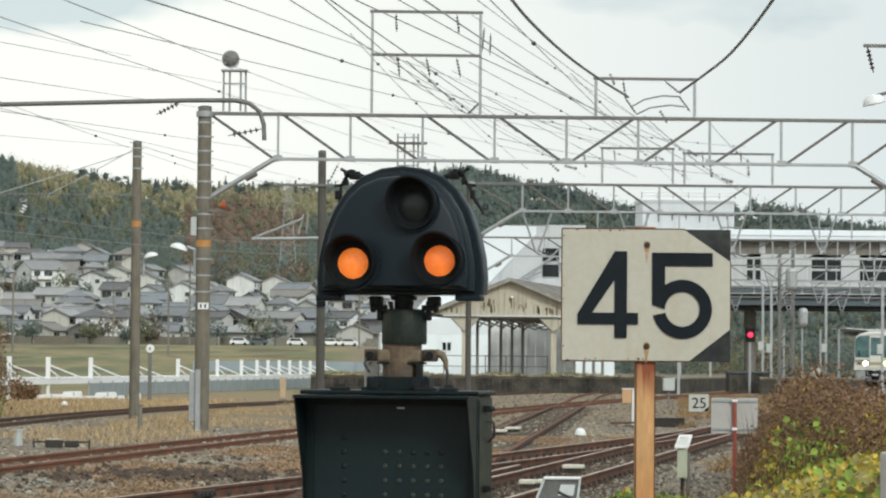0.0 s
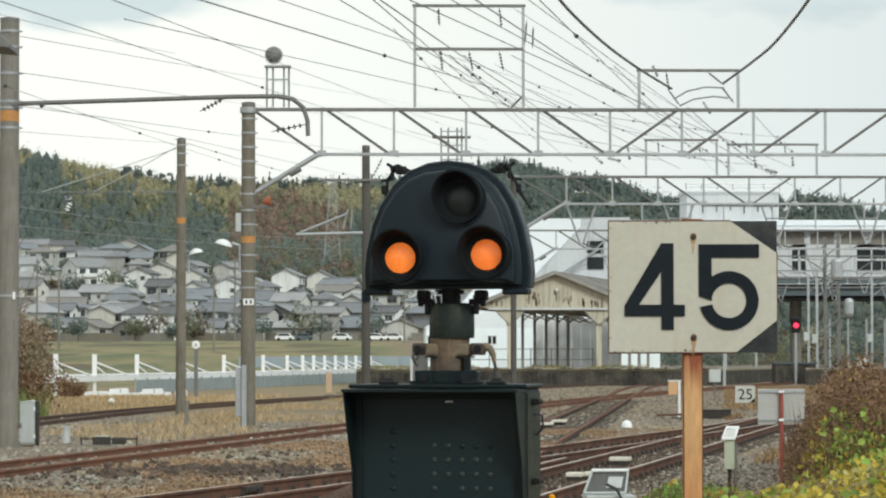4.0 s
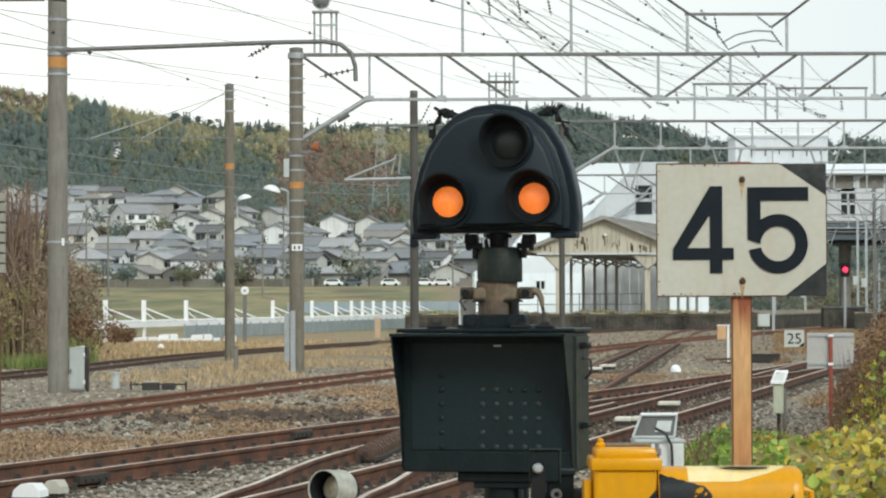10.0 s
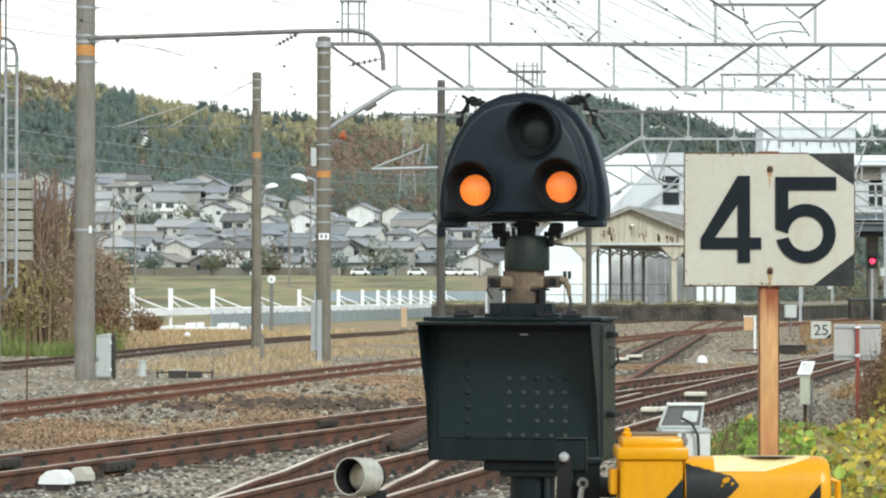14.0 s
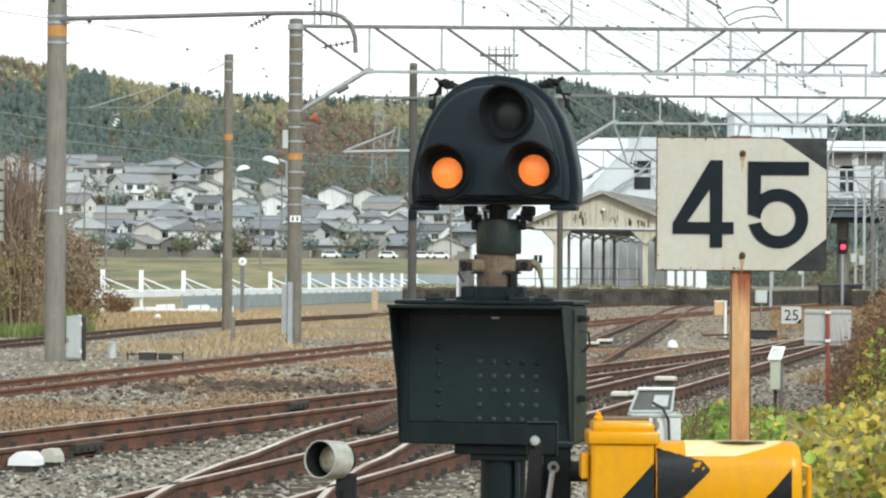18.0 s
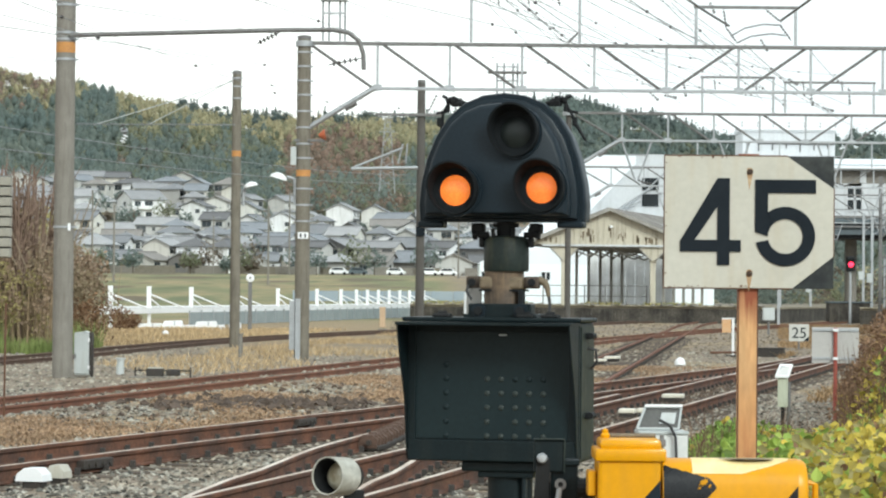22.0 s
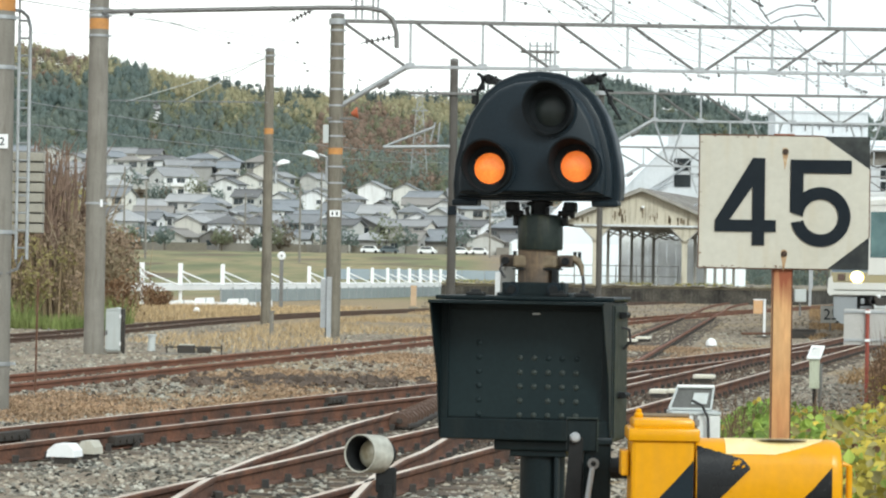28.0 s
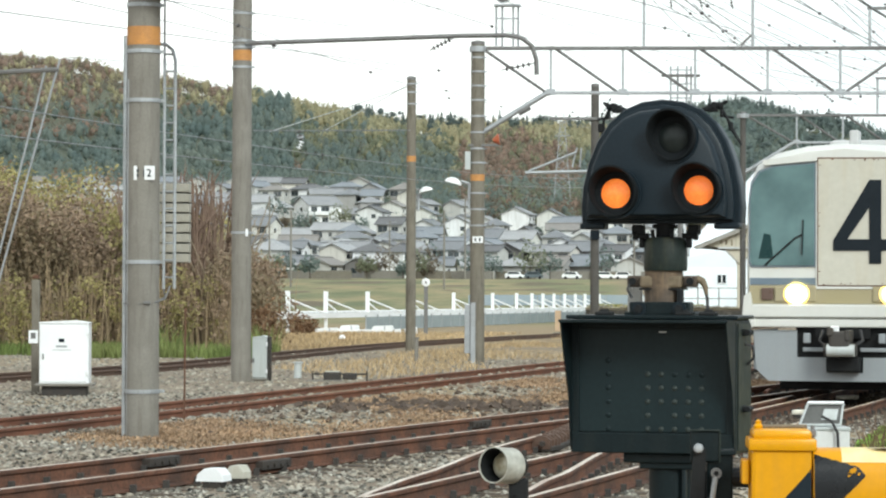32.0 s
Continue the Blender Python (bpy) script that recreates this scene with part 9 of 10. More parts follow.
def build_train():
    tr = thing("commuter_train", (track_r(200), 200.0, 0.5), "white commuter train with beige and blue bands and lit headlamps", "train")
    for c in range(4):
        y0 = 20.4 * c
        car = part("car_body", car_body(y0, y0 + 20.0, c == 0), M_trainwhite, tr, "white car body with a beige band", smooth=True)
        for k in (-1, 1):
            part("band", Mesh().box(k * 1.482, y0 + 10.2, 1.52, 0.012, 19.2, 0.28).box(k * 1.482, y0 + 10.2, 2.0, 0.012, 19.2, 0.02), M_trainbeige, car, "beige side band")
            part("band", Mesh().box(k * 1.482, y0 + 10.2, 1.705, 0.012, 19.2, 0.09), M_trainblue, car, "blue-grey side band")
            for i in range(6):
                part("window", Mesh().box(k * 1.478, y0 + 2.9 + 2.9 * i, 2.5, 0.02, 1.7, 0.9), M_trainglass, car)
            for i in range(3):
                d = part("door", Mesh().box(k * 1.484, y0 + 4.35 + 5.8 * i, 2.05, 0.02, 1.1, 1.9, 0.01), M_trainwhite, car)
                part("door_window", Mesh().box(k * 1.495, y0 + 4.35 + 5.8 * i, 2.5, 0.012, 0.8, 0.85), M_trainglass, d)
        part("roof_unit", Mesh().box(0.2, y0 + 5.0, 3.82, 1.8, 3.4, 0.3, 0.08).box(0.0, y0 + 14, 3.8, 1.6, 2.4, 0.24, 0.06), M_trainroof, car, "grey roof unit")
        part("underframe", Mesh().box(0, y0 + 10, 0.72, 2.3, 11.0, 0.55, 0.05), M_under, car)
        for b in (3.2, 16.8):
            bg = part("bogie", Mesh().box(-0.95, y0 + b, 0.5, 0.18, 2.8, 0.35, 0.04).box(0.95, y0 + b, 0.5, 0.18, 2.8, 0.35, 0.04).box(0, y0 + b, 0.55, 1.9, 0.5, 0.3), M_under, tr)
            for wy in (-1.05, 1.05):
                for wx in (-0.56, 0.56):
                    part("wheel", Mesh().cyl((wx - 0.06, y0 + b + wy, 0.43), (wx + 0.06, y0 + b + wy, 0.43), 0.43, n=20), M_under, bg)
    # the front
    def pane(x0, x1, z0, z1, corner):
        pts = [(x0, z0), (x1, z0), (x1, z1), (x0, z1)]
        if corner < 0:
            pts = [(x0 + 0.03, z0), (x1, z0), (x1, z1 + 0.04), (x0 + 0.35, z1), (x0 + 0.14, z1 - 0.08), (x0 + 0.03, z1 - 0.25), (x0, z1 - 0.5), (x0, z0 + 0.06)]
        elif corner > 0:
            pts = [(x0, z0), (x1 - 0.03, z0), (x1, z0 + 0.06), (x1, z1 - 0.5), (x1 - 0.03, z1 - 0.25), (x1 - 0.14, z1 - 0.08), (x1 - 0.35, z1), (x0, z1 + 0.04)]
        return pts

    for k, (a, b) in ((-1, (-1.385, -0.44)), (1, (0.44, 1.385))):
        fr = [(x + 0.025 * (-1 if x < (a + b) / 2 else 1), z + 0.025 * (-1 if z < 2.7 else 1)) for x, z in pane(a, b, 1.95, 3.4, k)]
        part("windscreen_frame", Mesh().prism(fr, -0.02, 0.03), M_trainblue, tr, "grey rubber surround")
        part("windscreen", Mesh().prism(pane(a, b, 1.95, 3.4, k), -0.032, -0.021), M_trainglass, tr, "large dark windscreen pane")
        part("seat_shade", Mesh().prism([(a + 0.12 if k < 0 else b - 0.34, 2.05), (a + 0.34 if k < 0 else b - 0.12, 2.05), (a + 0.3 if k < 0 else b - 0.18, 2.4), (a + 0.2 if k < 0 else b - 0.28, 2.42)], -0.036, -0.033), M_seatdark, tr, "dark shape of a seat back")
        wx = -0.62 if k < 0 else 1.2
        part("wiper", Mesh().tube([(wx - 0.55, -0.06, 1.95), (wx - 0.1, -0.06, 2.35), (wx, -0.06, 2.4)], 0.014, 6).cyl((wx, -0.06, 2.1), (wx + 0.02, -0.06, 2.62), 0.011, n=6), M_black_matt, tr)
        lamp = part("headlamp", Mesh().box(k * 0.72, -0.02, 1.53, 0.62, 0.05, 0.24, 0.03), M_trainbeige, tr, "headlamp recess")
        # glowing ring added to imitate the yellow halo round the lamp
        part("headlamp_ring", Mesh().lathe([(0.14, 0.0), (0.16, 0.0), (0.156, 0.012), (0.14, 0.02)], 24, Matrix.Translation((k * 0.7, -0.045, 1.53)) @ Matrix.Diagonal((1.2, 1, 1.05, 1)) @ Matrix.Rotation(radians(90), 4, "X")), M_lampring, lamp, "yellow glow ring added round the lens", smooth=True)
        part("headlamp_lens", Mesh().lathe([(0.142, 0.0), (0.12, 0.025), (1e-6, 0.035)], 20, Matrix.Translation((k * 0.7, -0.045, 1.53)) @ Matrix.Diagonal((1.2, 1, 1.05, 1)) @ Matrix.Rotation(radians(90), 4, "X")), M_headlamp if k < 0 else M_headlamp_yellow, lamp, "bright lit lens", smooth=True)
        part("tail_lamp", Mesh().box(k * 1.13, -0.045, 1.53, 0.18, 0.03, 0.18, 0.02), M_lampdull, lamp)
        part("corner_guard", Mesh().prism([(k * 1.3, 1.06), (k * 1.42, 1.02), (k * 1.5, 1.1), (k * 1.47, 1.5), (k * 1.38, 1.56)][::k], -0.1, 0.25), M_trainwhite, tr, "white corner guard")
        part("grab_rail", Mesh().tube([(k * 1.5, 0.25, 1.2), (k * 1.54, 0.22, 1.3), (k * 1.54, 0.22, 2.3), (k * 1.5, 0.25, 2.4)], 0.018, 6), M_galv_dark, tr)
        part("skirt", Mesh().prism([(k * 0.27, 0.25), (k * 1.12, 0.25), (k * 1.3, 0.42), (k * 1.34, 1.0), (k * 0.7, 1.0), (k * 0.7, 0.6), (k * 0.27, 0.6)][::k], 0.02, 0.1), M_skirt, tr, "grey front skirt")
        part("skirt_side", Mesh().prism([(k * 1.31, 0.42), (k * 1.35, 0.42), (k * 1.36, 1.0), (k * 1.32, 1.0)][::k], 0.1, 2.2), M_skirt, tr)
        part("hose_cock", Mesh().box(k * 0.55, 0.02, 0.88, 0.1, 0.14, 0.15, 0.02), M_skirt, tr)
        part("recess_ledge", Mesh().box(k * 0.42, 0.03, 0.715, 0.38, 0.08, 0.06, 0.01), M_skirt, tr)
    part("skirt_centre", Mesh().box(0, 0.06, 0.315, 0.538, 0.07, 0.13), M_skirt, tr, "grey skirt panel under the coupler")
    # black plate added to paint in the shade below the skirt
    part("rail_guard", Mesh().box(0, 0.7, 0.36, 2.1, 0.1, 0.5), M_black_matt, tr, "dark plate for the shade under the train front")
    part("front_door", Mesh().box(0, -0.015, 2.55, 0.84, 0.03, 1.9, 0.01), M_trainwhite, tr)
    part("front_door_window", Mesh().box(0, -0.034, 2.7, 0.7, 0.012, 1.25), M_trainglass, tr)
    part("front_band", Mesh().box(0, -0.008, 1.715, 2.78, 0.02, 0.1), M_trainglassband, tr, "grey band")
    part("front_band", Mesh().box(0, -0.006, 1.52, 2.8, 0.02, 0.27), M_trainbeige, tr, "beige band")
    part("bumper", Mesh().box(0, -0.03, 1.28, 2.72, 0.12, 0.19, 0.02).box(0, -0.01, 1.1, 2.7, 0.1, 0.12, 0.02), M_trainwhite, tr, "white front sill")
    part("coupler_recess", Mesh().box(0, 0.12, 0.83, 1.44, 0.1, 0.52).box(-0.02, 0.08, 1.02, 0.8, 0.2, 0.28), M_black_matt, tr, "black coupler recess")
    part("coupler", Mesh().box(-0.02, -0.22, 0.86, 0.3, 0.5, 0.26, 0.04).cyl((-0.26, -0.3, 0.72), (0.22, -0.3, 0.72), 0.095, n=16).box(0.1, -0.24, 0.93, 0.07, 0.5, 0.16, 0.02).box(-0.15, -0.3, 0.98, 0.08, 0.4, 0.12, 0.02), M_under, tr, "dark knuckle coupler")
    part("coupler_head", Mesh().box(0, -0.05, 0.5, 0.5, 0.24, 0.22, 0.03), M_black_matt, tr, "black lower coupler body")
    part("coupler_roller", Mesh().cyl((-0.2, -0.4, 0.71), (0.2, -0.4, 0.71), 0.09, n=16), M_greybox, tr, "pale roller", smooth=True)
    part("air_hose", Mesh().tube([(-0.3, -0.1, 1.0), (-0.33, -0.25, 0.85), (-0.25, -0.3, 0.78)], 0.025, 6).tube([(0.25, -0.1, 1.0), (0.3, -0.25, 0.85), (0.22, -0.3, 0.8)], 0.025, 6), M_cable, tr)
    part("valve_cap", Mesh().box(-0.1, -0.3, 1.02, 0.12, 0.1, 0.1, 0.02), M_whitebright, tr)
    part("roof_lip", Mesh().prism([(-1.2, 3.42), (0, 3.52), (1.2, 3.42), (1.2, 3.5), (0, 3.66), (-1.2, 3.5)], -0.06, 0.2), M_trainwhite, tr)
    part("roof_horn", Mesh().box(0.05, 0.8, 3.86, 0.14, 0.3, 0.22, 0.03), M_trainroof, tr)
    return tr


train = build_train()

# ---------------------------------------------------------------- plants near the line
M_kudzu = foliage("broad_green_leaves", (0.2, 0.34, 0.07), (0.33, 0.4, 0.09), island=0.55, trans=0.3, rough=0.5, scale=0.8)
M_yellowleaf = foliage("yellow_autumn_leaves", (0.58, 0.43, 0.075), (0.42, 0.36, 0.07), island=0.45, trans=0.3, rough=0.5, scale=0.8)
M_brownleaf = foliage("withered_brown_leaves", (0.25, 0.145, 0.08), (0.17, 0.1, 0.06), island=0.5, trans=0.2, scale=0.8)
M_weed = foliage("brown_weed_heads", (0.24, 0.14, 0.085), (0.2, 0.125, 0.075), island=0.5, trans=0.2, scale=0.5)
M_thicket = foliage("withered_thicket_leaves", (0.34, 0.25, 0.175), (0.26, 0.19, 0.135), island=0.35, trans=0.25, scale=0.4)
M_litter = foliage("leaf_litter", (0.4, 0.27, 0.17), (0.27, 0.185, 0.12), island=0.4, trans=0.1, scale=0.5)
M_drygrass = foliage("straw_grass", (0.56, 0.42, 0.25), (0.45, 0.33, 0.19), island=0.4, trans=0.25, scale=0.3)
M_browngrass = foliage("brown_withered_grass", (0.36, 0.235, 0.125), (0.26, 0.17, 0.09), island=0.4, trans=0.2, scale=0.3)
M_greengrass = foliage("green_grass", (0.17, 0.235, 0.07), (0.24, 0.25, 0.1), island=0.35, trans=0.25, scale=0.3)
M_reed = foliage("dry_reed_stems", (0.33, 0.25, 0.155), (0.23, 0.165, 0.1), island=0.35, trans=0.1, scale=0.3)
M_olivetwig = foliage("olive_brown_twigs", (0.28, 0.22, 0.14), (0.21, 0.17, 0.11), island=0.35, trans=0.3, scale=0.4)
M_vine = foliage("yellowing_vine_leaves", (0.4, 0.35, 0.15), (0.3, 0.27, 0.12), island=0.35, trans=0.3, scale=0.4)
M_stem = mat("brown_stem", (0.13, 0.075, 0.045), 0.85, second=(0.09, 0.05, 0.03), scale=6, grain=0.2)


def blades(name, pts, height, width, material, label, category, rng, lean=0.35):
    """Grass blades or stems rising from pts, each a bent tapered strip."""
    p = np.asarray(pts, float)
    n = len(p)
    a = rng.uniform(0, 2 * np.pi, n)
    h = height * rng.uniform(0.45, 1.25, n)
    w = width * rng.uniform(0.7, 1.3, n)
    d = np.stack([np.cos(a), np.sin(a), 0 * a], 1)
    b = rng.uniform(0, 2 * np.pi, n)
    bend = np.stack([np.cos(b), np.sin(b), 0 * b], 1) * (h * lean * rng.uniform(0.2, 1.2, n))[:, None]
    up = np.array([0, 0, 1.0])
    v = [p - d * w[:, None], p + d * w[:, None], p + d * w[:, None] * 0.7 + up * (h * 0.55)[:, None] + bend * 0.35, p - d * w[:, None] * 0.7 + up * (h * 0.55)[:, None] + bend * 0.35, p + up * h[:, None] + bend]
    verts = np.stack(v, 1).reshape(-1, 3)
    i = np.arange(n)[:, None] * 5
    faces = [tuple(q) for q in (i + np.array([[0, 1, 2, 3]])).tolist()] + [tuple(q) for q in (i + np.array([[3, 2, 4]])).tolist()]
    data = bpy.data.meshes.new(name)
    data.from_pydata(verts.tolist(), [], faces)
    data.materials.append(material)
    return tagged(new(name, data), label, category, kind="stuff")


def big_leaves(name, pts, size, material, label, rng, tilt=0.85):
    """Broad lobed leaves, folded along the midrib."""
    p = np.asarray(pts, float)
    n = len(p)
    shape = np.array([(0, -1, 0), (0.55, -0.75, 0.12), (0.85, -0.1, 0.22), (0.5, 0.45, 0.14), (0, 1.05, -0.1), (-0.5, 0.45, 0.14), (-0.85, -0.1, 0.22), (-0.55, -0.75, 0.12)])
    a = rng.uniform(0, 2 * np.pi, n)
    tx, ty = rng.normal(0.5, tilt, n), rng.normal(0, tilt, n)
    s = size * rng.uniform(0.55, 1.3, n)
    verts = np.zeros((n, 8, 3))
    for k, (x, y, z) in enumerate(shape):
        X = (x * np.cos(a) - y * np.sin(a)) * s
        Y = (x * np.sin(a) + y * np.cos(a)) * s
        Z = z * s
        Y2, Z2 = Y * np.cos(tx) - Z * np.sin(tx), Y * np.sin(tx) + Z * np.cos(tx)
        X2, Z3 = X * np.cos(ty) + Z2 * np.sin(ty), -X * np.sin(ty) + Z2 * np.cos(ty)
        verts[:, k] = p + np.stack([X2, Y2, Z3], 1)
    i = (np.arange(n) * 8)[:, None]
    faces = (i + np.array([[0, 1, 2, 3, 4]])).tolist() + (i + np.array([[0, 4, 5, 6, 7]])).tolist()
    data = bpy.data.meshes.new(name)
    data.from_pydata(verts.reshape(-1, 3).tolist(), [], faces)
    data.materials.append(material)
    return tagged(new(name, data), label, "leaves", kind="stuff")


def bank(x, y):
    """Height of the leafy bank beside the running line."""
    b = x / y
    rise = max(0.0, min(1.0, (b - 0.089) / 0.016))
    return rise * (0.5 - 0.3 * smooth(15, 25, y) + 0.3 * smooth(0.15, 0.2, b) + 1.5 * max(0.0, b - 0.105) + 0.16 * math.sin(x * 2.6) * math.sin(y * 0.7)) * smooth(9.5, 12.5, y) * (1 - smooth(27, 32, y))


def build_right_plants():
    rng = np.random.default_rng(8)
    green, yellow, brown, olive = [], [], [], []
    while len(green) + len(yellow) + len(brown) + len(olive) < 52000:
        y = rng.uniform(10.5, 31)
        x = rng.uniform(0.088, 0.25) * y
        h = bank(x, y)
        if h < 0.05:
            continue
        z = h * rng.uniform(0.35, 1.15) + 0.05 + 0.1 * rng.uniform()
        f = math.sin(x * 2.3 + 0.7) + math.sin(y * 0.9 + x) + rng.normal() * 0.7
        inner = (x / y - 0.088) / 0.14
        w = smooth(0.1, 0.36, inner)
        clump = 0.5 * math.sin(x * 7.1 + y) * math.sin(y * 2.3 + z * 4) + 0.18 * f
        if rng.uniform() < w * (0.25 + 0.3 * clump):
            continue
        low = z < h * 0.62
        u = rng.uniform() + 0.3 * clump
        if u < 1 - 0.78 * w:
            green.append((x, y, z))
        elif low and rng.uniform() < 0.55:
            brown.append((x, y, z))
        else:
            (yellow if rng.uniform() < 0.55 else olive if rng.uniform() < 0.75 else brown).append((x, y, z))
    big_leaves("leafy_creeper", olive, 0.03, M_vine, "dull olive-yellow creeper leaves", rng)
    big_leaves("leafy_creeper", green, 0.031, M_kudzu, "fresh green creeper leaves covering the bank", rng)
    big_leaves("leafy_creeper", yellow, 0.031, M_yellowleaf, "yellowing creeper leaves among the green", rng)
    big_leaves("leafy_creeper", brown, 0.019, M_brownleaf, "withered brown leaves among the creeper", rng)
    pts = [(rng.uniform(1.0, 5.5), rng.uniform(10.5, 28), 0.0) for _ in range(5000)]
    pts = [p for p in pts if bank(p[0], p[1]) > 0.08]
    blades("creeper_stems", pts, 0.6, 0.006, M_stem, "thin brown stems under the creeper", "stems", rng, 0.5)
    # weeds grown over the end of the platform
    gp = [(x, y, 1.0) for x, y in zip(rng.uniform(-0.3, 20.5, 5200), 175.4 + 4.6 * rng.uniform(size=5200) ** 1.6) if math.sin(x * 1.3) + math.sin(x * 0.45 + 1) > 0.0]
    blades("platform_weeds", gp[::2], 0.27, 0.03, M_vine, "dry straw weeds along the platform edge", "weeds", rng, 1.2)
    blades("platform_weeds", [p for p in gp[1::2] if math.sin(p[0] * 2.1) > 0.1], 0.24, 0.03, M_greengrass, "green weeds along the platform edge", "weeds", rng, 1.6)
    # brown thicket before the station
    wpts, leaves_y, leaves_b = [], [], []
    for _ in range(30000):
        y = rng.uniform(28, 44)
        x = rng.uniform(0.138, 0.25) * y
        top = (1.17 + 0.2 * (1 - smooth(0.172, 0.192, x / y)) + 0.16 * math.sin(x * 3) + 0.1 * math.sin(y)) * smooth(0.141, 0.168, x / y)
        if top < 0.25:
            continue
        wpts.append((x, y, 0.0, top))
    w = np.array(wpts)
    blades("weed_thicket", w[:2600, :3], 1.05, 0.006, M_stem, "tall brown weed stems in a dense thicket", "weeds", rng, 0.25)
    zz = w[:, 3] * rng.uniform(0.15, 1.05, len(w))
    hi = zz / w[:, 3]
    sel = rng.uniform(size=len(w))
    P = np.stack([w[:, 0] + rng.normal(0, 0.05, len(w)), w[:, 1], zz], 1)
    patch = np.sin(P[:, 0] * 2.9 + P[:, 2] * 2) + np.sin(P[:, 1] * 1.1 + P[:, 0]) + rng.normal(0, 0.6, len(P))
    low = (hi < 0.95) & (sel < 0.72) & (patch > 0.1)
    big_leaves("weed_leaves", P[low], 0.034, M_yellowleaf, "yellow-green leaves low in the thicket", rng)
    mid = (hi < 0.85) & (sel < 0.6) & (patch < 0.1) & (patch > -1.2)
    big_leaves("weed_leaves", P[mid], 0.034, M_kudzu, "green leaves low in the thicket", rng)
    withered = (sel > 0.72) & (sel < 0.84)
    big_leaves("weed_leaves", P[withered], 0.022, M_brownleaf, "withered brown leaves through the thicket", rng)
    rest = (hi > 0.72) & (sel > 0.84)
    leaf_cloud("weed_heads", P[rest], np.full((rest.sum(), 3), 0.2), 24, 0.024, M_weed, "russet seed heads of the thicket", "weeds", rng)
    # dry grass beyond it
    gp = [(rng.uniform(0.1, 0.24) * y, y, 0.0) for y in rng.uniform(45, 165, 60000)]
    gp = [p for p in gp if abs(p[0] - track_r(p[1])) > 1.6 and (p[0] > track_r(p[1]) or p[0] / p[1] > 0.125) and math.sin(p[0] * 0.9) + math.sin(p[1] * 0.21 + p[0] * 0.5) > -0.9]
    blades("dry_grass", gp, 0.16, 0.012, M_browngrass, "straw-coloured dry grass beside the tracks", "grass", rng, 1.5)


build_right_plants()


M_redtwig = mat("red_brown_twig", (0.2, 0.135, 0.1), 0.9, second=(0.13, 0.085, 0.065), scale=5, grain=0.2)
M_palestem = mat("pale_dead_stem", (0.3, 0.24, 0.17), 0.9, second=(0.2, 0.15, 0.1), scale=6, grain=0.2)


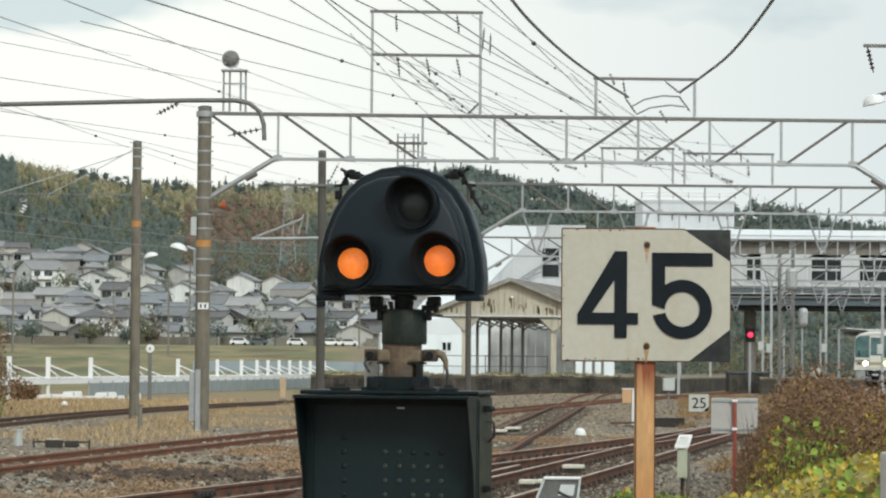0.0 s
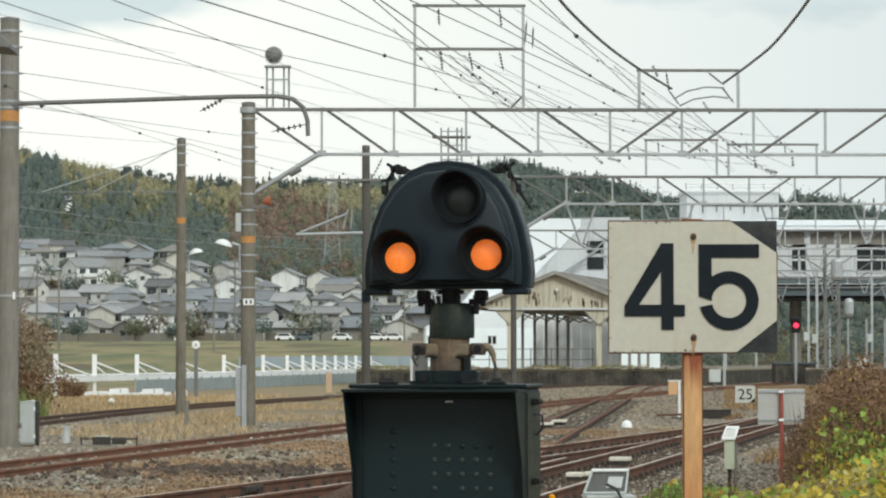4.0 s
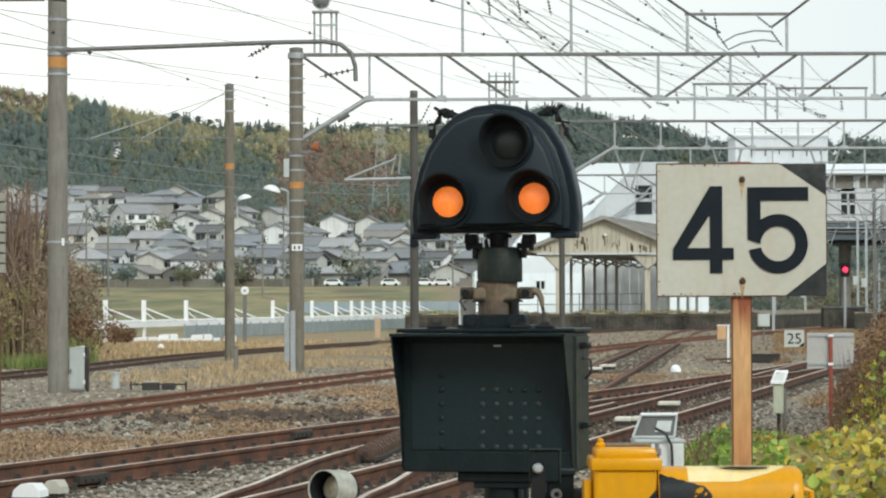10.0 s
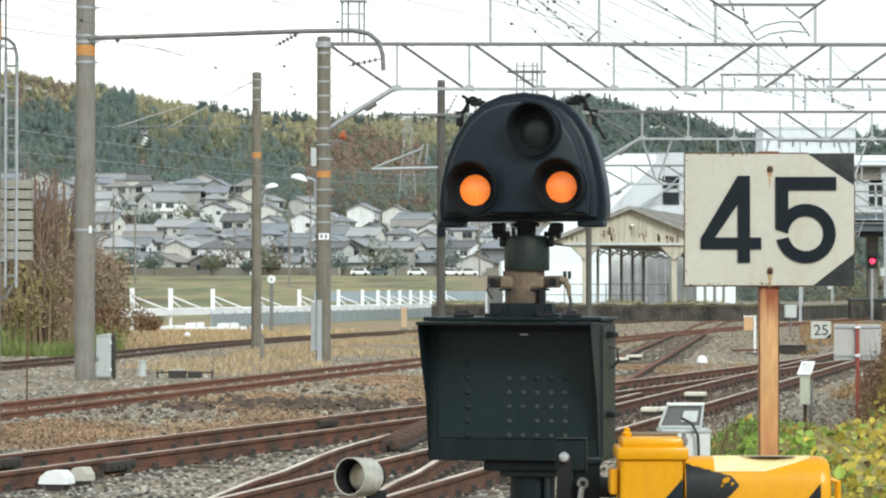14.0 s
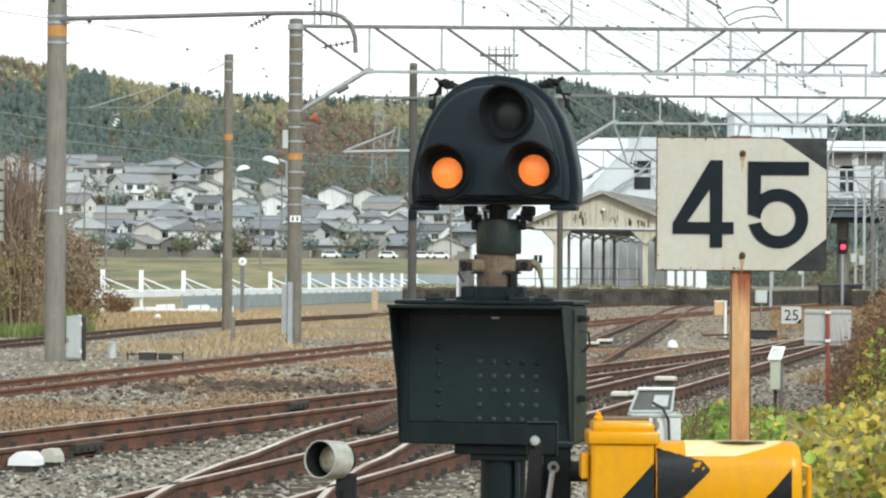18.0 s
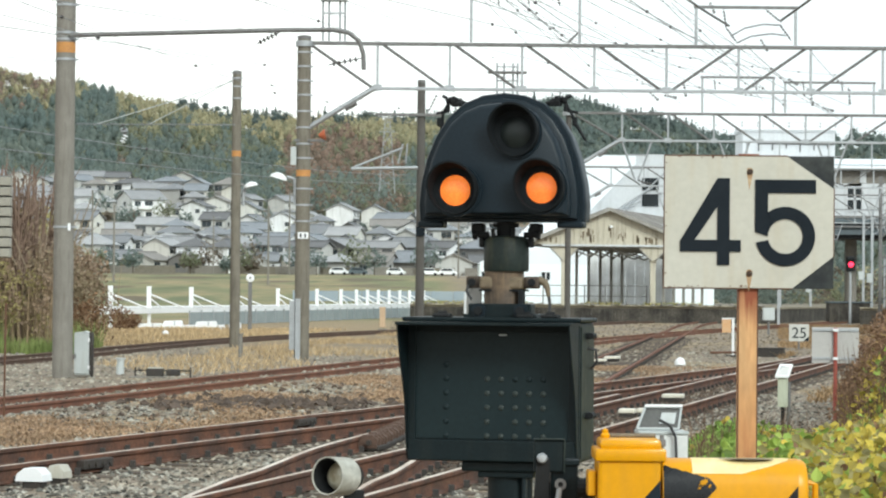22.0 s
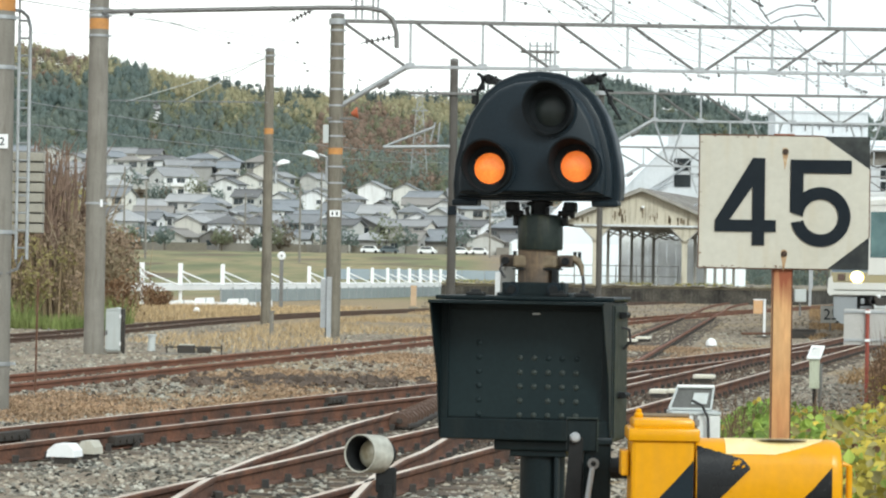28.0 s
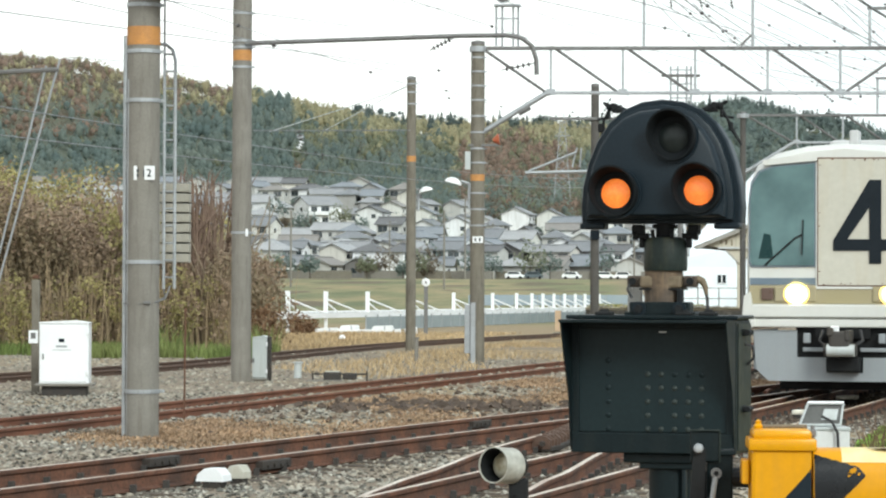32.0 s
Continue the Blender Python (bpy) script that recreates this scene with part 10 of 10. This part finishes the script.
def build_left_plants():
    rng = np.random.default_rng(21)
    # thicket behind the cabinets: reeds, twigs, yellowing leaves
    reeds, crown, crown_r = [], [], []
    for _ in range(420):
        y = rng.uniform(82, 104)
        x = rng.uniform(-0.23 * y, -10.4 - 0.02 * (y - 88))
        reeds.append((x, y, 0.0))
    for _ in range(520):
        y = rng.uniform(78.6, 80.4)
        reeds.append((rng.uniform(-0.22 * y, -10.0), y, 0.0))
    blades("reed_thicket", reeds, 2.8, 0.013, M_reed, "dense pale dry reeds and canes", "reeds", rng, 0.22)
    for i in range(1150):
        y = rng.uniform(84, 106) if i < 760 else rng.uniform(81, 85)
        x = rng.uniform(-0.235 * y, (-11.0 if i < 760 else -10.3) - 0.02 * (y - 88))
        far = min(1.0, max(0.0, (-11.0 - x) / 8))
        top = 2.8 + 2.9 * far + 0.5 * math.sin(x * 1.7)
        crown.append((x, y, rng.uniform(0.7 if i < 760 else 1.2, top if i < 760 else top * 0.9)))
        r = rng.uniform(0.5, 0.95)
        crown_r.append((r, r, r * 0.9))
    shade = [math.sin(c[0] * 0.9 + 0.6) + math.sin(c[2] * 1.3 + c[0] * 0.3) + 0.35 * (c[2] - 2.5) + rng.normal() * 0.5 for c in crown]
    cut = [i for i, v in enumerate(shade) if -0.9 <= v < 1.15]
    oth = [i for i, v in enumerate(shade) if v >= 1.15]
    yel = [i for i, v in enumerate(shade) if v < -0.9]
    leaf_cloud("thicket_leaves", [crown[i] for i in cut], [crown_r[i] for i in cut], 115, 0.072, M_thicket, "withered brown leaves of the thicket", "thicket", rng)
    leaf_cloud("thicket_leaves", [crown[i] for i in oth], [crown_r[i] for i in oth], 115, 0.072, M_vine, "yellow-green leaves of the thicket", "thicket", rng)
    leaf_cloud("thicket_leaves", [crown[i] for i in yel], [crown_r[i] for i in yel], 115, 0.072, M_olivetwig, "olive-brown leaves of the thicket", "thicket", rng)
    front, front_r = [], []
    for _ in range(90):
        y = rng.uniform(78.4, 80.6)
        r = rng.uniform(0.25, 0.55)
        front.append((rng.uniform(-0.22 * y, -10.2), y, rng.uniform(0.25, 2.0)))
        front_r.append((r, r, r))
    leaf_cloud("thicket_leaves", front[:50], front_r[:50], 110, 0.05, M_vine, "yellow-green vine leaves on the stems", "thicket", rng)
    leaf_cloud("thicket_leaves", front[50:], front_r[50:], 110, 0.05, M_thicket, "withered brown leaves on the stems", "thicket", rng)
    for x, y, r in ((-9.9, 83.0, 0.55), (-9.6, 84.5, 0.7), (-10.2, 82.0, 0.6), (-12.5, 120.5, 0.4), (-11.9, 119.6, 0.3)):
        sh = thing("dark_shrub", (x, y, 0), "low dark brown shrub beside the thicket", "shrub", "dark shrubs")
        part("stem", Mesh().cyl((0, 0, -0.05), (0, 0, r * 1.4), 0.03, 0.015, n=5), M_stem, sh)
        cr = leaf_cloud("crown", [(0, 0, r), (r * 0.5, 0, r * 1.5), (-r * 0.4, 0.1, r * 1.2)], [(r, r, r)] * 3, 260, 0.05, M_brownleaf, "", "", rng, "")
        cr.parent = sh
    # bare shrubs at its edge
    for i in range(9):
        y = 80.5 + 0.8 * i
        x = -10.4 - 0.45 * i * rng.uniform(0.6, 1.2)
        sh = thing("bare_shrub", (x, y, 0), "leafless brown shrub at the edge of the reeds", "shrub", "bare shrubs")
        me = Mesh()
        for _ in range(9):
            a, l = rng.uniform(0, 6.28), rng.uniform(2.0, 4.3)
            t = (0.35 * l * math.cos(a), 0.35 * l * math.sin(a), l)
            me.tube([(0, 0, 0), (t[0] * 0.35, t[1] * 0.35, l * 0.5), t], [0.04, 0.028, 0.01], 5)
            for _ in range(3):
                f = rng.uniform(0.45, 0.9)
                b = Vector(t) * f
                me.cyl(b, b + Vector((rng.normal() * 0.4, rng.normal() * 0.4, rng.uniform(0.3, 0.8))), 0.014, 0.005, n=4)
        part("branch_tuft", me, M_palestem, sh)
    # tall bare bushes that stand above the thicket
    for i in range(11):
        y = rng.uniform(80.6, 86.0)
        x = -(0.1285 + 0.0175 * ((i * 0.37) % 1.0)) * y if i < 8 else -rng.uniform(0.15, 0.17) * y
        sh = thing("tall_bush", (x, y, 0), "tall leafless red-brown bush rising out of the thicket", "shrub", "tall bushes")
        me = Mesh()
        for _ in range(6):
            a, l = rng.uniform(0, 6.28), rng.uniform(3.8, 5.3)
            t = Vector((0.13 * l * math.cos(a), 0.13 * l * math.sin(a), l))
            me.tube([(0, 0, 0), (t[0] * 0.3, t[1] * 0.3, l * 0.5), t], [0.06, 0.045, 0.02], 5)
            for _ in range(9):
                b = t * rng.uniform(0.4, 0.98)
                me.cyl(b, b + Vector((rng.normal() * 0.22, rng.normal() * 0.22, rng.uniform(0.25, 0.7))), 0.02, 0.007, n=4)
        part("branch_tuft", me, M_redtwig, sh)
    gp = [(rng.uniform(-0.24 * y, -8.6 - 0.03 * (y - 70)), y, 0.0) for y in rng.uniform(74, 82, 15000)]
    gp = [p for p in gp if math.sin(p[0] * 1.3) + math.sin(p[0] * 0.5 + p[1]) > -0.7]
    blades("green_verge", gp, 0.36, 0.014, M_greengrass, "green grass verge before the reeds", "grass", rng)
    tufts = [p for p in gp if math.sin(p[0] * 2.1 + 1) + math.sin(p[1] * 1.9 + p[0]) > 0.7]
    blades("green_verge", tufts[::3], 0.8, 0.016, M_greengrass, "taller grass tufts at the thicket foot", "grass", rng, 0.6)
    # straw between the tracks
    pts = []
    for _ in range(30000):
        y = rng.uniform(57, 118)
        x = rng.uniform(-12.0, 3.0)
        xc = 0.1 + 0.195 * (y - 69.8)
        xd = -9.4 + 0.12 * (y - 64.4)
        if xd + 2.1 < x < xc - 1.6 and math.sin(x * 1.1) + math.sin(y * 0.35 + x * 0.4) > -0.5:
            pts.append((x, y, 0.0))
    blades("dry_grass", pts, 0.17, 0.009, M_drygrass, "straw-coloured grass between the sidings", "grass", rng, 1.0)
    pts = []
    for _ in range(30000):
        y = rng.uniform(30, 66)
        xa, xc = -1.83 + 0.32 * (y - 31.4), -5.7 + 0.195 * (y - 40)
        x = rng.uniform(xc + 1.2, xa - 1.1) if xa - xc > 2.6 else 99
        if x < 90 and math.sin(x * 1.7 + y * 0.3) + math.sin(y * 0.6) + rng.normal() * 0.5 > 0.2:
            pts.append((x, y, 0.0))
    leaf_cloud("leaf_litter", [(x, y, 0.03) for x, y, _ in pts], [(0.2, 0.2, 0.03)] * len(pts), 4, 0.02, M_litter, "brown leaf litter trampled into the ballast", "leaf litter", rng)
    blades("dry_grass", pts[::6], 0.07, 0.004, M_drygrass, "sparse straw grass on the ballast", "grass", rng, 1.6)
    gp = [(rng.uniform(-11.6, -8.2), y, 0.0) for y in rng.uniform(114, 122, 2500)]
    blades("dry_grass", gp, 0.2, 0.014, M_drygrass, "straw grass under the walkway", "grass", rng, 0.5)
    gp = [(rng.uniform(-0.13, 0.0) * y, y, 0.0) for y in rng.uniform(86, 128, 16000)]
    gp = [p for p in gp if p[0] < -9.4 + 0.12 * (p[1] - 64.4) - 1.4 and abs(p[0] + 9.4 - 0.17 * (p[1] - 64.4)) > 0]
    blades("dry_grass", gp, 0.15, 0.014, M_drygrass, "short straw grass behind the outer siding", "grass", rng, 0.8)


build_left_plants()


# ---------------------------------------------------------------- ballast stones
def build_stones():
    rng = np.random.default_rng(3)
    base = np.array([(1, 0, 0), (-1, 0, 0), (0, 1, 0), (0, -1, 0), (0, 0, 1), (0.6, 0.6, 0.5), (-0.6, 0.5, 0.55), (0.1, -0.7, 0.6)])
    tri = np.array([(4, 5, 6), (4, 6, 7), (4, 7, 5), (0, 2, 5), (5, 2, 6), (2, 1, 6), (1, 3, 7), (1, 7, 6), (3, 0, 7), (0, 5, 7)])

    def heap(name, n, area, size, label, m):
        pts = []
        while len(pts) < n:
            p = area()
            if p:
                pts.append(p)
        p = np.array(pts)
        s = size * rng.uniform(0.5, 1.35, n)
        a = rng.uniform(0, 6.28, n)
        jit = base[None] * rng.uniform(0.65, 1.25, (n, 8, 1)) + rng.normal(0, 0.12, (n, 8, 3))
        x = jit[..., 0] * np.cos(a)[:, None] - jit[..., 1] * np.sin(a)[:, None]
        y = jit[..., 0] * np.sin(a)[:, None] + jit[..., 1] * np.cos(a)[:, None]
        v = np.stack([x, y, jit[..., 2] * 0.75], -1) * s[:, None, None] + p[:, None]
        f = (np.arange(n) * 8)[:, None, None] + tri[None]
        data = bpy.data.meshes.new(name)
        data.from_pydata(v.reshape(-1, 3).tolist(), [], f.reshape(-1, 3).tolist())
        data.materials.append(m)
        return tagged(new(name, data), label, "ballast", kind="stuff")

    def near():
        y = 20.5 + 27.5 * rng.uniform() ** 1.1
        return (rng.uniform(-0.24, 0.16) * y, y, rng.uniform(-0.015, 0.012))

    def middle():
        y = rng.uniform(46, 85)
        x = rng.uniform(-0.22, 0.2) * y
        return (x, y, rng.uniform(-0.02, 0.012))

    heap("ballast_stones", 42000, near, 0.0275, "grey and brown crushed ballast stones", M_stone)
    heap("ballast_stones", 15000, middle, 0.042, "grey crushed ballast stones farther along", M_stone_far)

    def station():
        y = rng.uniform(82, 172)
        return (rng.uniform(-0.01, 0.2) * y, y, rng.uniform(-0.02, 0.01))

    heap("ballast_stones", 10000, station, 0.055, "brown dusty ballast stones towards the station", M_stone_rust)

    def stained():
        y = rng.uniform(30, 72)
        return (track_r(y) + rng.uniform(-0.75, 0.75), y, rng.uniform(-0.01, 0.02))

    heap("ballast_stones", 7000, stained, 0.034, "dark rust-stained stones between the running rails", M_stone_dark)

    def turnout():
        y = rng.uniform(24, 44)
        return (-1.1 + 0.16 * (y - 21) + rng.uniform(-0.5, 0.5), y, rng.uniform(-0.01, 0.015))

    heap("ballast_stones", 3500, turnout, 0.03, "dark rust-stained stones in the turnout", M_stone_dark)

    def edge():
        return (rng.uniform(-0.3, 21.0), 174.9 + rng.normal(0, 0.12), 1.07)

    heap("platform_rubble", 130, edge, 0.13, "pale rubble and litter along the platform edge", M_concrete)

    def rocks():
        return (rng.normal(-2.2, 1.0), rng.normal(42.0, 0.9), 0.02)

    def strewn():
        y = rng.uniform(33, 56)
        return (rng.uniform(-4.6 + 0.2 * (y - 40), -0.3 + 0.3 * (y - 40)), y, 0.015)

    heap("earth_clods", 420, strewn, 0.055, "brown clods of earth strewn between the tracks", M_stone_dark)
    heap("dark_rubble", 300, rocks, 0.09, "dark clods of earth heaped on the ballast", M_clod)


M_stone = mat("ballast_stone", (0.24, 0.234, 0.205), 0.9, second=(0.2, 0.17, 0.132), amount=0.9, scale=0.7, fine=30, grain=0.25, island=0.95)
M_stone_far = mat("dusty_ballast_stone", (0.3, 0.285, 0.24), 0.9, second=(0.24, 0.2, 0.15), amount=0.9, scale=0.7, fine=30, grain=0.2, island=0.6)
M_stone_rust = mat("rusty_ballast_stone", (0.235, 0.2, 0.15), 0.9, second=(0.17, 0.13, 0.09), amount=0.9, scale=0.25, fine=30, grain=0.2, island=0.6)
M_stone_dark = mat("rust_stained_stone", (0.12, 0.08, 0.055), 0.95, second=(0.07, 0.05, 0.038), amount=0.9, scale=0.9, fine=30, grain=0.25, island=0.6)
M_clod = mat("dark_clod", (0.09, 0.065, 0.05), 0.95, second=(0.06, 0.045, 0.035), scale=3, grain=0.3, island=0.3)
build_stones()

# ---------------------------------------------------------------- what moves
def motions():
    """The train waits beyond the platforms, then draws up the line towards the crossing."""
    turn = -math.degrees(math.atan(0.2225))
    runs = ((0, 200), (2.5, 200), (5, 199.6), (10, 191), (15, 171), (20, 138), (23, 117), (25.5, 98), (26.5, 90.3), (28.5, 74.2), (29.5, 65.6), (30.5, 56.8), (31.5, 47.35), (31.9, 43.7), (32, 42.0))
    walk(train, [(t, pose(track_r(y), y, 0.17 + grade_r(y + 8), 0, 0, turn)) for t, y in runs])


motions()
